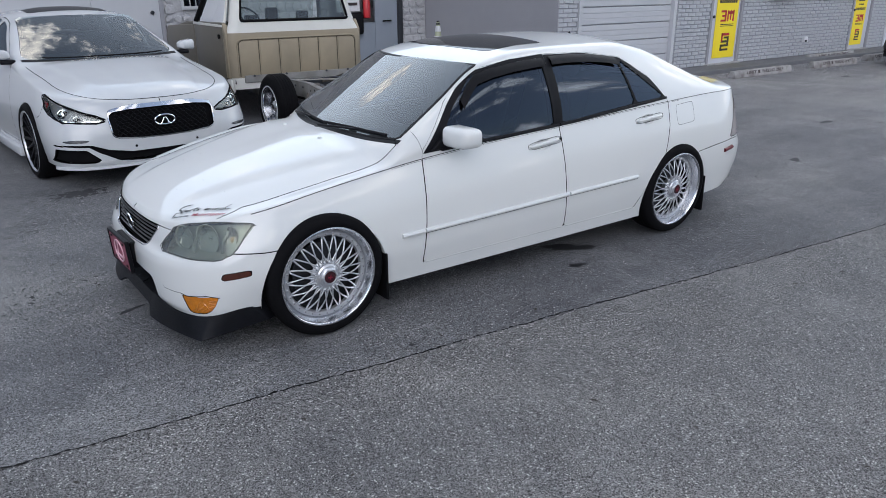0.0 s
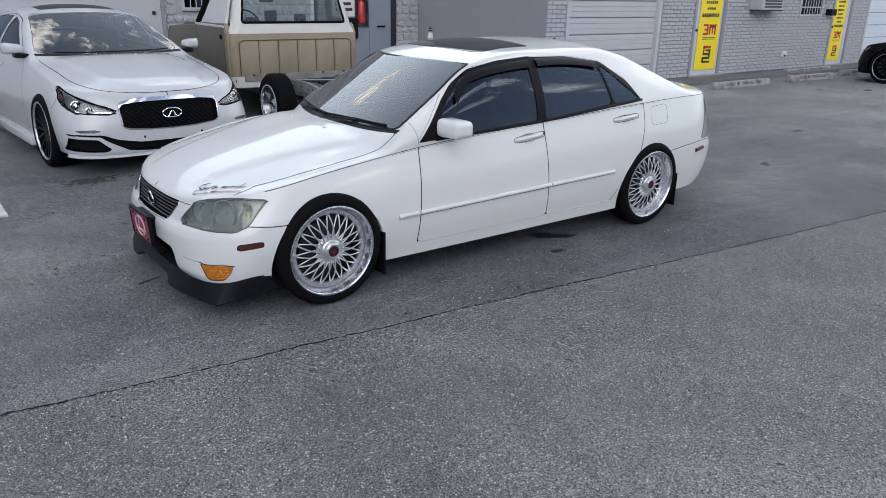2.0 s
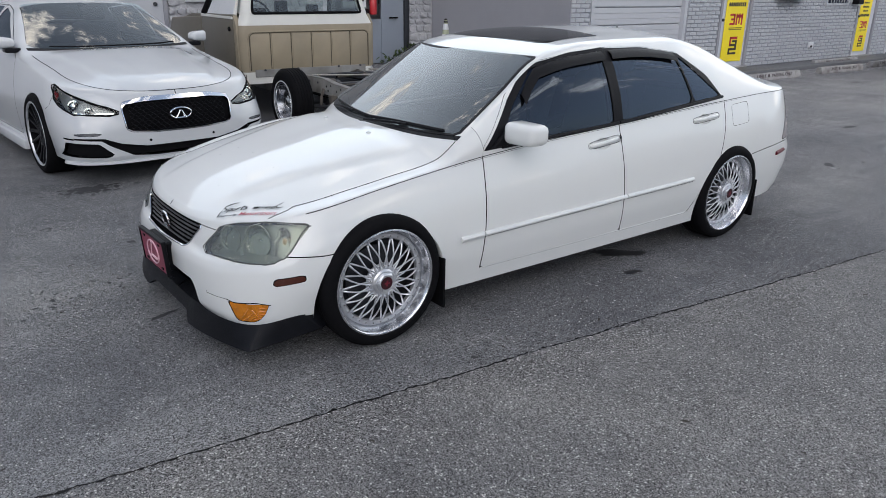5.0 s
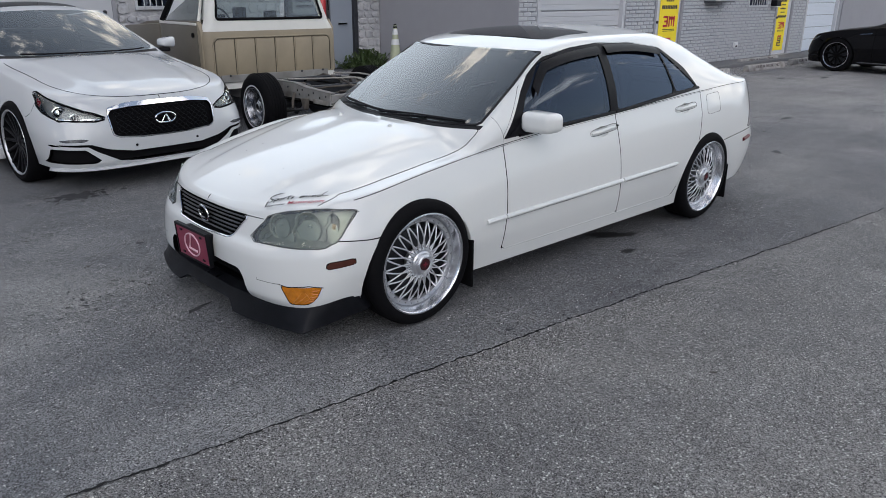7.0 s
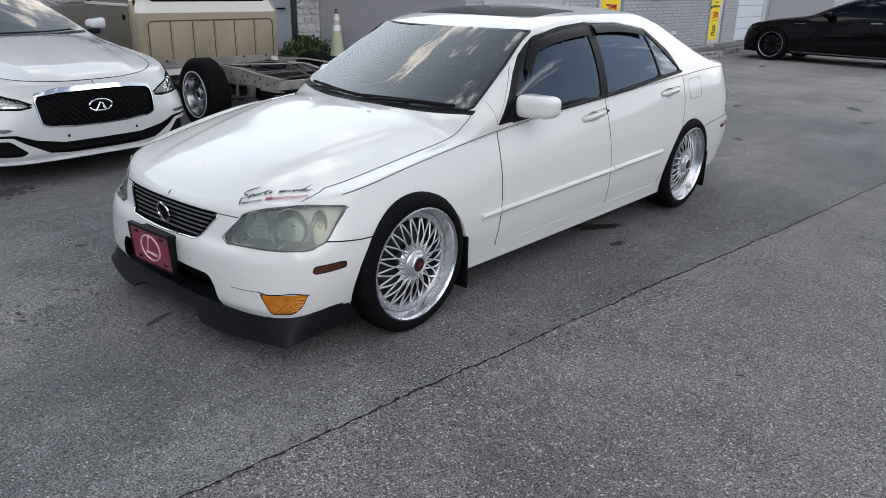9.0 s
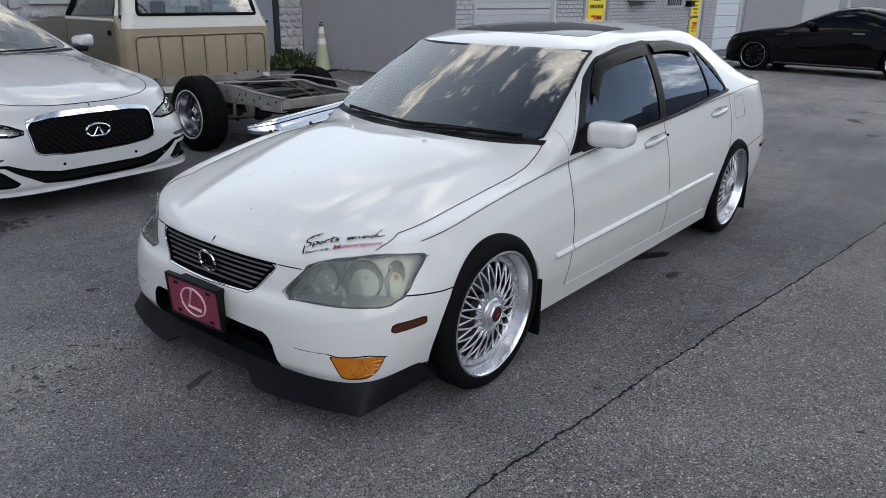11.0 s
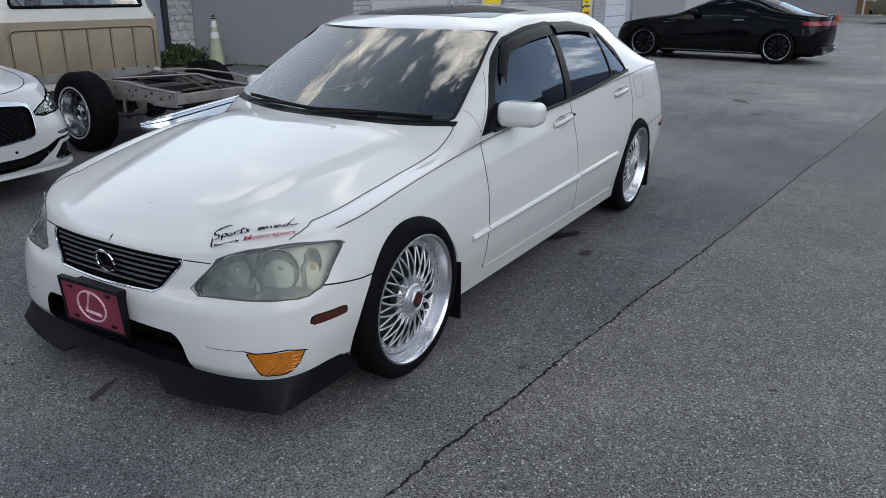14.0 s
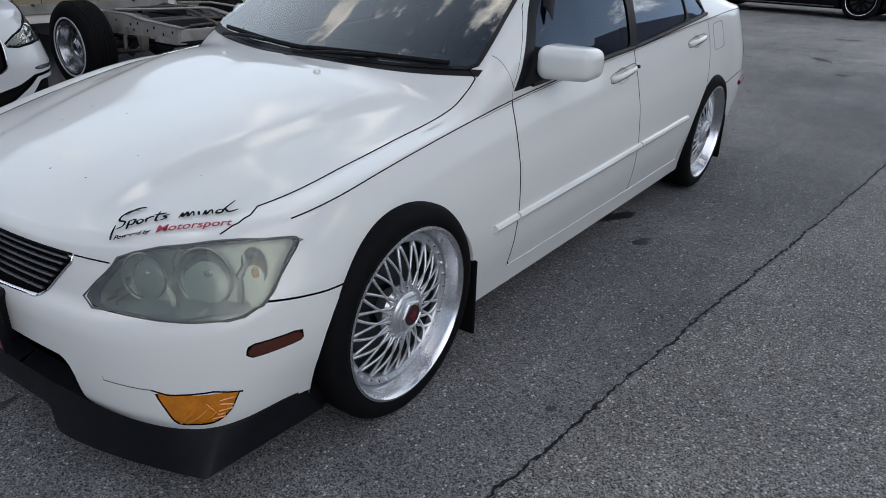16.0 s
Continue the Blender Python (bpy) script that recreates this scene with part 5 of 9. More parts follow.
tar_patch("tar_stain", "mottled dark tar stain on the asphalt before the pearl sedan", -0.45, 2.78, 0.34, 0.17, 150, 51, M["scuff"])
tar_patch("tar_stain", "thin dark drips on the asphalt before the white sedan", -1.05, 0.55, 0.9, 0.9, 70, 52, M["scuff"], 0.32)
tar_patch("tar_stain", "thin dark drips on the asphalt between the sedans", -0.9, 1.9, 0.9, 0.6, 60, 53, M["scuff"], 0.32)
debris("tar_crumbs", "small black tar crumbs on the asphalt round the cars", 260, 9, (-4.0, 9.0, -3.5, 3.2), (0.003, 0.008), M["leaf_scrap"])

# ---- the white sedan ----
def blown_pane(ob):
    """Gives a pane one even curve, as glass is blown."""
    me = ob.data
    co = np.zeros(len(me.vertices) * 3)
    me.vertices.foreach_get("co", co)
    co = co.reshape(-1, 3)
    px, py = co[:, 0], co[:, 1]
    terms = np.stack([np.ones(len(px)), px, py, px * px, px * py, py * py], -1)
    fitted = np.linalg.lstsq(terms, co[:, 2], rcond=None)[0]
    co[:, 2] = terms @ fitted
    me.vertices.foreach_set("co", co.ravel())
    slope_x = fitted[1] + 2 * fitted[3] * px + fitted[4] * py
    slope_y = fitted[2] + fitted[4] * px + 2 * fitted[5] * py
    lean = np.stack([-slope_x, -slope_y, np.ones(len(px))], -1)
    me.normals_split_custom_set_from_vertices((lean / np.linalg.norm(lean, axis=1, keepdims=True)).tolist())


def white_sedan(m):
    car = root("sedan_car", m, "lowered white four-door sedan with mesh wheels and black front lip", "car")

    def bonnet_bulge(x, y):
        """The raised middle of the bonnet between two soft creases."""
        line = 0.33 + 0.20 * (np.asarray(x) + 0.6) / 0.95
        t = np.clip((line - y) / 0.07 + 0.5, 0, 1)
        fade = np.clip((np.asarray(x) + 0.62) / 0.2, 0, 1) * np.clip((0.40 - np.asarray(x)) / 0.12, 0, 1)
        return 0.011 * t * t * (3 - 2 * t) * fade

    body = dict(
        x_front=-0.10, x_rear=3.06, inset=0.022, crown=2.15,
        width=curve((-0.1, 0.845), (0.4, 0.850), (1.6, 0.855), (2.7, 0.850), (3.06, 0.840)),
        ws=curve((-0.1, 0.780), (0.6, 0.785), (1.6, 0.795), (2.5, 0.785), (3.06, 0.760)),
        prof=curve((0, 0.945), (0.12, 0.965), (0.30, 0.992), (0.45, 1.0), (0.62, 0.995), (0.82, 0.970), (1, 0.935)),
        xf=curve((0, -0.672), (0.12, -0.700), (0.30, -0.709), (0.55, -0.711), (0.65, -0.702), (0.73, -0.677), (0.85, -0.668), (1, -0.655)),
        nf=curve((0, 4.2), (0.25, 3.5), (0.5, 3.15), (1, 2.55)),
        xr=curve((0, 3.62), (0.08, 3.70), (0.28, 3.735), (0.42, 3.725), (0.50, 3.685), (0.62, 3.66), (0.8, 3.63), (1, 3.60)),
        nr=curve((0, 3.0), (1, 3.2)),
        zb=curve((-0.72, 0.190), (-0.6, 0.194), (-0.4, 0.230), (-0.1, 0.20), (0.4, 0.172), (2.3, 0.172), (2.8, 0.19), (3.2, 0.215), (3.5, 0.235), (3.7, 0.26)),
        zs=curve((-0.66, 0.580), (-0.63, 0.588), (-0.58, 0.610), (-0.45, 0.640), (-0.33, 0.668), (0.1, 0.742), (0.6, 0.802), (1.6, 0.858), (2.5, 0.905), (3.2, 0.928), (3.62, 0.930)),
        yr=curve((-0.1, 0.690), (0.38, 0.715), (0.48, 0.735), (0.8, 0.684), (1.09, 0.632), (1.55, 0.618), (2.2, 0.600), (2.6, 0.590), (2.95, 0.612), (3.06, 0.625)),
        zr=curve((-0.66, 0.575), (-0.58, 0.600), (-0.45, 0.638), (-0.2, 0.695), (0.1, 0.742), (0.38, 0.795), (0.47, 0.868), (0.8, 1.060), (1.09, 1.222), (1.2, 1.252), (1.55, 1.288), (2.2, 1.284), (2.5, 1.234), (2.85, 1.114), (3.09, 1.020), (3.25, 0.970), (3.6, 0.935)),
        zc=curve((-0.66, 0.588), (-0.55, 0.650), (-0.40, 0.705), (-0.2, 0.760), (0, 0.802), (0.2, 0.840), (0.38, 0.872), (0.43, 0.886), (0.7, 1.030), (1.06, 1.218), (1.14, 1.250), (1.3, 1.291), (1.7, 1.330), (2.1, 1.336), (2.40, 1.314), (2.55, 1.284), (3.0, 1.052), (3.10, 1.010), (3.4, 0.986), (3.56, 0.968), (3.62, 0.945)),
        extra=bonnet_bulge,
        bulge=curve((-0.66, 0.004), (0.3, 0.010), (0.6, 0.022), (1.5, 0.030), (2.4, 0.026), (3.0, 0.016), (3.6, 0.008)),
    )
    sh = Shell(body)
    paint = M["white_car"]

    def top_z(x, y):
        yr = body["yr"](np.clip(x, -0.1, 3.06))
        return float(body["zc"](x) - (body["zc"](x) - body["zr"](x)) * abs(y / yr) ** 2.15 + bonnet_bulge(x, abs(y)))

    low, up, top = sh.low, sh.up, sh.top
    # wheel arches
    for cx in (0.0, 2.67):
        _, low = sh.panel(low, circle(cx, 0.262, 0.338), view_side, 0)
    # nose openings
    grille, low = sh.panel(low, smooth_outline([(-0.4, 0.568), (0.345, 0.572), (0.352, 0.555), (0.275, 0.470), (0.245, 0.455), (-0.4, 0.446)], 1), view_front, 0)
    grille = [f for f in grille if sh.V[f[0]][0] < 0]
    nose = [f for f in low if sh.V[f[0]][0] < 0]
    low = [f for f in low if sh.V[f[0]][0] >= 0]
    intake, nose = sh.panel(nose, smooth_outline([(-0.5, 0.335), (0.32, 0.335), (0.37, 0.318), (0.40, 0.20), (0.38, 0.1), (-0.5, 0.1)], 1), view_front, 0)
    low = nose + low
    lamp_outline = smooth_outline(wrapped((27.2, 0.468), (31.5, 0.545), (35.5, 0.598), (43, 0.622), (50.5, 0.634), (60.3, 0.632), (61.5, 0.622), (59.0, 0.580), (55.5, 0.510), (53.0, 0.484), (48.5, 0.472), (38, 0.468)), 1)
    headlight, low = sh.panel(low, lamp_outline, view_wrap, 0.0009)
    marker, low = sh.panel(low, rounded(wrapped((52.0, 0.385), (52.2, 0.416), (59.8, 0.428), (59.9, 0.400)), 0.006), view_wrap, 0.0015)
    fog_outline = wrapped((39.4, 0.303), (45, 0.302), (50.8, 0.308), (49.6, 0.262), (48.2, 0.234), (46.6, 0.220), (43.0, 0.217), (42.0, 0.221), (40.6, 0.265))
    fog, low = sh.panel(low, fog_outline, view_wrap, 0.0008)
    # panels of the side
    bumper, low = sh.panel(low, [(-2, -1), (-0.2, -1), (-0.2, 0.497), (-0.30, 0.496), (-0.45, 0.507), (-0.475, 0.8), (-2, 0.8)], view_side)
    r_bumper, low = sh.panel(low, [(2.9, -1), (5, -1), (5, 0.585), (3.28, 0.585), (2.88, 0.545)], view_side)
    tail, low = sh.panel(low, [(3.27, 0.60), (3.34, 0.80), (3.37, 0.880), (5, 0.880), (5, 0.60)], view_side, 0.003)
    door_f_outline = [(0.568, 0.248), (1.616, 0.248), (1.585, 0.60), (1.566, 0.86), (1.555, 1.262), (1.30, 1.245), (1.00, 1.200), (0.80, 1.050), (0.60, 0.845), (0.590, 0.70)]
    door_r_outline = [(1.616, 0.248), (2.262, 0.248), (2.36, 0.385), (2.50, 0.520), (2.566, 0.760), (2.572, 0.918), (2.42, 1.080), (2.19, 1.212), (1.90, 1.252), (1.555, 1.262), (1.566, 0.86), (1.585, 0.60)]
    door_f, low = sh.panel(low, door_f_outline, view_side, 0.0030)
    door_r, low = sh.panel(low, door_r_outline, view_side, 0.0030)
    cup_f, cup_r = (1.425, 0.7755, 0.062, 0.030), (2.350, 0.8215, 0.062, 0.030)
    oval_of = lambda c: [(c[0] + c[2] * math.cos(a), c[1] + c[3] * math.sin(a)) for a in [2 * math.pi * k / 36 for k in range(36)]]
    _, door_f = sh.panel(door_f, oval_of(cup_f), view_side, 0)
    _, door_r = sh.panel(door_r, oval_of(cup_r), view_side, 0)
    fender, low = sh.panel(low, [(-2, 0), (0.566, 0), (0.566, 0.248), (0.596, 0.83), (0.30, 1.5), (-2, 1.5)], view_side, 0.0)
    sill, quarter = sh.panel(low, [(0.3, 0), (2.30, 0), (2.30, 0.2475), (0.3, 0.2475)], view_side, 0.0)
    door_f_up, up = sh.panel(up, door_f_outline, view_side, 0.0008)
    door_r_up, up = sh.panel(up, door_r_outline, view_side, 0.0008)
    glass_f = [(0.69, 0.836), (1.528, 0.872), (1.518, 1.243), (1.28, 1.226), (1.13, 1.204), (1.01, 1.176), (0.83, 1.018)]
    glass_r = [(1.600, 0.880), (2.246, 0.930), (2.156, 1.208), (1.88, 1.240), (1.592, 1.246)]
    glass_q = [(2.262, 0.932), (2.540, 0.945), (2.19, 1.190), (2.172, 1.198)]
    win_f, door_f_up = sh.panel(door_f_up, glass_f, view_side, 0)
    win_r, door_r_up = sh.panel(door_r_up, glass_r, view_side, 0)
    win_q, door_r_up = sh.panel(door_r_up, glass_q, view_side, 0)
    # black surround of the windows, and white pillars
    black_f, door_f_up = sh.panel(door_f_up, [(0.60, 0.825), (1.62, 0.868), (1.60, 1.30), (1.28, 1.243), (1.00, 1.192), (0.82, 1.05)], view_side, 0)
    black_r, door_r_up = sh.panel(door_r_up, [(1.50, 0.866), (2.60, 0.938), (2.42, 1.075), (2.19, 1.208), (1.88, 1.250), (1.50, 1.258)], view_side, 0)
    # top
    def base_line(y, d=0.0):
        return 0.402 + d + 0.080 * (y / 0.70) ** 2
    ys = [0.75 * i / 12 for i in range(13)]
    hood, top = sh.panel(top, [(-2, -0.1)] + [(base_line(y, 0.0), y) for y in ys] + [(-2, 0.75)], view_plan, 0.0)
    cowl, top = sh.panel(top, [(0, -0.1)] + [(base_line(y, 0.026), y) for y in ys] + [(0, 0.75)], view_plan, 0.0)
    edge = [(x, float(body["yr"](x)) - 0.036) for x in np.linspace(0.525, 1.09, 12)]
    screen_line = [(1.066, -0.1), (1.069, 0.2), (1.078, 0.4), (1.092, 0.594)]
    screen, top = sh.panel(top, [(base_line(y, 0.028), y) for y in [-0.1, 0, 0.15, 0.3, 0.45, 0.6, 0.68]] + edge + screen_line[::-1], view_plan, 0.002)
    sun_outline = smooth_outline([(1.265, -0.5), (1.268, 0.15), (1.280, 0.40), (1.30, 0.452), (1.33, 0.460), (1.69, 0.468), (1.722, 0.45), (1.728, -0.5)], 1)
    sunroof, top = sh.panel(top, sun_outline, view_plan, 0.002)
    rear_edge = [(x, float(body["yr"](x)) - 0.05) for x in np.linspace(2.56, 3.0, 10)]
    backlight, top = sh.panel(top, [(2.45, -0.1), (2.47, 0.3), (2.53, 0.53)] + rear_edge + [(3.03, 0.55), (3.05, 0.3), (3.055, -0.1)], view_plan, 0.003)
    trunk, top = sh.panel(top, [(3.065, -0.1), (3.06, 0.4), (3.02, 0.6), (3.1, 0.9), (5, 0.9), (5, -0.1)], view_plan, 0.002)
    roof = top
    fender_up, quarter_up = sh.panel(up, [(-2, 0), (0.60, 0), (0.60, 0.84), (0.42, 1.5), (-2, 1.5)], view_side, 0.0012)

    # dark structure under the skin, seen in the seams
    inner = [f for f in sh.low]
    for cx in (0.0, 2.67):
        _, inner = sh.panel(inner, circle(cx, 0.262, 0.342), view_side, 0)
    _, inner = sh.panel(inner, lamp_outline, view_wrap, 0)
    nose = [f for f in inner if sh.V[f[0]][0] < 0]
    inner = [f for f in inner if sh.V[f[0]][0] >= 0]
    _, nose = sh.panel(nose, [(-0.5, 0.335), (0.36, 0.335), (0.40, 0.20), (0.38, 0.1), (-0.5, 0.1)], view_front, 0)
    _, nose = sh.panel(nose, [(-0.4, 0.568), (0.345, 0.570), (0.26, 0.455), (-0.4, 0.446)], view_front, 0)
    inner = nose + inner
    sh.build("inner_structure", inner + hood + trunk + cowl, M["gap"], car, "", 0, -0.014)

    sh.build("hood", hood, paint, car, "white bonnet with small stone chips and a decal", 0)
    sh.build("roof", roof, paint, car, "", 0)
    sh.build("trunk_lid", trunk, paint, car, "", 0)
    fb = sh.build("front_bumper", bumper, paint, car, "white front bumper with amber fog lamps", 0)
    sh.build("rear_bumper", r_bumper, paint, car, "", 0)
    sh.build("cowl", cowl, M["trim"], car, "black plastic cowl", 0, 0.001)
    ws = sh.build("windscreen", screen, M["glass"], car, "clear windscreen with a dark border", 0, 0.002)
    sh.build("sunroof", sunroof, M["roof_glass"], car, "dark glass sunroof", 0, 0.001)
    sh.build("rear_window", backlight, M["dark_glass"], car, "", 0)
    border = []
    ring_pts = [(base_line(y, 0.028), y) for y in np.linspace(0, 0.675, 18)] + [(x, float(body["yr"](x)) - 0.036) for x in np.linspace(0.525, 1.085, 22)] + [(1.092 - 0.026 * (1 - (1 - k / 10) ** 2), 0.594 - 0.0594 * k) for k in range(11)]
    for side in (-1, 1):
        pts = [(np.array((x, -y, top_z(x, y))), np.array((-0.5, -0.1, 0.85))) for x, y in ring_pts]
        sh.stripe("screen_border", pts, 0.014, M["trim"], ws, side, 0.004)

    # grille, emblem, plate, intake
    sh.build("grille", grille, M["gap"], car, "dark slatted grille in a chrome frame", 0, -0.030)
    gr = bpy.data.objects[[o.name for o in bpy.data.objects if o.name.startswith("grille")][-1]]
    rim_line = [(0.346, 0.566), (0.349, 0.555)] + [(0.349 - 0.075 * t, 0.555 - 0.085 * t) for t in np.linspace(0.1, 1, 7)] + [(0.262, 0.461), (0.245, 0.455)] + [(y, 0.455 - 0.008 * (1 - y / 0.245)) for y in np.linspace(0.235, 0, 10)]
    frame_pts = [sh.on_front(y, z)[0] for y, z in rim_line]
    loop = frame_pts + [np.array((p[0], -p[1], p[2])) for p in frame_pts[::-1][1:]]
    part("chrome_frame", tube([p + np.array((-0.001, 0, 0)) for p in loop], 0.0036, 8), M["chrome"], gr, "thin chrome strip round the foot of the grille", True)
    brow_pts = [sh.on_front(y, 0.570)[0] * np.array((1, 1 if y >= 0 else -1, 1)) for y in np.linspace(-0.345, 0.345, 30)]
    part("grille_top_edge", tube(brow_pts, 0.0035, 6), M["gap"], gr, "", True)
    for z in (0.468, 0.486, 0.504, 0.522, 0.540, 0.556):
        w = 0.245 + (z - 0.455) / 0.115 * 0.100 - 0.006
        line = [sh.on_front(y, z)[0] * np.array((1, 1 if y >= 0 else -1, 1)) + np.array((0.006, 0, 0)) for y in np.linspace(-w, w, 25)]
        part("slat", tube(line, 0.0052, 6, None, None, 0.7), M["slat_grey"], gr, "", True)
    for i in range(-30, 31):
        y = i * 0.0112
        z1 = 0.565
        z0 = 0.452 if abs(y) < 0.24 else 0.452 + (abs(y) - 0.24) / 0.105 * 0.11
        if z1 - z0 > 0.012:
            a, b = sh.on_front(y, z0)[0], sh.on_front(y, z1)[0]
            sg = 1 if y >= 0 else -1
            part("vane", tube([(a[0] + 0.017, -abs(y) * sg, z0), (b[0] + 0.017, -abs(y) * sg, z1)], 0.0014, 4), M["gap"], gr)
    e_at = Vector(sh.on_front(0, 0.514)[0]) + Vector((-0.012, 0, 0))
    em = pose(*e_at, 0, -8, 0)
    oval = [(-0.0, 0.048 * math.cos(a), 0.040 * math.sin(a)) for a in [2 * math.pi * k / 40 for k in range(40)]]
    emblem = tube(oval, 0.0050, 8, None, em, 1.0, True)
    prism([(-0.009, 0.036), (0.001, 0.036), (0.019, -0.014), (-0.040, -0.014), (-0.036, -0.023), (0.036, -0.023), (0.031, -0.016)], -0.006, 0.001, "x", emblem, 0.0, em)
    part("emblem_backing", lathe([(0.0005, 0.004), (0.044, 0.004), (0.044, 0.010)], 32, None, em @ pose(0, 0, 0, 0, 0, -90) @ Matrix.Diagonal((1, 1, 0.86, 1))), M["gap"], gr, "", True)
    part("emblem", emblem, M["chrome"], gr, "oval chrome badge", True)
    sh.build("intake_backing", intake, M["gap"], car, "", 0, -0.07)
    plate_m = pose(-0.750, 0.003, 0.368, 0, -4, 1.5)
    plate = part("number_plate", box((-0.004, -0.153, -0.077), (0.004, 0.153, 0.077), 0.002, None, plate_m), M["plate_red"], car, "red novelty plate with a faded pink oval mark")
    rimp = bmesh.new()
    for lo, hi in (((-0.008, -0.160, 0.074), (0.012, 0.160, 0.088)), ((-0.008, -0.160, -0.083), (0.012, 0.160, -0.076)), ((-0.008, -0.161, -0.08), (0.012, -0.152, 0.085)), ((-0.008, 0.152, -0.08), (0.012, 0.161, 0.085))):
        box(lo, hi, 0.002, rimp, plate_m)
    part("plate_frame", rimp, M["trim"], plate, "black plate frame")
    part("plate_bracket", box((-0.732, -0.13, 0.30), (-0.69, 0.13, 0.44), 0.01), M["trim"], car)
    mark_bm = tube([(-0.006, 0.074 * math.cos(a), 0.056 * math.sin(a)) for a in [2 * math.pi * k / 48 for k in range(48)]], 0.0038, 6, None, plate_m, 1.0, True)
    tube([(-0.006, 0.000, 0.052), (-0.006, 0.030, -0.022), (-0.006, -0.046, -0.026)], 0.0062, 6, mark_bm, plate_m)
    part("plate_mark", mark_bm, M["plate_pink"], plate, "pink oval print")
    for y in (-0.10, 0.10):
        for z in (-0.058, 0.058):
            part("screw_slot", box((-0.008, y - 0.011, z - 0.005), (-0.003, y + 0.011, z + 0.005), 0.001, None, plate_m), M["trim"], plate)

    # lamps
    for side in (-1, 1):
        hl = sh.build("headlight", headlight, M["hazed_plastic"], car, "clouded headlight with a yellowed lens", side, 0.001)
        sh.build("lamp_housing", headlight, M["lamp_haze"], hl, "", side, -0.035)
        rim_pts = []
        for a, z in lamp_outline:
            p, n = sh.on_wrap(math.degrees(a / 0.72), z)
            rim_pts.append(p * np.array((1, -side, 1)))
        part("lamp_seal", tube(rim_pts, 0.0030, 6, None, None, 1.0, True), M["lamp_edge"], hl)
        flip = np.array((1, -side, 1))
        # dark skirt along the foot of the lamp, and the two deep bowls above it
        foot_lo = [sh.on_wrap(d, 0.474 + 0.0006 * (d - 30)) for d in np.linspace(30, 53, 16)]
        foot_hi = [sh.on_wrap(d, 0.498 + 0.0008 * (d - 30)) for d in np.linspace(30, 53, 16)]
        skirt = [(q - nn * 0.022) * flip for q, nn in foot_lo] + [(q - nn * 0.030) * flip for q, nn in foot_hi]
        link_mesh("lamp_skirt", [tuple(q) for q in skirt], [(i, i + 1, i + 17, i + 16) for i in range(15)], M["lamp_haze"], hl, "", True)
        for deg, z, r in ((37.6, 0.548, 0.050), (47.4, 0.558, 0.062)):
            p, n = sh.on_wrap(deg, z)
            c = Vector(p * flip) - Vector(n * flip) * 0.016
            aim = Vector((-0.86, -0.50 * -side, 0.06)).normalized()
            rot = Vector((0, -1, 0)).rotation_difference(aim).to_matrix().to_4x4()
            place = Matrix.Translation(c) @ rot @ Matrix.Diagonal((1.0, 1.0, 1.12, 1.0))
            bowl = lathe([(r, 0.002), (r * 0.90, 0.012), (r * 0.72, 0.022), (r * 0.50, 0.030), (r * 0.26, 0.035), (0.0005, 0.036)], 20, None, place)
            part("reflector", bowl, M["bright_bowl"], hl, "bright faceted reflector bowl")
            part("bowl_rim", lathe([(r + 0.0035, 0.003), (r + 0.0015, -0.001), (r - 0.002, 0.001), (r - 0.003, 0.006)], 32, None, place), M["lamp_haze"], hl, "", True)
            part("bulb_shield", lathe([(0.0005, 0.018), (r * 0.16, 0.020), (r * 0.20, 0.026), (r * 0.20, 0.035)], 14, None, place @ Matrix.Diagonal((1.0, 1.0, 0.7, 1.0))), M["reflector"], hl)
        # corner lamp with its amber bulb, and the slanting walls between the bowls
        p, n = sh.on_wrap(54.6, 0.578)
        c = Vector(p * flip) - Vector(n * flip) * 0.020
        rot = Vector((0, -1, 0)).rotation_difference(Vector((-0.70, 0.70 * side, 0.05)).normalized()).to_matrix().to_4x4()
        corner = Matrix.Translation(c) @ rot @ Matrix.Diagonal((0.82, 1.0, 1.35, 1.0))
        part("corner_reflector", lathe([(0.036, 0.004), (0.028, 0.010), (0.014, 0.015), (0.0005, 0.016)], 16, None, corner), M["reflector"], hl, "", True)
        part("corner_bulb", lathe([(0.0005, 0.004), (0.008, 0.005), (0.011, 0.009), (0.012, 0.014)], 14, None, corner @ Matrix.Translation((0, 0, -0.014))), M["amber_haze"], hl, "pale amber corner bulb", True)
        for d0, d1, z0, z1, wide in ((41.9, 43.6, 0.500, 0.612, 0.010), (31.0, 35.0, 0.490, 0.545, 0.006), (32.0, 36.0, 0.482, 0.515, 0.005), (51.6, 52.6, 0.512, 0.600, 0.008)):
            fin = [sh.on_wrap(d0 + (d1 - d0) * kk / 5, z0 + (z1 - z0) * kk / 5) for kk in range(6)]
            part("lamp_wall", tube([(q - nn * 0.020) * flip for q, nn in fin], wide, 5), M["lamp_haze"], hl)
        mk = sh.build("side_marker", marker, M["brown_lens"], car, "dark amber side marker lamp", side, 0.002)
        fg = sh.build("fog_lamp", fog, M["amber"], car, "amber fog lamp lens", side, -0.003)
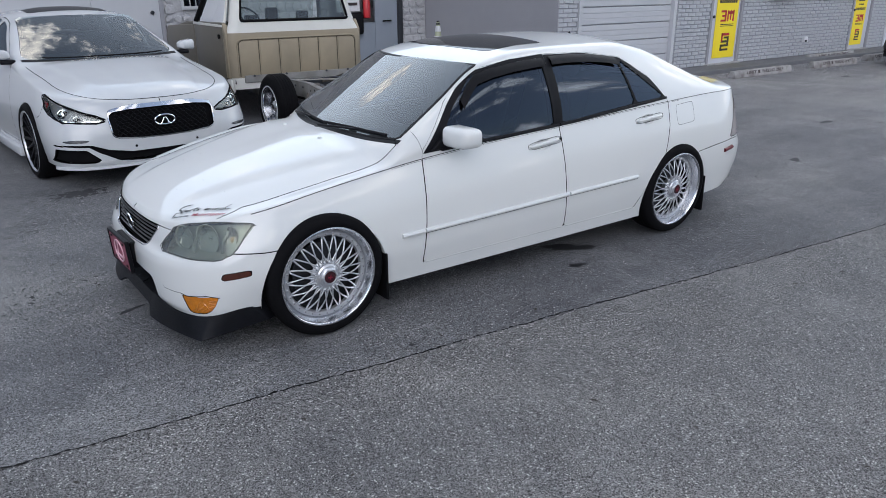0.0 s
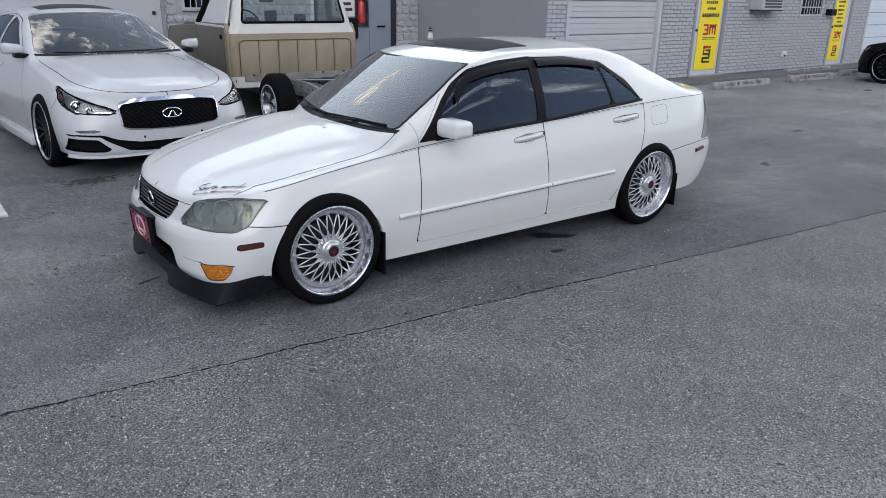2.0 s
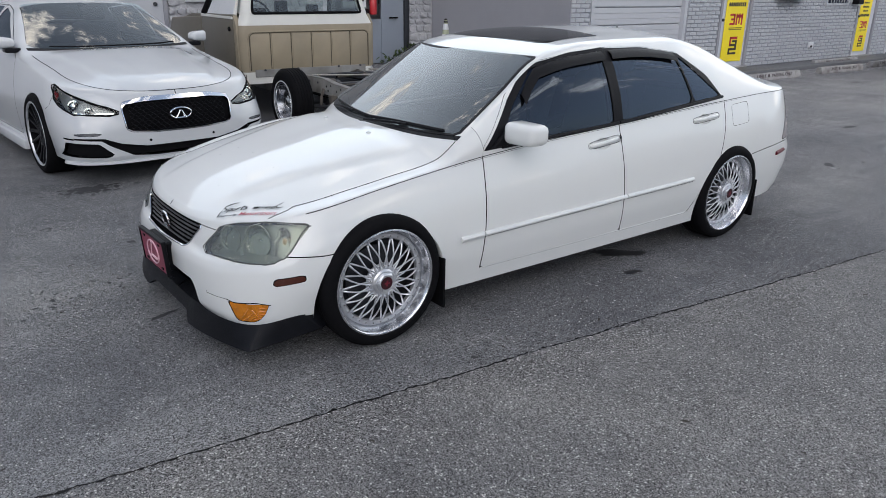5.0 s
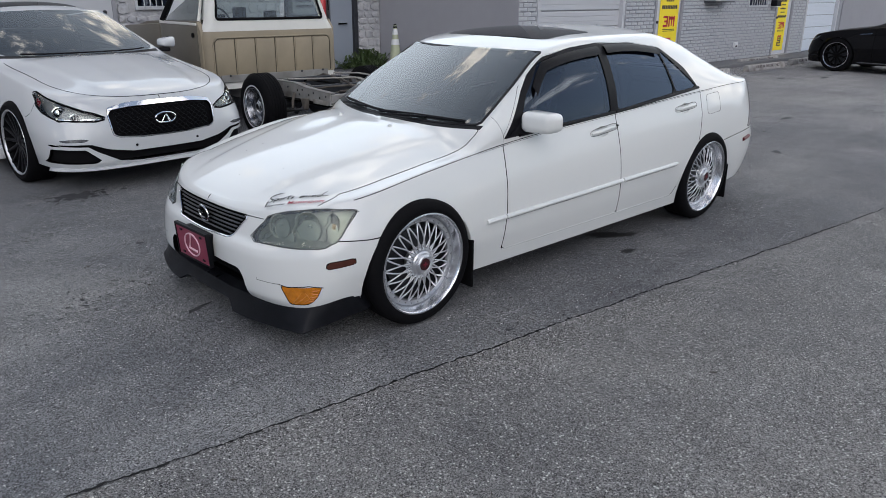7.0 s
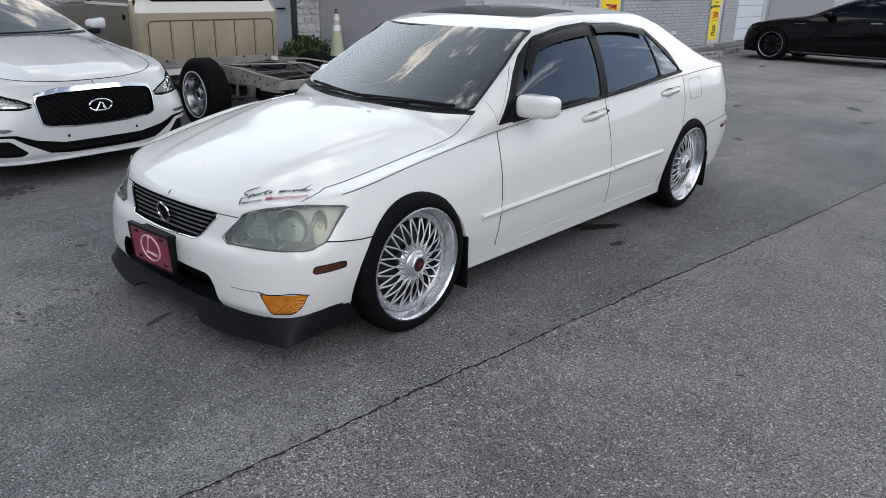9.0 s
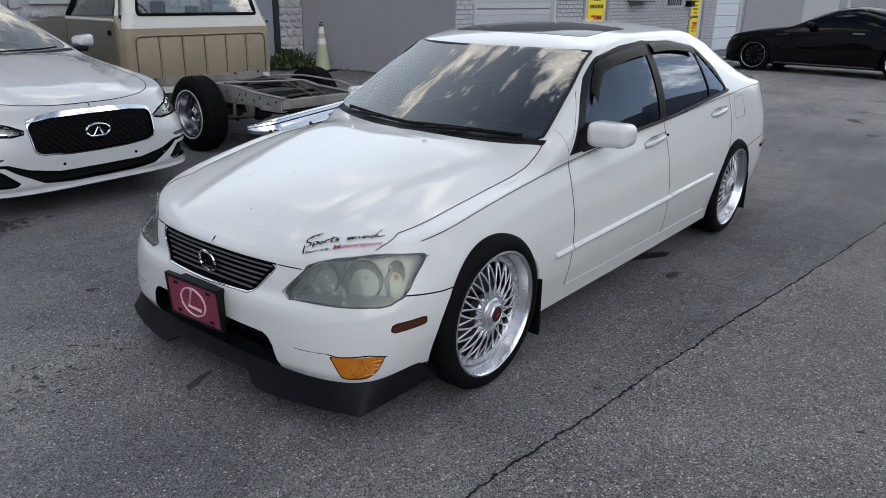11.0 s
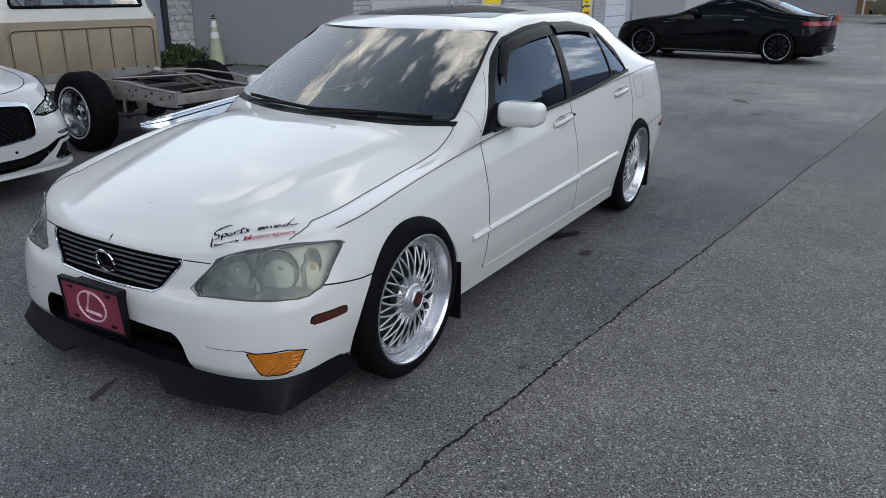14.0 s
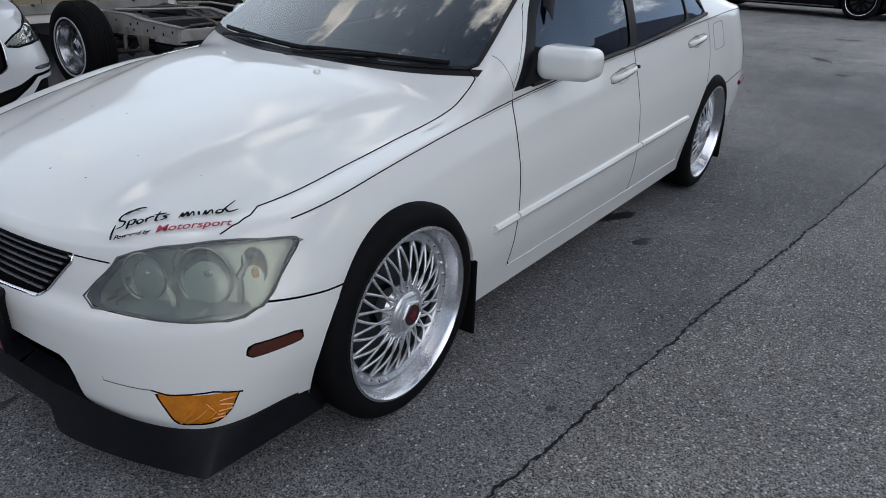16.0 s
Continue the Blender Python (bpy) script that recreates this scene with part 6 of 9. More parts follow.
        for u0, v0, u1, v1, thick in ((42.6, 0.222, 45.6, 0.282, 0.0050), (43.6, 0.218, 46.8, 0.272, 0.0036), (45.4, 0.222, 47.6, 0.262, 0.0030), (46.4, 0.284, 47.8, 0.246, 0.0034)):
            ends = [sh.on_wrap(u0 + (u1 - u0) * t, v0 + (v1 - v0) * t) for t in (0, 0.5, 1)]
            part("lens_facet", tube([(q - nn * 0.0005) * np.array((1, -side, 1)) for q, nn in ends], [thick * 0.4, thick, thick * 0.4], 5), M["amber_pale"], fg)
        for kk in range(5):
            ends = [sh.on_wrap(48.0 - 0.2 * kk, 0.286 - 0.013 * kk), sh.on_wrap(50.2 - 0.42 * kk, 0.288 - 0.013 * kk)]
            part("lens_rib", tube([(q - nn * 0.0015) * np.array((1, -side, 1)) for q, nn in ends], 0.0026, 5), M["amber_deep"], fg)
        # dark rod draws the shade in the bumper's crease
        crease = [sh.on_wrap(a, 0.3105 - 0.0007 * (a - 31)) for a in np.linspace(31.0, 39.4, 10)]
        part("bumper_crease", tube([q * np.array((1, -side, 1)) for q, nn in crease], 0.0014, 5), M["lamp_edge"], fb)
        brow = [sh.on_wrap(a, 0.3045 + 0.0004 * (a - 39)) for a in np.linspace(39.2, 51, 8)]
        part("lens_edge", tube([q * np.array((1, -side, 1)) for q, nn in brow], 0.0022, 5), M["gap"], fg)
        tl = sh.build("tail_lamp", tail, M["smoke_lens"], car, "pale smoked tail lamp", side, 0.001)

    # front edge of the bonnet between grille and lamps
    for side in (-1, 1):
        q2 = sh.on_wrap(33.2, 0.571)[0]
        edge_pts = [sh.on_front(0.352, 0.570)[0]]
        edge_pts += [sh.on_front(0.352 + (abs(q2[1]) - 0.352) * kk / 5, 0.570)[0] for kk in range(1, 5)] + [q2]
        part("bonnet_edge", tube([np.array((q[0] - 0.0005, abs(q[1]) * side, q[2])) for q in edge_pts], 0.0019, 5), M["gap"], car)

    # sides
    for side in (-1, 1):
        def at(x, z, out=0.0):
            p, n = sh.on_side(x, z)
            p = p + n * out
            return np.array((p[0], p[1] * -side, p[2]))
        fd = sh.build("front_fender", fender + fender_up, paint, car, "", side)
        sh.build("body_side", quarter + quarter_up, paint, car, "", side)
        sh.build("side_sill", sill, paint, car, "", side)
        ledge = [at(x, 0.2478, -0.0015) for x in np.linspace(0.575, 2.262, 40)]
        part("sill_ledge", tube(ledge, 0.0026, 5), paint, car, "", True)
        for name, skin, black, wins, hand, mold, gl_out in (("front_door", door_f + door_f_up, black_f, [("window", win_f)], (1.31, 1.57, 0.770, 0.792), (0.570, 1.610, 0.4365, 0.459), glass_f),
                                                            ("rear_door", door_r + door_r_up, black_r, [("window", win_r), ("quarter_window", win_q)], (2.23, 2.50, 0.818, 0.832), (1.622, 2.24, 0.4595, 0.470), glass_r)):
            d = sh.build(name, skin, paint, car, "", side)
            sh.build("window_surround", black, M["trim"], d, "gloss black window surround", side, 0.001)
            for wn_name, faces in wins:
                sh.build(wn_name, faces, M["dark_glass"], d, "dark tinted side window", side, -0.004)
            # handle: a bow over a shallow cup
            x0, x1, z0, z1 = hand
            pts, rad = [], []
            for k in range(13):
                t = k / 12
                bow = 0.020 * min(1, 4 * t, 4 * (1 - t)) + 0.002
                pts.append(at(x0 + (x1 - x0) * (0.04 + 0.92 * t), z0 + (z1 - z0) * t, bow))
                rad.append(0.0100 if 0 < k < 12 else 0.006)
            part("door_handle", tube(pts, rad, 10, None, None, 1.15), paint, d, "white pull handle", True)
            slope = (z1 - z0) / (x1 - x0)
            cup_line = rounded([(x0, -0.012), (x0 + 0.05, -0.019), (x1 - 0.03, -0.019), (x1, -0.012), (x1, 0.012), (x1 - 0.03, 0.019), (x0 + 0.05, 0.019), (x0, 0.012)], 0.02)
            cup = [at(x, z0 + (x - x0) * slope + dz, 0.0012) for x, dz in cup_line]
            hc = cup_f if name == "front_door" else cup_r
            verts, faces = [], []
            for k, (r, depth) in enumerate(((1.02, 0.0006), (0.93, -0.003), (0.80, -0.0085), (0.55, -0.0120), (0.02, -0.0130))):
                verts += [at(hc[0] + hc[2] * r * math.cos(a), hc[1] + hc[3] * r * math.sin(a), depth) for a in [2 * math.pi * q / 36 for q in range(36)]]
                if k:
                    faces += [(36 * k - 36 + q, 36 * k - 36 + (q + 1) % 36, 36 * k + (q + 1) % 36, 36 * k + q) for q in range(36)]
            link_mesh("handle_cup", verts, faces, paint, d, "", True)
            part("handle_seam", tube(cup, 0.0014, 4, None, None, 1.0, True), M["gap"], d)
            if name == "front_door":
                part("key_lock", tube([at(1.545, 0.793, 0.003), at(1.545, 0.793, 0.026)], 0.007, 8), M["trim"], d)
            a, b, za, zb_ = mold
            strip = [at(a + (b - a) * k / 20, za + (zb_ - za) * k / 20, 0.004) for k in range(21)]
            part("side_moulding", tube(strip, 0.0135, 8, None, None, 1.0), paint, d, "white rub strip", True)
            part("moulding_edge", tube([p - np.array((0, 0, 0.0135)) for p in strip], 0.0022, 4), M["gap"], d)
            # rain visor over the upper window edge
            tops = [(0.90, 1.055), (0.96, 1.115), (1.03, 1.172), (1.15, 1.200), (1.28, 1.218), (1.42, 1.230), (1.53, 1.236)] if name == "front_door" else [(1.59, 1.240), (1.75, 1.242), (1.90, 1.236), (2.05, 1.222), (2.15, 1.204)]
            vis = bmesh.new()
            rows = []
            for x, z in tops:
                rows.append([vis.verts.new(at(x, z + dz, o)) for dz, o in ((0.006, 0.002), (-0.004, 0.010), (-0.024, 0.016), (-0.044, 0.016), (-0.044, 0.013), (-0.022, 0.013), (-0.002, 0.006))])
            for p, q in zip(rows, rows[1:]):
                for k in range(6):
                    vis.faces.new((p[k], p[k + 1], q[k + 1], q[k]))
            part("rain_visor", vis, M["trim"], d, "smoked black rain visor", True)
            belt = [at(x, 0.829 + 0.0415 * (x - 0.62) / 0.95 if x < 1.57 else 0.8705 + 0.068 * (x - 1.57) / 1.0, 0.003) for x in (np.linspace(0.72, 1.565, 18) if name == "front_door" else np.linspace(1.575, 2.555, 18))]
            part("belt_trim", tube(belt, 0.009, 6), M["trim"], d, "black belt moulding", True)
        mould = [at(0.424 + 0.136 * k / 5, 0.4325 + 0.004 * k / 5, 0.004) for k in range(6)]
        part("side_moulding", tube(mould, 0.0135, 8), paint, fd, "", True)
        # pinstripe on the shoulder, and the bonnet seam
        s_col = [i for i in range(sh.nu) if -0.34 < sh.g[i, sh.rows[0], 0] < 3.40]
        pts = [(sh.g[i, sh.rows[0]], sh.gn[i, sh.rows[0]]) for i in s_col]
        sh.stripe("pinstripe", pts, 0.0032, M["gap"], car, side, 0.0016)
        pts = [(p - np.array((0, 0, 0.0075)), nn) for p, nn in pts]
        sh.stripe("pinstripe", pts, 0.0012, M["gap"], car, side, 0.0024)
        # the seam rises from the lamp over the shoulder to the edge of the bonnet
        r_col = [i for i in range(sh.nu) if -0.455 < sh.g[i, sh.rows[1], 0] < 0.47]
        climb = [min(1.0, (sh.g[i, sh.rows[1], 0] + 0.455) / 0.115) for i in r_col]
        k_row = [sh.rows[0] + 1 + int(round((sh.rows[1] - sh.rows[0] - 1) * f ** 0.8)) for f in climb]
        pts = [(sh.g[i, k], sh.gn[i, k]) for i, k in zip(r_col, k_row)]
        pts += [(np.array((x, -y, top_z(x, y))), np.array((-0.45, -0.25, 0.86))) for x, y in ((0.478, 0.722), (0.492, 0.700), (0.503, 0.672))]
        sh.stripe("bonnet_seam", pts, 0.0036, M["gap"], fd, side, 0.0012)
        # wheel arch lips and liners
        for cx in (0.0, 2.67):
            arc = [math.radians(a) for a in range(-14, 196, 5)]
            verts, faces = [], []
            for a in arc:
                x, z = cx + 0.339 * math.cos(a), 0.262 + 0.339 * math.sin(a)
                p = at(x, z, 0.0)
                for dy, dr in ((0, 0.0), (0.004, -0.003), (0.03, -0.002), (0.03, 0.012), (0.26, 0.02)):
                    verts.append((cx + (0.339 + dr) * math.cos(a), p[1] - side * dy, 0.262 + (0.339 + dr) * math.sin(a)))
            n5 = len(arc)
            lipf = [(5 * i + k, 5 * i + k + 1, 5 * i + 5 + k + 1, 5 * i + 5 + k) for i in range(n5 - 1) for k in (0, 1)]
            linf = [(5 * i + k, 5 * i + k + 1, 5 * i + 5 + k + 1, 5 * i + 5 + k) for i in range(n5 - 1) for k in (2, 3)]
            link_mesh("arch_lip", verts, lipf, paint, car, "", True)
            link_mesh("wheel_liner", verts, linf, M["gap"], car, "", True)
            flap_x = cx + (0.335 if cx == 0 else 0.318)
            flap = box((flap_x - 0.016, -0.010, 0.105), (flap_x - 0.002, 0.15, 0.36), 0.006, None, pose(0, 0, 0))
            bmesh.ops.transform(flap, matrix=Matrix.Translation((0, -0.845 if side < 0 else 0.71, 0)), verts=flap.verts)
            part("mud_flap", flap, M["rubber"], car, "black rubber mud flap")
        # mirror
        mir = box((0.705, -0.982, 0.852), (0.835, -0.795, 0.962), 0.034, None, None, 4)
        for v in mir.verts:
            t = (-v.co.y - 0.795) / 0.187
            v.co.x += 0.02 * t * t - 0.01 * (v.co.z - 0.9) / 0.05 * 0
            v.co.z += (0.907 - v.co.z) * 0.10 * t
            v.co.y *= -side
        part("door_mirror", mir, paint, car, "white door mirror", True)
        part("mirror_glass", box((0.834, -0.955, 0.868), (0.845, -0.815, 0.946), 0.01, None, Matrix.Diagonal((1, -side, 1, 1))), M["chrome"], car)
        foot = prism([(0.645, 0.835), (0.79, 0.842), (0.83, 0.94), (0.78, 0.945)], -0.80, -0.735, "y", None, 0.006, Matrix.Diagonal((1, -side, 1, 1)))
        part("mirror_foot", foot, M["trim"], car, "black mirror foot")
        # repeat lamp and fuel flap
        if side < 0:
            fl = rounded([(2.650, 0.750), (2.835, 0.758), (2.838, 0.890), (2.645, 0.880)], 0.028)
            part("fuel_flap_seam", tube([at(x, z, 0.0002) for x, z in fl], 0.0011, 4, None, None, 1.0, True), M["gap"], car)
        rm = [at(x, z, 0.003) for x, z in ((3.20, 0.512), (3.23, 0.516), (3.26, 0.520), (3.30, 0.526))]
        part("rear_marker", tube(rm, 0.014, 8), M["marker_red"], car, "dark red rear side marker", True)

    # front lip: the top follows the bumper, the foot bows round the corner and runs back to the arch
    bend = math.asin((0.715 / 0.800) ** 2.1)
    stations = [math.asin((0.715 * k / 46 / 0.800) ** 2.1) for k in range(46)] + [bend + (radians(78) - bend) * k / 24 for k in range(25)]
    rows = []
    for sgn, th in [(-1, q) for q in stations[:0:-1]] + [(1, q) for q in stations]:
        c, s_ = math.cos(th), math.sin(th)
        ux, uy = -0.676 + 0.574 * (1 - c ** (2 / 4.2)), 0.800 * s_ ** (2 / 4.2)
        mid = max(0.0, min(1.0, (0.300 - uy) / 0.085))
        mid = mid * mid * (3 - 2 * mid)
        ends = max(0.0, (th - bend) / (radians(78) - bend))
        k = min(1.0, uy / 0.715)
        # the foot bows round the corner
        lx = -0.722 + 0.022 * mid + 0.104 * max(0.0, k - 0.42) ** 1.6 / 0.418
        ly = 0.730 * k ** 1.02
        lx, ly = lx + 0.308 * ends, ly + 0.078 * ends
        zt = float(body["zb"](ux)) + 0.003 - 0.006 * mid
        zl = 0.097 + 0.036 * mid + 0.058 * ends
        mx, my, mz = 0.45 * ux + 0.55 * lx, 0.45 * uy + 0.55 * ly, 0.40 * zt + 0.60 * zl
        rows.append([(ux + 0.05, (uy - 0.04) * sgn if uy > 0.06 else uy * sgn, zt + 0.020), (ux - 0.002, (uy + 0.001) * sgn, zt + 0.004), (ux - 0.005, (uy + 0.003) * sgn, zt - 0.003),
                     (mx, my * sgn, mz), (lx, ly * sgn, zl + 0.006), (lx + 0.004, ly * sgn * 0.994, zl), (lx + 0.16, ly * sgn * 0.90, zl + 0.012)])
    lipbm = bmesh.new()
    vv = [[lipbm.verts.new(q) for q in row] for row in rows]
    for r0, r1 in zip(vv, vv[1:]):
        for j in range(7):
            lipbm.faces.new((r0[j], r0[(j + 1) % 7], r1[(j + 1) % 7], r1[j]))
    lipbm.faces.new(vv[0][::-1])
    lipbm.faces.new(vv[-1])
    bmesh.ops.recalc_face_normals(lipbm, faces=lipbm.faces)
    for e in lipbm.edges:
        e.smooth = len(e.link_faces) < 2 or e.calc_face_angle(0.0) < 0.30
    part("front_lip", lipbm, M["lip"], car, "scuffed matt black front lip", True)
    part("under_tray", box((-0.60, -0.62, 0.13), (0.0, 0.62, 0.17), 0.01), M["gap"], car)
    part("floor_pan", box((0.3, -0.66, 0.17), (3.3, 0.66, 0.25), 0.01), M["gap"], car)
    part("rear_skirt", box((2.95, -0.68, 0.25), (3.5, 0.68, 0.40), 0.01), M["gap"], car)

    # wipers, nozzles, aerial
    for y0, y1 in ((0.52, -0.06), (0.02, -0.61)):
        blade, arm = [], []
        for kk in range(12):
            t = kk / 11
            y = y0 + (y1 - y0) * t
            x = base_line(y, 0.034) + 0.014 * math.sin(math.pi * t)
            blade.append((x, y, top_z(x, y) + 0.013))
        part("wiper_blade", tube(blade, 0.0065, 6, None, None, 1.4), M["trim"], car, "black wiper blade", True)
        for kk in range(7):
            t = kk / 6
            y = y0 + (y1 - y0) * (0.08 + 0.5 * t)
            x = base_line(y, -0.004 + 0.044 * t)
            arm.append((x, y, top_z(x, y) + 0.014 + 0.006 * math.sin(math.pi * t)))
        part("wiper_arm", tube(arm, 0.0065, 6), M["trim"], car, "", True)
    for y in (-0.235, 0.235):
        x = 0.30
        part("washer_nozzle", lathe([(0.0005, -0.010), (0.008, -0.009), (0.013, -0.002), (0.014, 0.004)], 12, None, Matrix.Translation((x, y, top_z(x, y))) @ pose(0, 0, 0, -90)), paint, car, "", True)
    part("roof_aerial", prism([(2.36, 1.28), (2.45, 1.275), (2.425, 1.325)], -0.006, 0.006, "y", None, 0.003), M["trim"], car, "small black roof aerial")
    # stone chips on the bonnet front
    rng = random.Random(5)
    for _ in range(16):
        chips = bmesh.new()
        x, y = rng.uniform(-0.50, -0.2), rng.uniform(-0.45, 0.45)
        r = rng.uniform(0.0012, 0.0032)
        bmesh.ops.create_circle(chips, cap_ends=True, segments=7, radius=r, matrix=Matrix.Translation((x, y, top_z(x, y) + 0.0016)) @ pose(0, 0, 0, 0, -math.degrees(math.atan((top_z(x + 0.01, y) - top_z(x - 0.01, y)) / 0.02)), 0))
        part("paint_chip", chips, M["dark_metal"], car)

    # decal
    origin, along, upw = Vector((-0.606, -0.452)), Vector((0.648, -0.762)), Vector((0.762, 0.648))

    def decal(text, u0, v0, size, shear, mat, extent=None, bold=0.0):
        cu = bpy.data.curves.new("text", "FONT")
        cu.body, cu.size, cu.shear, cu.offset = text, size, shear, bold
        ob = new("text", cu)
        bpy.context.view_layer.update()
        me = bpy.data.meshes.new_from_object(ob.evaluated_get(bpy.context.evaluated_depsgraph_get()))
        bpy.data.objects.remove(ob)
        wide = max(v.co.x for v in me.vertices)
        k = (extent / wide) if extent else 1.0
        bm = bmesh.new()
        bm.from_mesh(me)
        bpy.data.meshes.remove(me)
        bmesh.ops.triangulate(bm, faces=bm.faces)
        for v in bm.verts:
            q = origin + along * (u0 + v.co.x * k) + upw * (v0 + v.co.y)
            v.co = (q.x, q.y, top_z(q.x, q.y) + 0.0055)
        part("decal_text", bm, mat, car, "black and red bonnet lettering")
    
    decal("Motorsport", 0.104, 0.008, 0.033, 0.12, M["decal_red"], 0.172, 0.0004)
    decal("Powered by", 0.010, 0.010, 0.018, 0.2, M["gap"], 0.084, 0.0006)
    # brushed script: each stroke a thin ribbon that swells in the middle
    strokes = (((0.052, 0.098), (0.030, 0.100), (0.012, 0.086), (0.010, 0.072), (0.024, 0.064), (0.022, 0.050), (0.008, 0.044)),
               ((0.066, 0.104), (0.044, 0.104), (0.020, 0.088)), ((0.004, 0.058), (0.002, 0.028), (0.004, 0.012)),
               ((0.034, 0.066), (0.034, 0.036)), ((0.034, 0.064), (0.048, 0.066), (0.046, 0.052), (0.035, 0.051)),
               ((0.060, 0.064), (0.053, 0.056), (0.060, 0.049), (0.068, 0.057), (0.060, 0.064)),
               ((0.074, 0.066), (0.075, 0.050)), ((0.075, 0.060), (0.084, 0.067), (0.091, 0.065)),
               ((0.102, 0.082), (0.096, 0.054), (0.104, 0.050)), ((0.090, 0.071), (0.118, 0.073)),
               ((0.126, 0.066), (0.113, 0.063), (0.121, 0.056), (0.108, 0.050)),
               ((0.150, 0.050), (0.156, 0.067), (0.158, 0.052), (0.167, 0.068), (0.170, 0.053), (0.179, 0.068), (0.184, 0.052)),
               ((0.192, 0.068), (0.195, 0.053)), ((0.204, 0.052), (0.208, 0.068), (0.211, 0.054), (0.221, 0.069), (0.226, 0.054)),
               ((0.248, 0.068), (0.236, 0.066), (0.234, 0.056), (0.246, 0.057), (0.252, 0.072), (0.272, 0.100)), ((0.252, 0.072), (0.262, 0.058), (0.284, 0.066)))
    script = bmesh.new()
    for stroke in strokes:
        fine = [np.array(stroke[0])]
        for a, b, c, d in zip((stroke[0],) + stroke, stroke, stroke[1:], stroke[2:] + (stroke[-1],)):
            a, b, c, d = (np.array(q) for q in (a, b, c, d))
            for kk in range(1, 6):
                t = kk / 5
                fine.append(0.5 * (2 * b + (c - a) * t + (2 * a - 5 * b + 4 * c - d) * t * t + (3 * b - 3 * c + d - a) * t ** 3))
        rows = []
        for kk, q in enumerate(fine):
            tang = fine[min(kk + 1, len(fine) - 1)] - fine[max(kk - 1, 0)]
            side_w = np.array((-tang[1], tang[0])) / max(1e-6, float(np.hypot(*tang))) * (0.0014 + 0.0015 * math.sin(math.pi * kk / (len(fine) - 1)))
            row = []
            for w in (q + side_w, q - side_w):
                at_ = origin + along * float(w[0]) + upw * float(w[1])
                row.append(script.verts.new((at_.x, at_.y, top_z(at_.x, at_.y) + 0.0055)))
            rows.append(row)
        for a, b in zip(rows, rows[1:]):
            script.faces.new((a[0], a[1], b[1], b[0]))
    part("decal_script", script, M["gap"], car, "black brushed script reading Sports mind")
    # inside
    cabin = part("cabin_floor", box((0.75, -0.62, 0.25), (2.7, 0.62, 0.33), 0.02), M["seat"], car, "dark cabin")
    dash = prism([(0.52, 0.60), (0.52, 0.86), (0.80, 0.875), (0.95, 0.83), (0.98, 0.70), (0.90, 0.55)], -0.64, 0.64, "y", None, 0.02)
    part("dashboard", dash, M["seat"], car, "dark dashboard", True)
    wheel_m = Matrix.Translation((1.13, -0.33, 0.83)) @ pose(0, 0, 0, 0, -65, 0)
    ring_bm = tube([(0.185 * math.cos(a), 0.185 * math.sin(a), 0) for a in [2 * math.pi * k / 36 for k in range(36)]], 0.015, 8, None, wheel_m, 1.0, True)
    lathe([(0.0005, 0.0), (0.06, 0.0), (0.065, 0.02)], 20, ring_bm, wheel_m @ pose(0, 0, 0, 90))
    for a in (0, 150, 210):
        box((0.03, -0.016, -0.01), (0.18, 0.016, 0.01), 0.004, ring_bm, wheel_m @ pose(0, 0, 0, 0, 0, a))
    part("steering_wheel", ring_bm, M["trim"], car, "black steering wheel", True)
    for y in (-0.36, 0.36):
        st = box((1.28, y - 0.25, 0.36), (1.80, y + 0.25, 0.54), 0.06, None, None, 4)
        box((-0.08, -0.25, 0.0), (0.07, 0.25, 0.62), 0.06, st, Matrix.Translation((1.80, y, 0.48)) @ pose(0, 0, 0, 0, 18, 0), 4)
        box((-0.05, -0.13, 0.64), (0.05, 0.13, 0.80), 0.045, st, Matrix.Translation((1.80, y, 0.48)) @ pose(0, 0, 0, 0, 18, 0), 4)
        part("front_seat", st, M["seat"], car, "dark grey cloth seat", True)
    rb = box((2.15, -0.62, 0.36), (2.62, 0.62, 0.55), 0.06, None, None, 3)
    box((-0.08, -0.62, 0.0), (0.08, 0.62, 0.60), 0.06, rb, Matrix.Translation((2.60, 0, 0.45)) @ pose(0, 0, 0, 0, 22, 0), 3)
    part("rear_bench", rb, M["seat"], car, "", True)
    part("parcel_shelf", box((2.68, -0.6, 0.93), (3.06, 0.6, 0.96), 0.01), M["seat"], car)
    part("room_mirror", box((1.16, -0.11, 1.13), (1.18, 0.11, 1.19), 0.012), M["trim"], car)
    for side in (-1, 1):
        post, plates = [], []
        for k, z in enumerate((0.84, 0.90, 0.98, 1.06, 1.14, 1.22)):
            for x, depth in ((1.52, 0.026), (1.68, 0.026), (1.68, 0.040), (1.52, 0.040)):
                p, nn = sh.on_side(x, z)
                post.append((p - nn * depth) * np.array((1, -side, 1)))
            if k:
                plates += [(4 * k - 4 + q, 4 * k - 4 + (q + 1) % 4, 4 * k + (q + 1) % 4, 4 * k + q) for q in range(4)]
        link_mesh("pillar_trim", post, plates, M["trim"], car, "dark inner pillar trim")

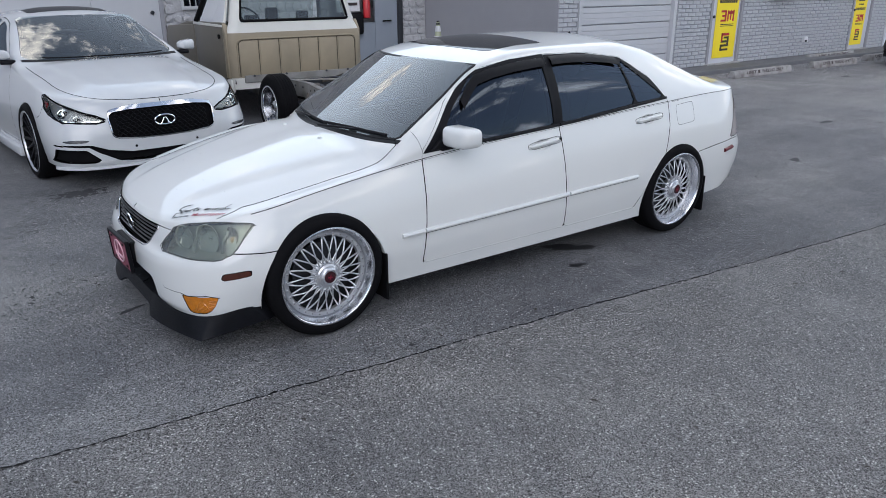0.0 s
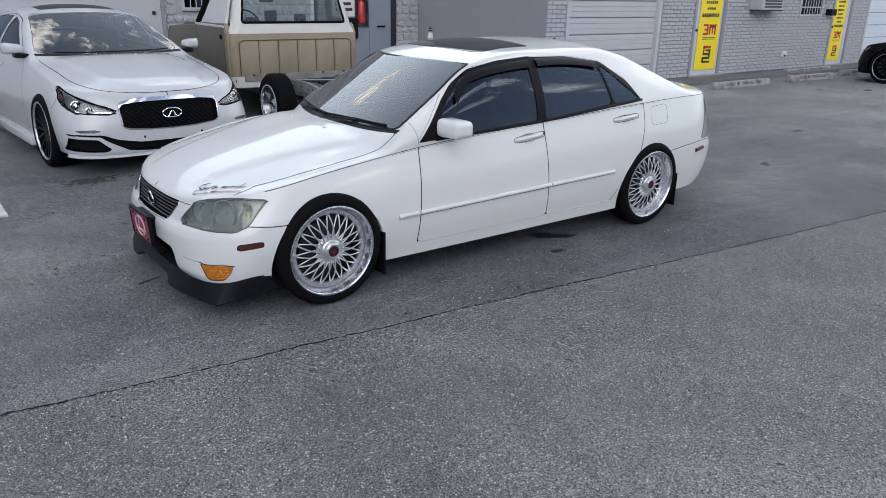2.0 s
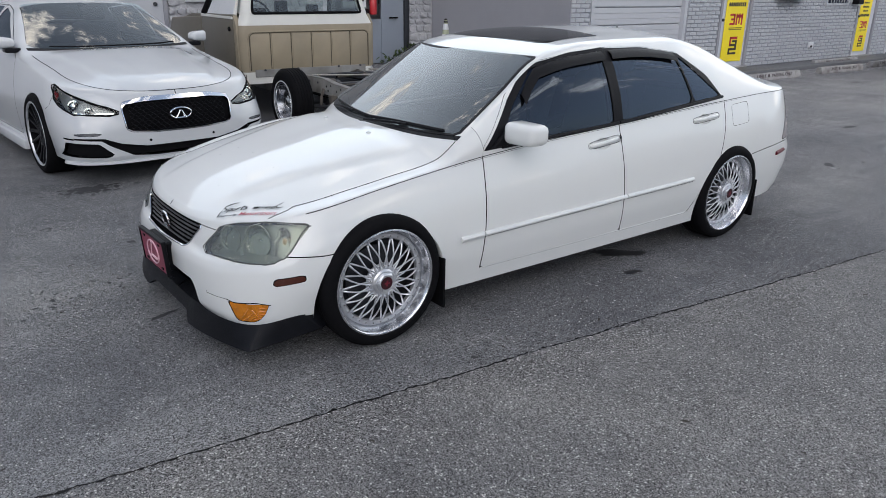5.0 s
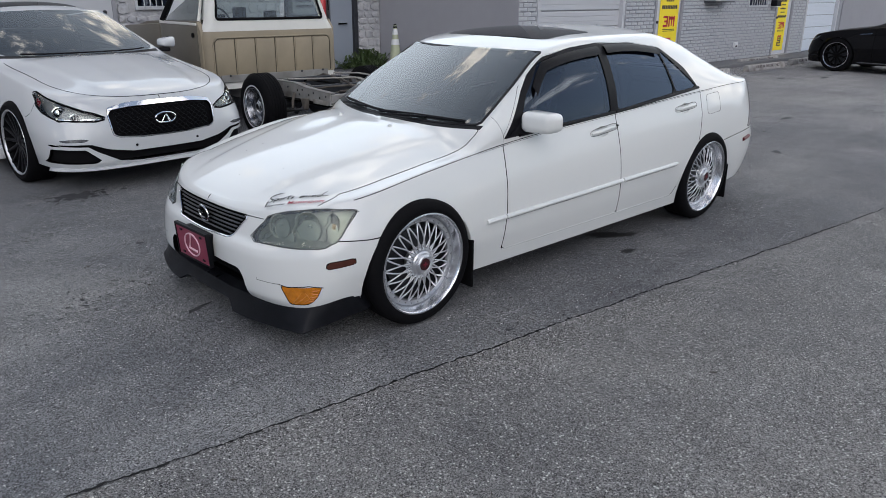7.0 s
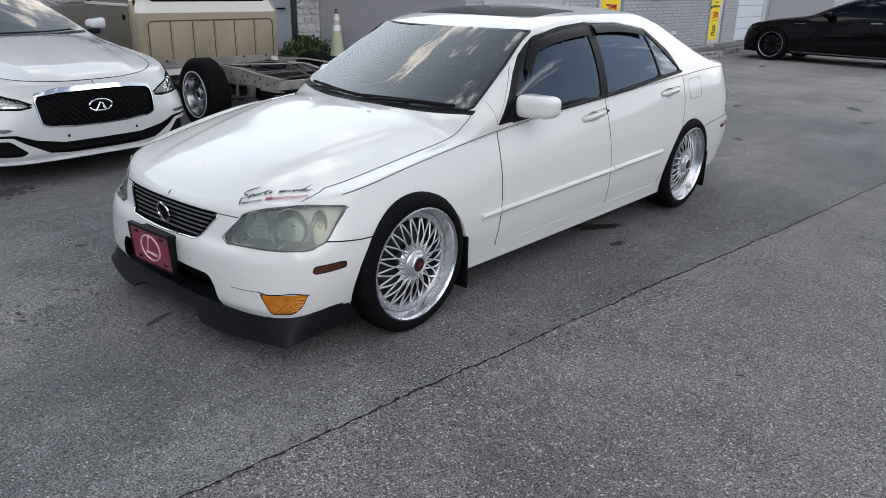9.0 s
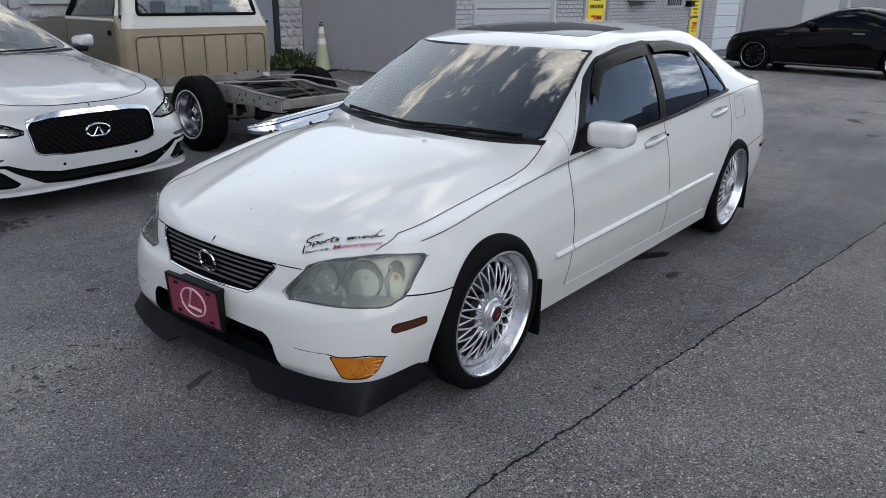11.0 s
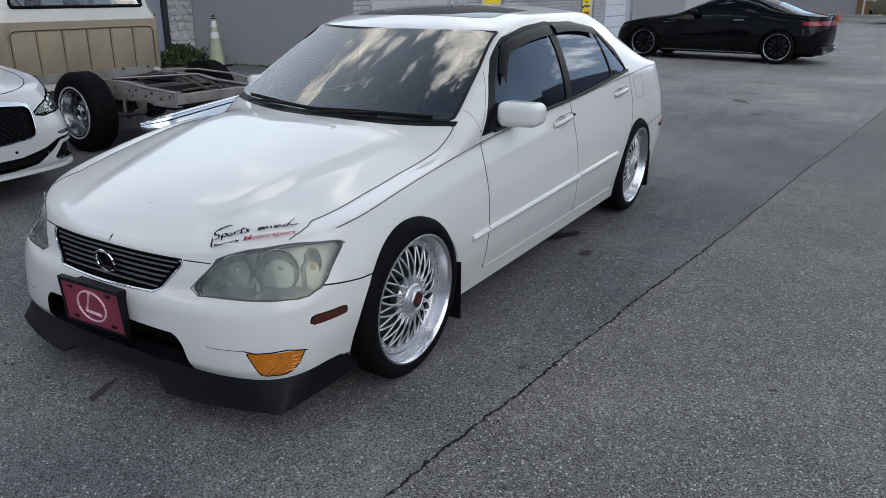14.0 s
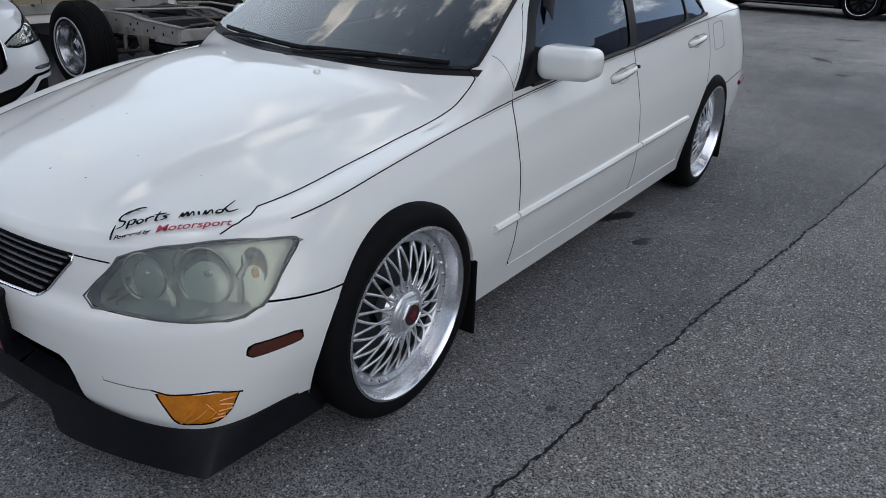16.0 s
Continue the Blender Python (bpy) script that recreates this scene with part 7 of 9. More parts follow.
    # the off side of the upper body is bent back, in and up to fit the camera's view
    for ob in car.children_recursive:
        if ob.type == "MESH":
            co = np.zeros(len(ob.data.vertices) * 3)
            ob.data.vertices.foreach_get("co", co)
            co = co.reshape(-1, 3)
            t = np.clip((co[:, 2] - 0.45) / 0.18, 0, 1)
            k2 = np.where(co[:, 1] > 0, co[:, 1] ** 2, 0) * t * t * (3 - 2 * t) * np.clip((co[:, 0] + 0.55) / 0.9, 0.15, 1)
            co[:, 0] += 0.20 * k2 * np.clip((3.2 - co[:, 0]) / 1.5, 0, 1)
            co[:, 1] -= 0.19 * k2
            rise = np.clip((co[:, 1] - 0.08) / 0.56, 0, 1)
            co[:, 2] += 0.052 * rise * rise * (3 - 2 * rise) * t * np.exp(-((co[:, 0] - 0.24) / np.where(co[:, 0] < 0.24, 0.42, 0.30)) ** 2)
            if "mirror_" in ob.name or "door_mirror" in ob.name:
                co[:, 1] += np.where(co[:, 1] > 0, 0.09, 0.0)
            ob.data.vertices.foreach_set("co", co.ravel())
    blown_pane(ws)
    # wheels
    style = wheel_mesh_style(0.312, 0.252, 0.20)
    for x, y, rz, tilt in ((0.0, -0.852, 0, -2.0), (2.67, -0.850, 0, -3.0), (0.0, 0.852, 180, -2.0), (2.67, 0.850, 180, -3.0)):
        place_wheel(style, car, Matrix.Translation((x, y, 0.312)) @ pose(0, 0, 0, 0, 0, rz) @ pose(0, 0, 0, tilt * -1, 0, 0) @ pose(0, 0, 0, 0, 7 * (x + 1), 0))
    discard(style)
    return car


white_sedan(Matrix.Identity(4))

# ---- the second white sedan ----
def pearl_sedan(m):
    car = root("parked_sedan", m, "pearl white luxury sedan with dark mesh grille, parked nose out", "car")
    def pearl_crease(x, y):
        x = np.asarray(x)
        line = 0.40 + 0.20 * (x + 0.8) / 1.3
        t = np.clip((line - y) / 0.06 + 0.5, 0, 1)
        mid = np.clip((0.13 + 0.03 * (x + 0.8) - y) / 0.08 + 0.5, 0, 1)
        fade = np.clip((x + 0.80) / 0.25, 0, 1) * np.clip((0.52 - x) / 0.15, 0, 1)
        return (0.010 * t * t * (3 - 2 * t) - 0.003 * mid * mid * (3 - 2 * mid)) * fade

    s = dict(
        x_front=-0.12, x_rear=3.30, inset=0.02, crown=2.4,
        width=curve((-0.12, 0.895), (0.6, 0.905), (2.0, 0.91), (3.3, 0.89)),
        ws=curve((-0.12, 0.83), (0.7, 0.83), (2.0, 0.85), (3.3, 0.80)),
        prof=curve((0, 0.96), (0.2, 0.985), (0.45, 1.0), (0.65, 0.99), (0.85, 0.965), (1, 0.935)),
        xf=curve((0, -0.845), (0.10, -0.885), (0.35, -0.880), (0.6, -0.875), (0.85, -0.850), (1, -0.815)),
        nf=curve((0, 4.7), (0.4, 4.3), (0.75, 3.5), (1, 2.9)),
        xr=curve((0, 3.82), (0.3, 3.93), (0.6, 3.93), (1, 3.86)),
        extra=pearl_crease,
        nr=curve((0, 3.0), (1, 3.0)),
        zb=curve((-0.9, 0.190), (-0.4, 0.205), (0.3, 0.180), (2.4, 0.175), (3.2, 0.24), (3.9, 0.28)),
        zs=curve((-0.84, 0.690), (-0.75, 0.712), (-0.5, 0.775), (0, 0.850), (0.6, 0.915), (1.6, 0.955), (2.6, 0.99), (3.9, 1.01)),
        yr=curve((-0.12, 0.715), (0.4, 0.74), (0.62, 0.745), (1.0, 0.665), (1.35, 0.60), (2.0, 0.58), (2.7, 0.585), (3.3, 0.64)),
        zr=curve((-0.84, 0.692), (-0.5, 0.785), (0, 0.868), (0.45, 0.935), (0.60, 0.985), (1.0, 1.17), (1.35, 1.305), (1.9, 1.365), (2.5, 1.335), (3.0, 1.18), (3.3, 1.07), (3.85, 1.01)),
        zc=curve((-0.84, 0.710), (-0.7, 0.765), (-0.4, 0.845), (0, 0.915), (0.4, 0.968), (0.56, 0.985), (0.62, 1.01), (1.0, 1.20), (1.35, 1.36), (1.5, 1.395), (1.95, 1.43), (2.4, 1.415), (2.75, 1.36), (3.3, 1.10), (3.5, 1.06), (3.85, 1.02)),
        bulge=curve((-0.8, 0.004), (0.4, 0.012), (1.5, 0.03), (2.6, 0.026), (3.8, 0.01)),
    )
    sh = Shell(s, 34, 18, 0.045, 34, 10, 16)
    paint = M["pearl_car"]
    low, up, top = sh.low, sh.up, sh.top
    for cx in (0.0, 2.85):
        _, low = sh.panel(low, circle(cx, 0.315, 0.366), view_side, 0)
    front = [f for f in low if sh.V[f[0]][0] < 0]
    rest = [f for f in low if sh.V[f[0]][0] >= 0]
    chrome, front = sh.panel(front, rounded([(-0.5, 0.704), (0.28, 0.690), (0.445, 0.660), (0.460, 0.60), (0.449, 0.455), (0.415, 0.428), (0.2, 0.408), (-0.5, 0.400)], 0.02), view_front, 0.001)
    grille, chrome = sh.panel(chrome, rounded([(-0.5, 0.662), (0.28, 0.656), (0.438, 0.638), (0.452, 0.60), (0.441, 0.460), (0.411, 0.437), (0.2, 0.418), (-0.5, 0.410)], 0.015), view_front, 0)
    band, front = sh.panel(front, smooth_outline([(-0.5, 0.302), (0.30, 0.308), (0.50, 0.345), (0.62, 0.392), (0.86, 0.400), (0.86, 0.384), (0.64, 0.374), (0.58, 0.33), (0.42, 0.245), (0.25, 0.225), (-0.5, 0.222)], 0), view_front, 0)
    vent, front = sh.panel(front, [(0.560, 0.262), (0.66, 0.352), (0.852, 0.362), (0.862, 0.248), (0.60, 0.240)], view_front, 0)
    slit, front = sh.panel(front, smooth_outline([(0.62, 0.412), (0.64, 0.440), (0.80, 0.436), (0.83, 0.414)], 1), view_front, 0)
    lamp_outline = smooth_outline(wrapped((25.8, 0.584), (34, 0.640), (46, 0.716), (58.0, 0.782), (59.2, 0.772), (57.2, 0.700), (51.5, 0.612), (42, 0.570), (33, 0.562)), 1)
    lamp, front = sh.panel(front, lamp_outline, view_wrap, 0.002)
    low = front + rest
    bumper, low = sh.panel(low, [(-2, -1), (-0.25, -1), (-0.25, 0.56), (-0.40, 0.62), (-0.52, 0.9), (-2, 0.9)], view_side)
    out_f = [(0.55, 0.26), (1.62, 0.26), (1.62, 1.34), (1.35, 1.285), (0.62, 0.93)]
    out_r = [(1.62, 0.26), (2.45, 0.26), (2.62, 0.55), (2.80, 0.80), (2.82, 1.0), (2.55, 1.27), (1.62, 1.34)]
    door_f, low = sh.panel(low, out_f, view_side)
    door_r, low = sh.panel(low, out_r, view_side)
    fender, low = sh.panel(low, [(-2, 0), (0.55, 0), (0.60, 0.93), (0.3, 1.5), (-2, 1.5)], view_side, 0)
    duf, up = sh.panel(up, out_f, view_side)
    dur, up = sh.panel(up, out_r, view_side)
    wf, duf = sh.panel(duf, [(0.74, 0.955), (1.58, 0.985), (1.58, 1.315), (1.36, 1.262)], view_side, 0)
    wr, dur = sh.panel(dur, [(1.64, 0.988), (2.60, 1.03), (2.50, 1.255), (2.2, 1.31), (1.64, 1.32)], view_side, 0)
    fup, qup = sh.panel(up, [(-2, 0), (0.60, 0), (0.60, 0.95), (0.45, 1.6), (-2, 1.6)], view_side, 0)

    def base(y, d=0.0):
        return 0.585 + d + 0.11 * (y / 0.75) ** 2 - 0.10
    ys = [0.8 * i / 12 for i in range(13)]
    hood, top = sh.panel(top, [(-2, -0.1)] + [(base(y, -0.02), y) for y in ys] + [(-2, 0.8)], view_plan, 0)
    cowl, top = sh.panel(top, [(0, -0.1)] + [(base(y, 0.03), y) for y in ys] + [(0, 0.8)], view_plan, 0)
    edge = [(x, float(s["yr"](x)) - 0.035) for x in np.linspace(0.68, 1.36, 10)]
    screen, top = sh.panel(top, [(base(y, 0.032), y) for y in (-0.1, 0, 0.2, 0.4, 0.6, 0.68)] + edge + [(1.36, 0.4), (1.34, 0.2), (1.33, -0.1)], view_plan, 0.002)
    sunroof, top = sh.panel(top, smooth_outline([(1.50, -0.5), (1.52, 0.36), (1.56, 0.40), (1.90, 0.40), (1.93, -0.5)], 1), view_plan, 0.003)
    rear_w, top = sh.panel(top, [(2.72, -0.1), (2.76, 0.5), (3.2, 0.58), (3.3, -0.1)], view_plan, 0.003)
    sh.build("inner_structure", [f for f in low + bumper + fender + door_f + door_r] + hood + cowl, M["gap"], car, "", 0, -0.014)
    sh.build("hood", hood, paint, car, "", 0)
    sh.build("roof", top, paint, car, "", 0)
    sh.build("front_bumper", bumper, paint, car, "pearl white bumper with black intakes", 0)
    sh.build("cowl", cowl, M["trim"], car, "", 0, 0.001)
    blown_pane(sh.build("windscreen", screen, M["glass"], car, "windscreen mirroring clouds", 0, 0.001))
    sh.build("sunroof", sunroof, M["black_car"], car, "dark glass sunroof", 0, 0.001)
    sh.build("rear_window", rear_w, M["dark_glass"], car, "", 0)
    gr = sh.build("grille", grille, M["gap"], car, "black wire-mesh grille in a chrome frame", 0, -0.025)
    sh.build("chrome_surround", chrome, M["chrome"], gr, "broad chrome grille surround", 0, 0.004)
    # woven grille wires
    for k in range(5):
        z = 0.445 + 0.045 * k
        for ph in (0, math.pi):
            line = []
            for i in range(61):
                y = -0.40 + 0.80 * i / 60
                p = sh.on_front(y, z)[0]
                line.append((p[0] + 0.010, y, z + 0.020 * math.sin(i * 0.85 + ph + k * math.pi)))
            part("grille_wire", tube(line, 0.0034, 5), M["trim"], gr)
    p0 = sh.on_front(0, 0.545)[0]
    em = tube([(p0[0] - 0.012, 0.088 * math.cos(a), 0.545 + 0.044 * math.sin(a)) for a in [2 * math.pi * (k + 0.5) / 44 for k in range(44)] if not -2.05 < (a if a < math.pi else a - 2 * math.pi) < -1.09], 0.0075, 8)
    for sg in (-1, 1):
        tube([(p0[0] - 0.014, sg * 0.041, 0.507), (p0[0] - 0.017, sg * 0.024, 0.532), (p0[0] - 0.018, sg * 0.004, 0.568)], 0.0066, 8, em)
    part("emblem", em, M["chrome"], gr, "plain chrome oval badge", True)
    sh.build("intake", band + vent, M["gap"], car, "", 0, -0.03)
    for side in (-1, 1):
        sh.build("day_lamp", slit, M["lamp_shell"], car, "", side, 0.001)
        hl = sh.build("headlight", lamp, M["clear_plastic"], car, "clear projector headlight with a red corner", side, 0.001)
        sh.build("lamp_housing", lamp, M["lamp_dark"], hl, "", side, -0.05)
        pts = [sh.on_wrap(math.degrees(a / 0.72), z)[0] * np.array((1, -side, 1)) for a, z in lamp_outline]
        part("lamp_seal", tube(pts, 0.0065, 6, None, None, 1.0, True), M["gap"], hl)
        for deg, z, r in ((46.5, 0.640, 0.050), (39.5, 0.608, 0.032)):
            p, n = sh.on_wrap(deg, z)
            c = Vector(p * np.array((1, -side, 1))) - Vector(n * np.array((1, -side, 1))) * 0.040
            rot = Vector((0, -1, 0)).rotation_difference(Vector((-0.95, 0.28 * side, 0.05)).normalized()).to_matrix().to_4x4()
            part("projector", lathe([(r, 0.01), (r, -0.002), (r * 0.86, -0.004), (r * 0.8, 0.01), (r * 0.5, -0.006), (0.0005, -0.014)], 28, None, Matrix.Translation(c) @ rot), M["chrome"], hl, "", True)
        wedge = [sh.on_wrap(d, 0.578 + 0.0022 * max(0.0, d - 42)) for d in np.linspace(30, 50, 12)]
        part("lamp_foot", tube([(q - nn * 0.012) * np.array((1, -side, 1)) for q, nn in wedge], 0.012, 6), M["chrome"], hl, "bright strip in the foot of the lamp", True)
        p, n = sh.on_wrap(54.5, 0.715)
        c = p * np.array((1, -side, 1)) - n * np.array((1, -side, 1)) * 0.012
        part("corner_reflector", lathe([(0.0005, -0.01), (0.02, -0.006), (0.035, 0.01)], 16, None, Matrix.Translation(c)), M["red_lens"], hl, "", True)
        fd = sh.build("front_fender", fender + fup, paint, car, "", side)
        sh.build("body_side", low + qup, paint, car, "", side)
        for nm, skin, win in (("front_door", door_f + duf, wf), ("rear_door", door_r + dur, wr)):
            d = sh.build(nm, skin, paint, car, "", side)
            sh.build("window", win, M["black_glass"], d, "dark tinted window", side, -0.004)
            x0 = 1.36 if nm == "front_door" else 2.36
            hp = []
            for k in range(9):
                t = k / 8
                p, n = sh.on_side(x0 + 0.22 * t, 0.84 + 0.012 * t)
                p = p + n * (0.024 * min(1, 4 * t, 4 * (1 - t)) + 0.002)
                hp.append(p * np.array((1, -side, 1)))
            part("door_handle", tube(hp, 0.011, 8), paint, d, "", True)
        cols = [i for i in range(sh.nu) if sh.g[i, sh.rows[1], 0] < 0.50]
        sh.stripe("bonnet_seam", [(sh.g[i, sh.rows[1]], sh.gn[i, sh.rows[1]]) for i in cols], 0.006, M["gap"], fd, side, 0.0012)
        arch_parts(sh, car, side, (0.0, 2.85), 0.367, 0.315, paint)
        mir = box((0.60, -0.99, 0.985), (0.76, -0.81, 1.105), 0.040, None, None, 4)
        for v in mir.verts:
            out_t = (-v.co.y - 0.81) / 0.18
            v.co.x += 0.06 * out_t ** 2
            v.co.z = 1.035 + (v.co.z - 1.035) * (1.0 - 0.42 * max(0.0, 1 - out_t) ** 1.5 - 0.12 * out_t ** 3)
            v.co.y *= -side
        part("door_mirror", mir, paint, car, "white door mirror", True)
        part("mirror_foot", box((0.62, -0.90, 0.955), (0.74, -0.77, 0.995), 0.012, None, Matrix.Diagonal((1, -side, 1, 1))), M["trim"], car)
        skirt = box((0.42, -0.925, 0.13), (2.42, -0.84, 0.225), 0.02, None, Matrix.Diagonal((1, -side, 1, 1)))
        part("side_skirt", skirt, paint, car, "", True)
    bm = bmesh.new()
    rows = []
    for i in range(33):
        y = -0.86 + 1.72 * i / 32
        x = -0.135 - 0.745 * (1 - (abs(y) / 0.90) ** 3.9) ** (1 / 3.9)
        rows.append([bm.verts.new((x + ox, y, z)) for ox, z in ((0.02, 0.211), (-0.015, 0.203), (-0.018, 0.186), (0.05, 0.181))])
    for p, q in zip(rows, rows[1:]):
        for k in range(4):
            bm.faces.new((p[k], p[(k + 1) % 4], q[(k + 1) % 4], q[k]))
    part("front_splitter", bm, paint, car, "", True)
    for y, z in ((0.27, 0.350), (-0.27, 0.350)):
        p = sh.on_front(y, z)[0]
        part("parking_sensor", lathe([(0.0005, -0.004), (0.010, -0.003), (0.012, 0.004)], 14, None, Matrix.Translation((p[0], y, z)) @ pose(0, 0, 0, 0, 0, -90)), M["gap"], car, "", True)
    for y0, y1 in ((0.55, 0.0), (0.05, -0.6)):
        pts = []
        for k in range(9):
            y = y0 + (y1 - y0) * k / 8
            x = base(y, 0.045)
            pts.append((x, y, float(s["zc"](x) - (s["zc"](x) - s["zr"](x)) * abs(y / 0.745) ** 2.4) + 0.014))
        part("wiper", tube(pts, 0.007, 6), M["trim"], car, "", True)
    part("dashboard", prism([(0.70, 0.75), (0.70, 0.98), (1.0, 1.0), (1.2, 0.92), (1.1, 0.7)], -0.68, 0.68, "y", None, 0.02), M["seat"], car)
    for y in (-0.37, 0.37):
        st = box((1.5, y - 0.26, 0.42), (2.05, y + 0.26, 0.60), 0.06, None, None, 3)
        box((-0.08, -0.25, 0.0), (0.07, 0.25, 0.62), 0.06, st, Matrix.Translation((2.02, y, 0.54)) @ pose(0, 0, 0, 0, 18, 0), 3)
        box((-0.05, -0.13, 0.64), (0.05, 0.13, 0.80), 0.045, st, Matrix.Translation((2.02, y, 0.54)) @ pose(0, 0, 0, 0, 18, 0), 3)
        part("front_seat", st, M["seat"], car, "", True)
    part("rear_bench", box((2.45, -0.62, 0.45), (2.95, 0.62, 1.05), 0.08, None, None, 3), M["seat"], car, "", True)
    part("floor_pan", box((-0.6, -0.70, 0.18), (3.7, 0.70, 0.36), 0.02), M["gap"], car)
    style = wheel_spoked("wheel", 0.338, 0.272, 0.235, 15, M["trim"], M["gap"], False, 0.035, M["alloy"], "black multi-spoke wheel with bright edge")
    four_wheels(style, car, 2.85, 0.905, 0.338)
    return car


pearl_sedan(pose(0.264, 3.650, 0, 0, 0, 94.3))


# ---- the black coupe ----
def black_coupe(m):
    car = root("black_coupe", m, "glossy black two-door coupe with dark wheels and red tail lamps", "car")
    s = dict(
        x_front=-0.15, x_rear=3.15, inset=0.02, crown=2.4,
        width=curve((-0.15, 0.915), (0.8, 0.900), (1.8, 0.905), (2.9, 0.935), (3.15, 0.92)),
        ws=curve((-0.15, 0.83), (1.0, 0.83), (2.2, 0.86), (3.15, 0.80)),
        prof=curve((0, 0.95), (0.2, 0.975), (0.45, 1.0), (0.65, 0.99), (0.85, 0.965), (1, 0.93)),
        xf=curve((0, -0.80), (0.2, -0.84), (0.5, -0.83), (0.8, -0.80), (1, -0.74)),
        nf=curve((0, 2.8), (1, 2.5)),
        xr=curve((0, 3.60), (0.3, 3.70), (0.6, 3.71), (0.85, 3.69), (1, 3.66)),
        nr=curve((0, 2.8), (1, 2.8)),
        zb=curve((-0.85, 0.16), (-0.4, 0.18), (0.3, 0.17), (2.4, 0.18), (3.2, 0.22), (3.9, 0.25)),
        zs=curve((-0.76, 0.665), (-0.5, 0.745), (0, 0.835), (0.6, 0.90), (1.6, 0.945), (2.6, 0.965), (3.2, 0.96), (3.9, 0.90)),
        yr=curve((-0.15, 0.71), (0.45, 0.74), (0.7, 0.74), (1.4, 0.61), (2.0, 0.585), (2.6, 0.60), (3.15, 0.66)),
        zr=curve((-0.76, 0.665), (-0.5, 0.75), (0, 0.85), (0.5, 0.915), (0.68, 0.96), (1.1, 1.14), (1.45, 1.270), (1.85, 1.315), (2.3, 1.255), (2.8, 1.095), (3.3, 0.955), (3.9, 0.905)),
        zc=curve((-0.76, 0.675), (-0.5, 0.775), (0, 0.875), (0.5, 0.94), (0.66, 0.965), (1.1, 1.18), (1.45, 1.32), (1.6, 1.345), (1.85, 1.360), (2.2, 1.325), (2.6, 1.215), (3.1, 1.035), (3.5, 0.965), (3.86, 0.945), (3.9, 0.93)),
        bulge=curve((-0.8, 0.004), (0.4, 0.012), (1.5, 0.03), (2.6, 0.03), (3.8, 0.012)),
    )
    sh = Shell(s, 22, 20, 0.05, 30, 9, 12)
    paint = M["black_car"]
    low, up, top = sh.low, sh.up, sh.top
    for cx in (0.0, 2.84):
        _, low = sh.panel(low, circle(cx, 0.325, 0.372), view_side, 0)
    front = [f for f in low if sh.V[f[0]][0] < 0.3]
    rest = [f for f in low if sh.V[f[0]][0] >= 0.3]
    lamp, front = sh.panel(front, smooth_outline(wrapped((36, 0.60), (46, 0.70), (58, 0.745), (57, 0.68), (46, 0.60)), 1), view_wrap, 0.003)
    grille, front = sh.panel(front, smooth_outline([(-0.5, 0.60), (0.36, 0.60), (0.42, 0.55), (0.34, 0.40), (-0.5, 0.39)], 1), view_front, 0)
    intake, front = sh.panel(front, [(-0.5, 0.32), (0.70, 0.36), (0.80, 0.22), (-0.5, 0.20)], view_front, 0.002)
    tail, rest = sh.panel(rest, smooth_outline([(3.22, 0.80), (3.27, 0.865), (5, 0.84), (5, 0.765), (3.32, 0.765)], 1), view_side, 0.002)
    low = front + rest
    out_d = [(0.72, 0.26), (2.18, 0.26), (2.26, 0.6), (2.24, 1.0), (2.20, 1.32), (1.45, 1.26), (0.72, 0.95)]
    door, low = sh.panel(low, out_d, view_side)
    dup, up = sh.panel(up, out_d, view_side)
    wf, dup = sh.panel(dup, [(0.90, 0.985), (2.10, 0.985), (2.06, 1.295), (1.75, 1.285), (1.46, 1.235)], view_side, 0)
    wq, up = sh.panel(up, smooth_outline([(2.28, 0.99), (2.78, 1.02), (2.62, 1.16), (2.3, 1.27), (2.24, 1.28)], 1), view_side, 0.002)
    fender, low = sh.panel(low, [(-2, 0), (0.72, 0), (0.72, 1.5), (-2, 1.5)], view_side, 0)
    fup, qup = sh.panel(up, [(-2, 0), (0.72, 0), (0.72, 1.5), (-2, 1.5)], view_side, 0)
    hood, top = sh.panel(top, [(-2, -0.1), (0.52, -0.1), (0.54, 0.4), (0.62, 0.8), (-2, 0.8)], view_plan, 0.002)
    edge = [(x, float(s["yr"](x)) - 0.035) for x in np.linspace(0.76, 1.45, 8)]
    screen, top = sh.panel(top, [(0.60, -0.1), (0.62, 0.4), (0.70, 0.68)] + edge + [(1.42, -0.1)], view_plan, 0.002)
    rear_w, top = sh.panel(top, [(2.62, -0.1), (2.66, 0.5), (3.15, 0.56), (3.28, 0.4), (3.30, -0.1)], view_plan, 0.003)
    sh.build("hood", hood, paint, car, "", 0)
    sh.build("roof", top, paint, car, "", 0)
    sh.build("windscreen", screen, M["black_glass"], car, "", 0)
    sh.build("rear_window", rear_w, M["black_glass"], car, "", 0)
    sh.build("grille", grille, M["dark_metal"], car, "", 0, -0.02)
    sh.build("intake", intake, M["gap"], car, "", 0, -0.02)
    sh.build("inner_structure", fender + door + low, M["gap"], car, "", 0, -0.015)
    for side in (-1, 1):
        sh.build("front_fender", fender + fup, paint, car, "", side)
        sh.build("body_side", low + qup, paint, car, "", side)
        d = sh.build("door", door + dup, paint, car, "", side)
        sh.build("window", wf, M["black_glass"], d, "black tinted window", side, -0.003)
        sh.build("quarter_window", wq, M["black_glass"], car, "", side, -0.003)
        hl = sh.build("headlight", lamp, M["clear_plastic"], car, "", side, 0.001)
        sh.build("lamp_housing", lamp, M["lamp_dark"], hl, "", side, -0.03)
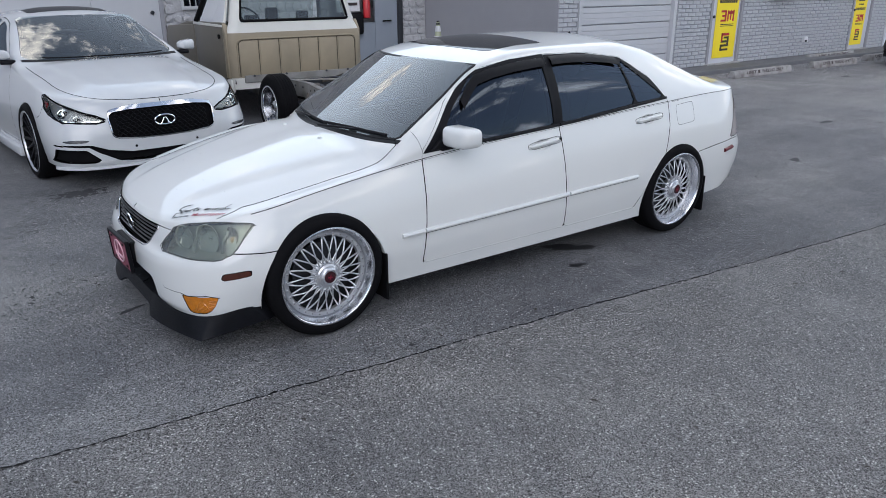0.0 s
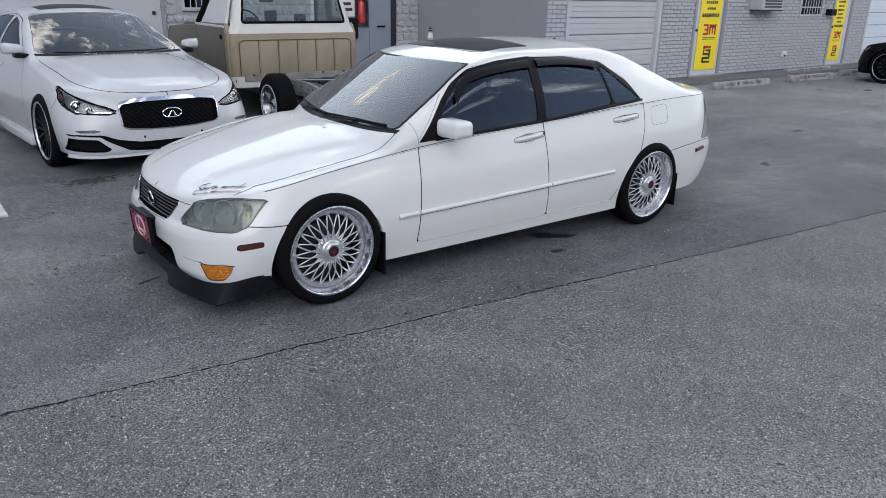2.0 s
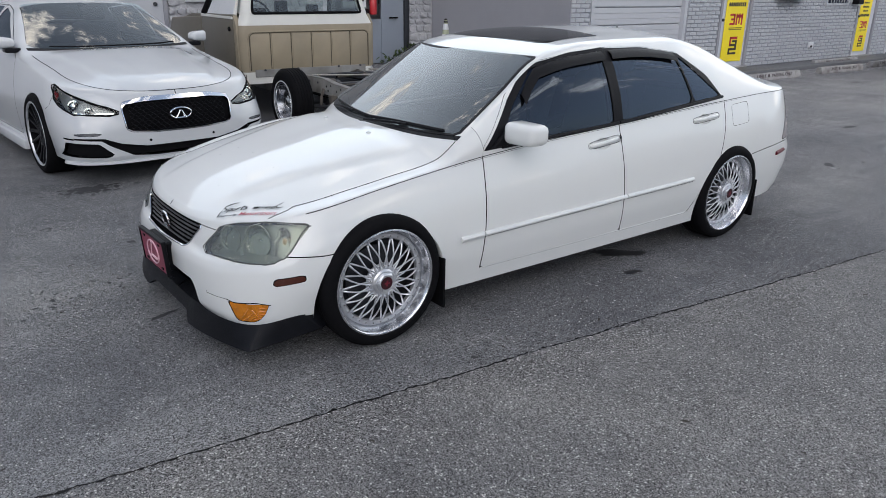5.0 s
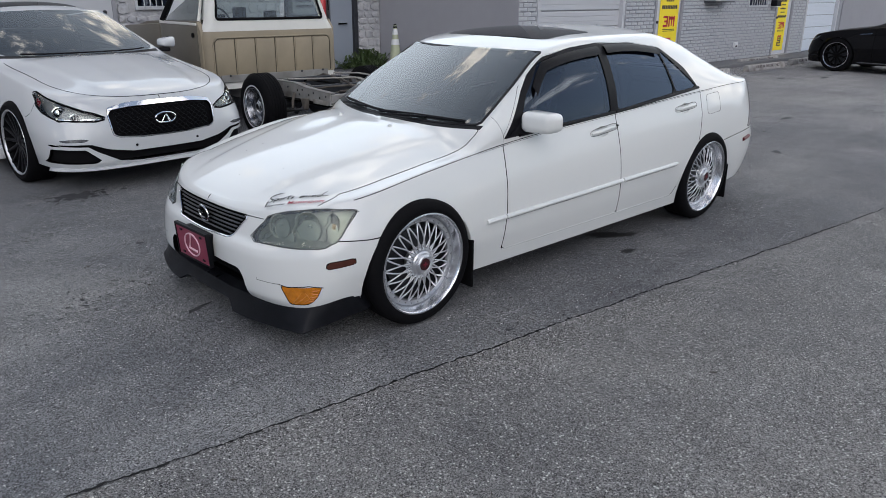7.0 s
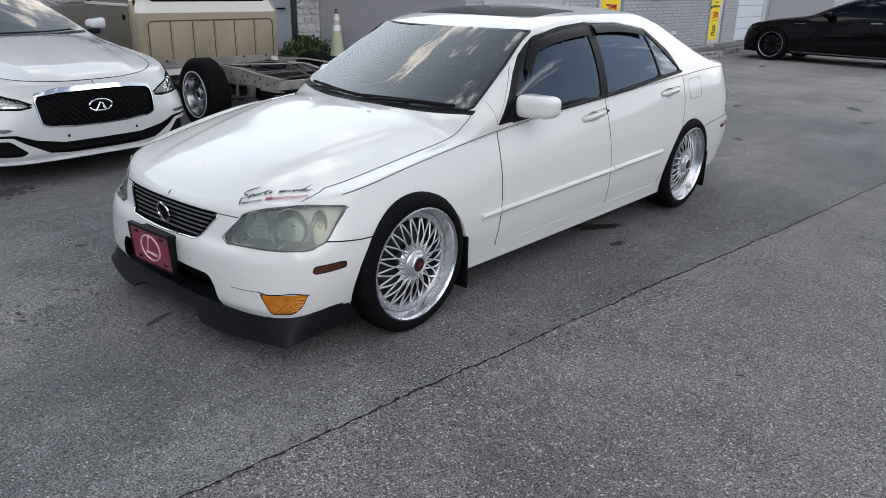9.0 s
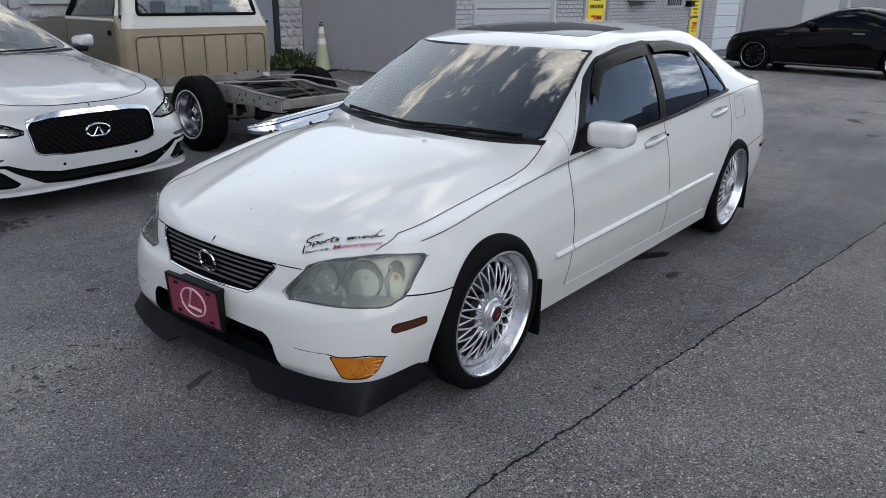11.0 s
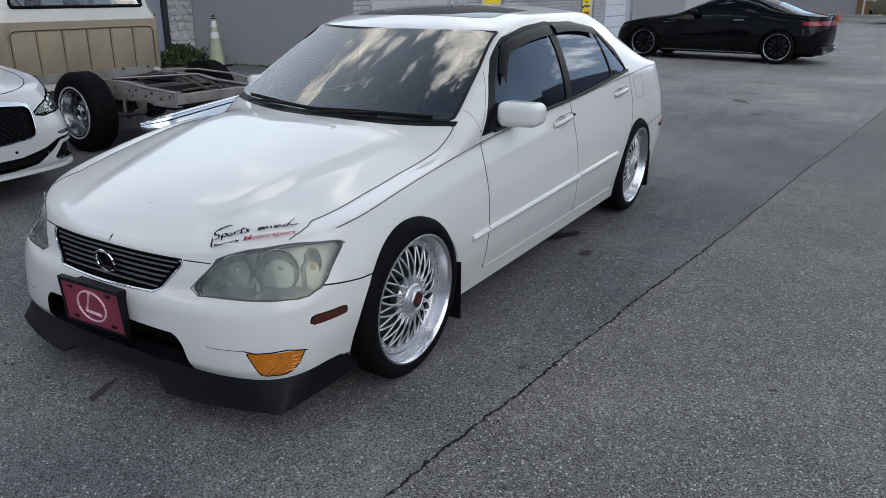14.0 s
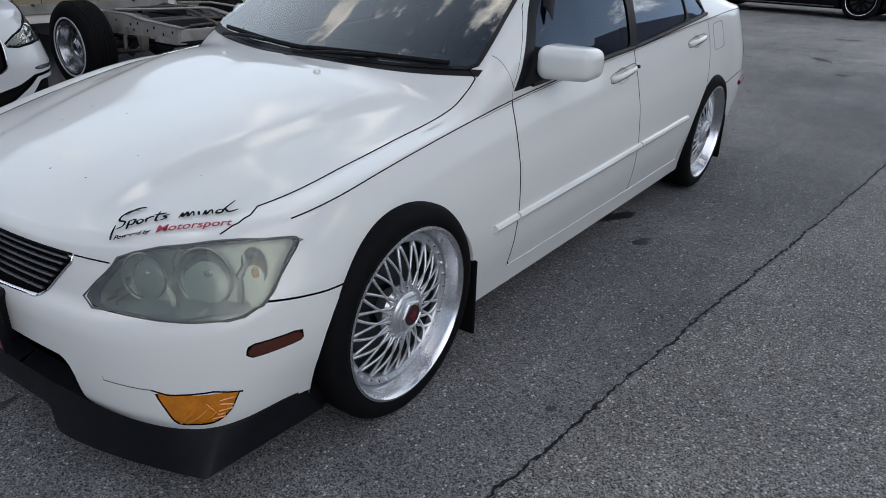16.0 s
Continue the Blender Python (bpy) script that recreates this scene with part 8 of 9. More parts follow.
        sh.build("tail_lamp", tail, M["red_lens"], car, "red tail lamp", side, 0.003)
        arch_parts(sh, car, side, (0.0, 2.84), 0.373, 0.325, paint)

        def rod(name, pairs, r, mat, parent, out=0.006, flat=1.0):
            pts = []
            for x, z in pairs:
                p, n = sh.on_side(x, z)
                pts.append((p + n * out) * np.array((1, -side, 1)))
            return part(name, tube(pts, r, 6, None, None, flat), mat, parent, "", True)
        rod("door_handle", [(1.92, 0.845), (1.98, 0.848), (2.06, 0.850), (2.13, 0.852)], 0.012, M["chrome"], d, 0.02)
        rod("vent_badge", [(0.42, 0.775), (0.55, 0.785), (0.66, 0.795)], 0.013, M["chrome"], car, 0.003, 0.6)
        rod("sill_strip", [(x, 0.215) for x in np.linspace(0.45, 2.4, 12)], 0.011, M["slat_grey"], car, 0.02)
        rod("door_crease", [(0.95, 0.385), (1.3, 0.400), (1.7, 0.43), (2.1, 0.47)], 0.018, paint, d, -0.004, 1.3)
        rod("bumper_canard", [(-0.55, 0.30), (-0.42, 0.31), (-0.38, 0.33)], 0.015, paint, car, 0.01)
        mir = box((1.02, -1.02, 0.925), (1.18, -0.84, 1.040), 0.04, None, Matrix.Diagonal((1, -side, 1, 1)), 3)
        part("door_mirror", mir, paint, car, "", True)
        part("exhaust_tip", tube([(3.48, -0.52 * -side, 0.27), (3.71, -0.52 * -side, 0.265)], 0.045, 12, None, None, 0.7), M["chrome"], car, "chrome exhaust tip", True)
    part("boot_spoiler", tube([(3.64, y, 0.972) for y in np.linspace(-0.66, 0.66, 9)], 0.018, 6, None, None, 0.6), paint, car, "", True)
    part("rear_diffuser", box((3.35, -0.70, 0.20), (3.66, 0.70, 0.36), 0.03), M["trim"], car)
    part("floor_pan", box((-0.6, -0.70, 0.16), (3.5, 0.70, 0.34), 0.02), M["gap"], car)
    part("cabin_floor", box((0.9, -0.6, 0.4), (2.8, 0.6, 0.75), 0.05), M["seat"], car)
    style = wheel_spoked("wheel", 0.340, 0.262, 0.25, 10, M["gap"], M["gap"], True, 0.03, M["polished"], "black twin-spoke wheel with bright rim edge")
    four_wheels(style, car, 2.84, 0.905, 0.340)
    return car


black_coupe(pose(15.83, 2.75, 0, 0, 0, -94.6))

# ---- the stripped pickup truck ----
def pickup(m):
    M.update(
        tan_paint=material("faded_tan_paint", (0.315, 0.264, 0.186), 0.5, vary=0.07, grain=9, stain=0.8, stain_scale=1.5, stain_color=(0.205, 0.178, 0.132)),
        taupe_paint=material("dull_taupe_paint", (0.125, 0.112, 0.088), 0.42, vary=0.1, grain=8, stain=0.3, stain_color=(0.09, 0.08, 0.065)),
        cream_paint=material("cream_white_paint", (0.66, 0.65, 0.61), 0.4, vary=0.05, grain=6, stain=0.3, stain_scale=4, stain_color=(0.52, 0.50, 0.45)),
        rust=material("rusty_frame_steel", (0.062, 0.054, 0.047), 0.8, vary=0.35, grain=22, bump=0.001, bump_scale=120, stain=0.6, stain_scale=5, stain_color=(0.17, 0.155, 0.135)),
        frame_grey=material("weathered_frame_steel", (0.25, 0.245, 0.235), 0.75, vary=0.25, grain=14, bump=0.001, bump_scale=120, stain=0.7, stain_scale=7, stain_color=(0.10, 0.088, 0.075)),
        pale_steel=material("pale_worn_steel", (0.34, 0.325, 0.30), 0.6, metal=0.3, vary=0.3, grain=18, stain=0.6, stain_scale=6, stain_color=(0.12, 0.10, 0.085)),
        stamp_shade=material("shade_in_stamping", (0.085, 0.072, 0.05), 0.8, vary=0.3, grain=40),
        door_glass=tinted("greenish_door_glass", (0.30, 0.34, 0.33), 1.08, (1, 1, 1), 0.015),
        dull_chrome=material("dull_chrome", (0.36, 0.37, 0.40), 0.22, metal=1.0, vary=0.15, grain=20, stain=0.7, stain_scale=12, stain_color=(0.10, 0.10, 0.10)),
        # the film puts the sheen of pale sky into the pane's colour
        clear_glass=tinted("clear_glass", (0.76, 0.82, 0.80), 1.6, (1, 1, 1), 0.07),
    )
    car = root("pickup_truck", m, "old tan and cream pickup cab on a bare rusty frame", "truck")
    tan, taupe, cream, rust = M["tan_paint"], M["taupe_paint"], M["cream_paint"], M["rust"]
    XB = -0.93    # cab back; the nose points to -x
    # rear panel with a stamped recess
    half_low, half_mid, half_top = 0.885, 0.915, 0.74

    def half(z):
        return -0.016 + float(curve((0.42, 0.88), (0.62, 0.905), (1.00, 0.915), (1.10, 0.90), (1.22, 0.845), (1.50, 0.77), (1.66, 0.70), (1.74, 0.60))(z))

    def back(z):
        return XB + float(curve((0.42, 0.0), (1.0, 0.0), (1.12, -0.012), (1.3, -0.06), (1.66, -0.17), (1.74, -0.24))(z))
    zs = [0.44, 0.47, 0.56, 0.575, 0.66, 0.8, 0.95, 1.04, 1.085, 1.11, 1.15, 1.20, 1.235]

    def strip(name, z_list, mat, label, r=0.10):
        verts, faces = [], []
        n = 0
        for z in z_list:
            row = []
            h, b = half(z), back(z)
            for i in range(15):
                y = -h + r + (2 * h - 2 * r) * i / 14
                row.append((b, y, z))
            left = [(b - r + r * math.cos(a), -h + r - r * math.sin(a), z) for a in [math.pi / 2 * k / 8 for k in range(8, 0, -1)]]
            right = [(b - r + r * math.cos(a), h - r + r * math.sin(a), z) for a in [math.pi / 2 * k / 8 for k in range(1, 9)]]
            row = left + row + right
            n = len(row)
            verts += row
        for k in range(len(z_list) - 1):
            for i in range(n - 1):
                faces.append((k * n + i, k * n + i + 1, (k + 1) * n + i + 1, (k + 1) * n + i))
        return link_mesh(name, verts, faces, mat, car, label, True)
    strip("rear_panel", [0.575, 0.62, 0.7, 0.8, 0.9, 1.0, 1.05, 1.085, 1.10], tan, "tan stamped rear cab panel")
    strip("rear_rocker", [0.44, 0.455, 0.50, 0.575], cream, "cream lower cab band")
    strip("rear_shoulder", [1.10, 1.13, 1.17, 1.20, 1.232], cream, "cream band under the rear window")
    # raised stampings
    arch = [(0.80 * sg_, z) for sg_, z in ((-1, 0.60), (-1, 0.75), (-1, 0.90), (-1, 0.960))] + [(-0.80 + 0.075 * (1 - math.cos(a)), 0.960 + 0.070 * math.sin(a)) for a in (0.4, 0.8, 1.2, 1.57)]
    arch = arch + [(-0.4, 1.030), (-0.13, 1.030)]
    arch = arch + [(-y, z) for y, z in arch[::-1]]
    part("stamped_border", tube([(XB + 0.001, y, z) for y, z in arch], 0.009, 8), tan, car, "", True)
    # dark rods draw the shade along the border and between the bays
    part("stamped_shadow_line", tube([(XB + 0.004, y * 0.982, z - 0.009) for y, z in arch], 0.0055, 6), M["stamp_shade"], car, "painted shade line in the stamping", True)
    for i in range(6):
        y = -0.6625 + 0.265 * i
        bay = box((XB - 0.01, y - 0.116, 0.60), (XB + 0.007, y + 0.116, 1.006), 0.008, None, None, 2)
        part("stamped_bay", bay, tan, car, "", True)
        if i:
            part("rib_seam", tube([(XB + 0.001, y - 0.1325, 0.60), (XB + 0.001, y - 0.1325, 1.015)], 0.0052, 5), M["stamp_shade"], car)
    part("lower_seam", box((XB - 0.002, -0.74, 0.515), (XB + 0.016, 0.74, 0.602), 0.006), M["frame_grey"], car, "grey corroded sill flange")
    for y in (-0.62, -0.2, 0.35, 0.66):
        part("flange_bolt", lathe([(0.0005, -0.014), (0.012, -0.012), (0.014, 0.0)], 8, None, Matrix.Translation((XB + 0.016, y, 0.595)) @ pose(0, 0, 0, 0, 0, 90)), M["dark_metal"], car)
    # pillars, roof, window
    win = [(-0.715, 1.235), (0.715, 1.235), (0.650, 1.60), (-0.650, 1.60)]
    for sg in (-1, 1):
        verts, faces = [], []
        zz = [1.228, 1.30, 1.40, 1.50, 1.58, 1.64]
        for z in zz:
            h, b, w = half(z), back(z), 0.715 - (z - 1.235) * 0.19
            ring = [(b, sg * (w - 0.008), z), (b + 0.004, sg * (w + 0.01), z), (b, sg * (h - 0.07), z), (b - 0.02, sg * (h - 0.02), z), (b - 0.07, sg * h, z), (b - 0.16, sg * (h - 0.004), z), (b - 0.16, sg * (h - 0.04), z), (b - 0.04, sg * (w - 0.008), z)]
            verts += ring
        for k in range(len(zz) - 1):
            for i in range(8):
                faces.append((8 * k + i, 8 * k + (i + 1) % 8, 8 * k + 8 + (i + 1) % 8, 8 * k + 8 + i))
        link_mesh("rear_pillar", verts, faces, cream, car, "cream rear pillar", True)
    part("roof", box((back(1.66) - 1.35, -0.74, 1.62), (back(1.62) + 0.02, 0.74, 1.76), 0.06, None, None, 4), cream, car, "cream cab roof", True)
    seal = rounded(win, 0.035)
    part("window_seal", tube([(back(z) + 0.006, y, z) for y, z in seal], 0.016, 8, None, None, 1.0, True), M["rubber"], car, "black rubber window seal", True)
    gl = bmesh.new()
    gl.faces.new([gl.verts.new((back(z) - 0.004, y, z)) for y, z in seal])
    part("rear_window", gl, M["clear_glass"], car, "clear rear window")
    # sides: door, front fender, hood
    for sg in (-1, 1):
        d = part("cab_door", prism([(XB - 1.22, 0.50), (XB - 0.20, 0.50), (XB - 0.16, 0.60), (XB - 0.16, 1.22), (XB - 1.22, 1.19)], sg * 0.86, sg * 0.915, "y", None, 0.012), taupe, car, "dull taupe door", True)
        cor = prism([(XB - 0.155, 0.575), (XB - 0.07, 0.575), (XB - 0.07, 1.10), (XB - 0.155, 1.215)], sg * 0.85, sg * 0.908, "y", None, 0.01)
        part("cab_corner", cor, tan, car, "", True)
        part("rocker", box((XB - 1.25, min(sg * 0.84, sg * 0.895), 0.40), (XB - 0.06, max(sg * 0.84, sg * 0.895), 0.56), 0.015), cream, car, "", True)
        part("door_frame", tube([(XB - 1.22, sg * 0.885, 1.20), (XB - 1.05, sg * 0.80, 1.48), (XB - 0.95, sg * 0.73, 1.65)], 0.028, 8), M["rubber"], d, "", True)
        part("door_frame", tube([(XB - 0.19, sg * 0.86, 1.21), (XB - 0.25, sg * 0.77, 1.55), (XB - 0.30, sg * 0.72, 1.66)], 0.022, 8), cream, d, "", True)
        sw = bmesh.new()
        sw.faces.new([sw.verts.new(v) for v in ((XB - 1.20, sg * 0.875, 1.20), (XB - 0.20, sg * 0.855, 1.215), (XB - 0.27, sg * 0.755, 1.60), (XB - 0.98, sg * 0.755, 1.60))])
        part("door_window", sw, M["door_glass"], d)
        part("door_handle", tube([(XB - 0.24, sg * 0.918, 1.055), (XB - 0.24, sg * 0.935, 1.055)], 0.026, 12, None, None, 1.0), M["gap"], d, "black door lock hole")
        part("belt_line", box((XB - 1.22, min(sg * 0.90, sg * 0.921), 1.165), (XB - 0.16, max(sg * 0.90, sg * 0.921), 1.195), 0.006), cream, d)
        fen = prism([(XB - 2.55, 0.55), (XB - 2.40, 0.50), (XB - 1.25, 0.50), (XB - 1.25, 1.165), (XB - 2.50, 1.10), (XB - 2.62, 0.95)], sg * 0.80, sg * 0.915, "y", None, 0.03)
        part("front_fender", fen, taupe, car, "dull taupe front fender", True)
    part("hood", prism([(XB - 2.55, 0.85), (XB - 2.58, 1.08), (XB - 1.9, 1.17), (XB - 1.25, 1.20), (XB - 1.25, 0.85)], -0.81, 0.81, "y", None, 0.03), taupe, car, "", True)
    part("front_bulkhead", box((XB - 1.34, -0.82, 0.5), (XB - 1.24, 0.82, 1.19), 0.01), taupe, car)
    ws = bmesh.new()
    ws.faces.new([ws.verts.new(v) for v in ((XB - 1.25, -0.80, 1.20), (XB - 1.25, 0.80, 1.20), (XB - 0.98, 0.70, 1.63), (XB - 0.98, -0.70, 1.63))])
    part("windscreen", ws, M["clear_glass"], car)
    part("cab_floor", box((XB - 1.25, -0.85, 0.50), (XB - 0.02, 0.85, 0.60), 0.01), rust, car)
    bench = box((XB - 0.62, -0.72, 0.60), (XB - 0.14, 0.72, 0.90), 0.06, None, None, 3)
    box((XB - 0.24, -0.72, 0.80), (XB - 0.10, 0.72, 1.20), 0.05, bench, None, 3)
    part("bench_seat", bench, M["seat"], car, "dark bench seat", True)
    sw_m = Matrix.Translation((XB - 0.78, -0.38, 1.19)) @ pose(0, 0, 0, 0, 60, 0)
    rg = tube([(0.20 * math.cos(a), 0.20 * math.sin(a), 0) for a in [2 * math.pi * k / 30 for k in range(30)]], 0.013, 6, None, sw_m, 1.0, True)
    for a in (90, 210, 330):
        tube([(0, 0, 0), (0.2 * math.cos(radians(a)), 0.2 * math.sin(radians(a)), 0)], 0.012, 6, rg, sw_m)
    tube([(0, 0, 0), (0, 0, -0.35)], 0.02, 8, rg, sw_m)
    part("steering_wheel", rg, M["trim"], car, "thin black steering wheel", True)
    part("room_mirror", box((XB - 0.95, -0.10, 1.46), (XB - 0.93, 0.10, 1.51), 0.008), M["trim"], car)
    for y, z, h in ((0.10, 1.10, 0.25), (0.55, 1.1, 0.20), (-0.2, 1.1, 0.16)):
        part("dash_clutter", box((XB - 1.16, y - 0.06, z), (XB - 1.06, y + 0.10, z + h), 0.02), M["trim"], car)
    # frame
    for sg in (-1, 1):
        rail = bmesh.new()
        prof = [(-3.4, 0.44), (-0.9, 0.44), (-0.55, 0.47), (-0.28, 0.60), (0.22, 0.605), (0.45, 0.575), (0.93, 0.555)]
        outline = [(x, z) for x, z in prof] + [(x, z - (0.165 if -0.3 < x < 0.3 else 0.125)) for x, z in prof[::-1]]
        prism(outline, sg * 0.43, sg * 0.445, "y", rail)
        for dz in (0.0, -0.12):
            top_l = [(x, z + dz) for x, z in prof] + [(x, z + dz - 0.008) for x, z in prof[::-1]]
            prism(top_l, sg * 0.375, sg * 0.445, "y", rail)
        fr = part("frame_rail", rail, M["frame_grey"], car, "weathered grey channel frame rail")
        for x, z in ((0.30, 0.53), (0.40, 0.545), (0.53, 0.50), (0.62, 0.53), (0.74, 0.49), (0.86, 0.515)):
            part("rail_hole", lathe([(0.0005, 0), (0.012, 0)], 10, None, Matrix.Translation((x, sg * 0.4475, z))), M["gap"], fr)
        part("leaf_spring", tube([(-0.55, sg * 0.52, 0.40), (-0.2, sg * 0.52, 0.30), (0.1, sg * 0.52, 0.29), (0.55, sg * 0.52, 0.36)], 0.028, 6, None, None, 0.6), M["dark_metal"], car)
        part("shock_absorber", tube([(0.10, sg * 0.36, 0.26), (0.30, sg * 0.30, 0.58)], 0.028, 8), M["dark_metal"], car, "", True)
        part("rail_bracket", tube([(0.26, sg * 0.46, 0.50), (0.28, sg * 0.50, 0.42), (0.31, sg * 0.52, 0.34)], 0.016, 6), rust, car)
    # inner members, rods and straps use dark metal, shade put into their colour
    for x, z, w in ((-0.75, 0.41, 0.09), (-0.28, 0.55, 0.10), (0.28, 0.53, 0.08), (0.87, 0.50, 0.07)):
        part("cross_member", box((x, -0.43, z - 0.05), (x + w, 0.43, z + 0.035), 0.008), M["frame_grey"] if x > 0.5 else M["dark_metal"], car, "weathered cross member")
    part("fuel_line", tube([(-0.7, 0.28, 0.50), (-0.2, 0.22, 0.62), (0.3, 0.15, 0.60), (0.72, 0.10, 0.52)], 0.014, 6), rust, car)
    part("brake_hose", tube([(-0.6, -0.15, 0.47), (-0.1, -0.05, 0.58), (0.35, 0.1, 0.56)], 0.011, 6), M["gap"], car)
    part("loose_wire", tube([(-0.25, 0.40, 0.62), (0.1, 0.50, 0.64), (0.5, 0.66, 0.60), (0.72, 0.84, 0.50)], 0.010, 6), M["pale_steel"], car)
    part("cross_bar", tube([(0.02, -0.40, 0.622), (0.16, -0.05, 0.618), (0.26, 0.36, 0.612)], 0.009, 6), M["pale_steel"], car, "thin pale bar across the rails", True)
    rag = random.Random(31)
    for _ in range(16):
        x, y = rag.uniform(0.34, 0.84), rag.uniform(-0.34, 0.34)
        part("rust_flake", box((-0.05, -0.03, 0.0), (0.05, 0.03, 0.006), 0.001, None, pose(x, y, 0.462 + rag.uniform(0, 0.03), rag.uniform(-14, 14), rag.uniform(-14, 14), rag.uniform(0, 180))), rust if rag.random() < 0.6 else M["frame_grey"], car)
    # running gear and clutter between the rails
    part("drive_shaft", tube([(-1.6, 0.0, 0.40), (-0.12, 0.0, 0.36)], 0.042, 10), M["dark_metal"], car, "", True)
    part("exhaust_stub", tube([(-1.4, 0.26, 0.34), (-0.8, 0.27, 0.34), (-0.62, 0.30, 0.30)], 0.030, 10), rust, car, "", True)
    for sg in (-1, 1):
        part("brace_rod", tube([(-0.70, sg * 0.36, 0.43), (-0.20, sg * 0.06, 0.57)], 0.016, 6), M["dark_metal"], car)
        part("brace_rod", tube([(0.34, sg * 0.38, 0.565), (0.86, sg * 0.20, 0.50)], 0.014, 6), M["dark_metal"], car)
        part("gusset", prism([(0.20, 0.60), (0.44, 0.545), (0.22, 0.46)], sg * 0.30, sg * 0.372, "y", None, 0.002), rust, car)
        part("spring_hanger", prism([(0.49, 0.47), (0.58, 0.47), (0.56, 0.36), (0.53, 0.34)], sg * 0.47, sg * 0.53, "y", None, 0.008), rust, car, "", True)
        part("bump_stop", lathe([(0.0005, -0.05), (0.022, -0.045), (0.034, -0.01), (0.034, 0.0)], 12, None, Matrix.Translation((0.02, sg * 0.40, 0.47)) @ pose(0, 0, 0, 90)), M["rubber"], car, "", True)
        part("rail_flange_plate", box((0.62, min(sg * 0.446, sg * 0.452), 0.425), (0.90, max(sg * 0.446, sg * 0.452), 0.47), 0.002), M["pale_steel"], car, "pale scuffed steel plate")
        for x in (-0.48, -0.10, 0.10, 0.34):
            part("rail_rivet", lathe([(0.0005, -0.010), (0.010, -0.008), (0.013, 0.0)], 8, None, Matrix.Translation((x, sg * 0.4455, 0.55 if -0.3 < x < 0.3 else 0.49)) @ pose(0, 0, 0, 0, 0, 0 if sg < 0 else 180)), M["dark_metal"], car)
    for x, y0, y1, z in ((-0.55, -0.30, 0.10, 0.52), (-0.05, -0.36, 0.34, 0.61), (0.10, -0.20, 0.36, 0.60), (0.46, -0.34, 0.30, 0.555), (0.60, -0.10, 0.38, 0.52)):
        part("strap", tube([(x, y0, z), (x + 0.05, (y0 + y1) / 2, z + 0.012), (x + 0.02, y1, z - 0.006)], 0.012, 5, None, None, 1.0), rust if x > 0 else M["dark_metal"], car)
    # flat black sheet added as the shade under the frame
    part("crumpled_sheet", box((-0.60, -0.42, 0.40), (0.86, 0.42, 0.412), 0.003), M["gap"], car, "flat black sheet standing in for shade between the rails")
    part("fuel_sender", lathe([(0.0005, -0.03), (0.05, -0.028), (0.06, -0.004), (0.06, 0.02)], 16, None, Matrix.Translation((-0.38, -0.12, 0.50)) @ pose(0, 0, 0, 90)), M["dark_metal"], car, "", True)
    axle = tube([(0, -0.70, 0.35), (0, -0.18, 0.35), (0, 0.18, 0.35), (0, 0.70, 0.35)], 0.045, 10)
    lathe([(0.0005, -0.12), (0.11, -0.10), (0.15, 0.0), (0.11, 0.10), (0.0005, 0.12)], 16, axle, Matrix.Translation((0, 0, 0.35)) @ pose(0, 0, 0, 0, 0, 90))
    part("rear_axle", axle, M["dark_metal"], car, "", True)
    # rally wheels
    def steel_wheel():
        rt, rr, wd = 0.350, 0.205, 0.215
        hub = part("wheel", lathe([(rr - 0.006, 0.0), (rr - 0.018, 0.03), (rr - 0.035, 0.09), (rr - 0.06, 0.105), (0.125, 0.095), (0.10, 0.070), (0.072, 0.066)], 48), M["dull_chrome"], None, "steel rally wheel with chrome dish", True)
        part("tyre", lathe([(rr - 0.012, 0.02), (rr, -0.002), (rr + 0.05, -0.012), (rr + 0.10, -0.010), (rt - 0.018, 0.004), (rt - 0.003, 0.022), (rt, 0.05), (rt, wd - 0.05), (rt - 0.004, wd - 0.02), (rr + 0.06, wd + 0.01), (rr, wd)], 64), M["rubber"], hub, "black tyre with thin white ring", True)
        part("whitewall", lathe([(rr + 0.014, -0.0085), (rr + 0.016, -0.012), (rr + 0.027, -0.013), (rr + 0.029, -0.0095)], 64), M["white_metal"], hub, "", True)
        part("rim_edge", lathe([(rr + 0.004, 0.0), (rr + 0.001, -0.008), (rr - 0.008, -0.006), (rr - 0.010, 0.004)], 64), M["chrome"], hub, "", True)
        for j in range(5):
            y = 0.030 + 0.0315 * j
            part("tread_rib", lathe([(rt - 0.004, y), (rt + 0.006, y + 0.002), (rt + 0.006, y + 0.023), (rt - 0.004, y + 0.025)], 64), M["rubber"], hub)
        part("hub_cap", lathe([(0.0005, 0.030), (0.035, 0.032), (0.050, 0.042), (0.066, 0.050), (0.074, 0.068)], 32), M["chrome"], hub, "chrome centre cap", True)
        part("cap_disc", lathe([(0.0005, 0.0285), (0.030, 0.031)], 24), M["trim"], hub)
        for i in range(5):
            a = 2 * math.pi * i / 5
            part("hand_hole", lathe([(0.0005, 0.0), (0.020, 0.0)], 14, None, Matrix.Translation((0.135 * math.cos(a), 0.090, 0.135 * math.sin(a)))), M["gap"], hub)
        return hub
    style = steel_wheel()
    for x, y, rz in ((0, -0.815, 0), (0, 0.815, 180), (-2.9, -0.815, 0), (-2.9, 0.815, 180)):
        place_wheel(style, car, Matrix.Translation((x, y, 0.350)) @ pose(0, 0, 0, 0, 20, rz))
    discard(style)
    return car


pickup(pose(2.66, 4.0, 0.0, 0, 0, -91.5))


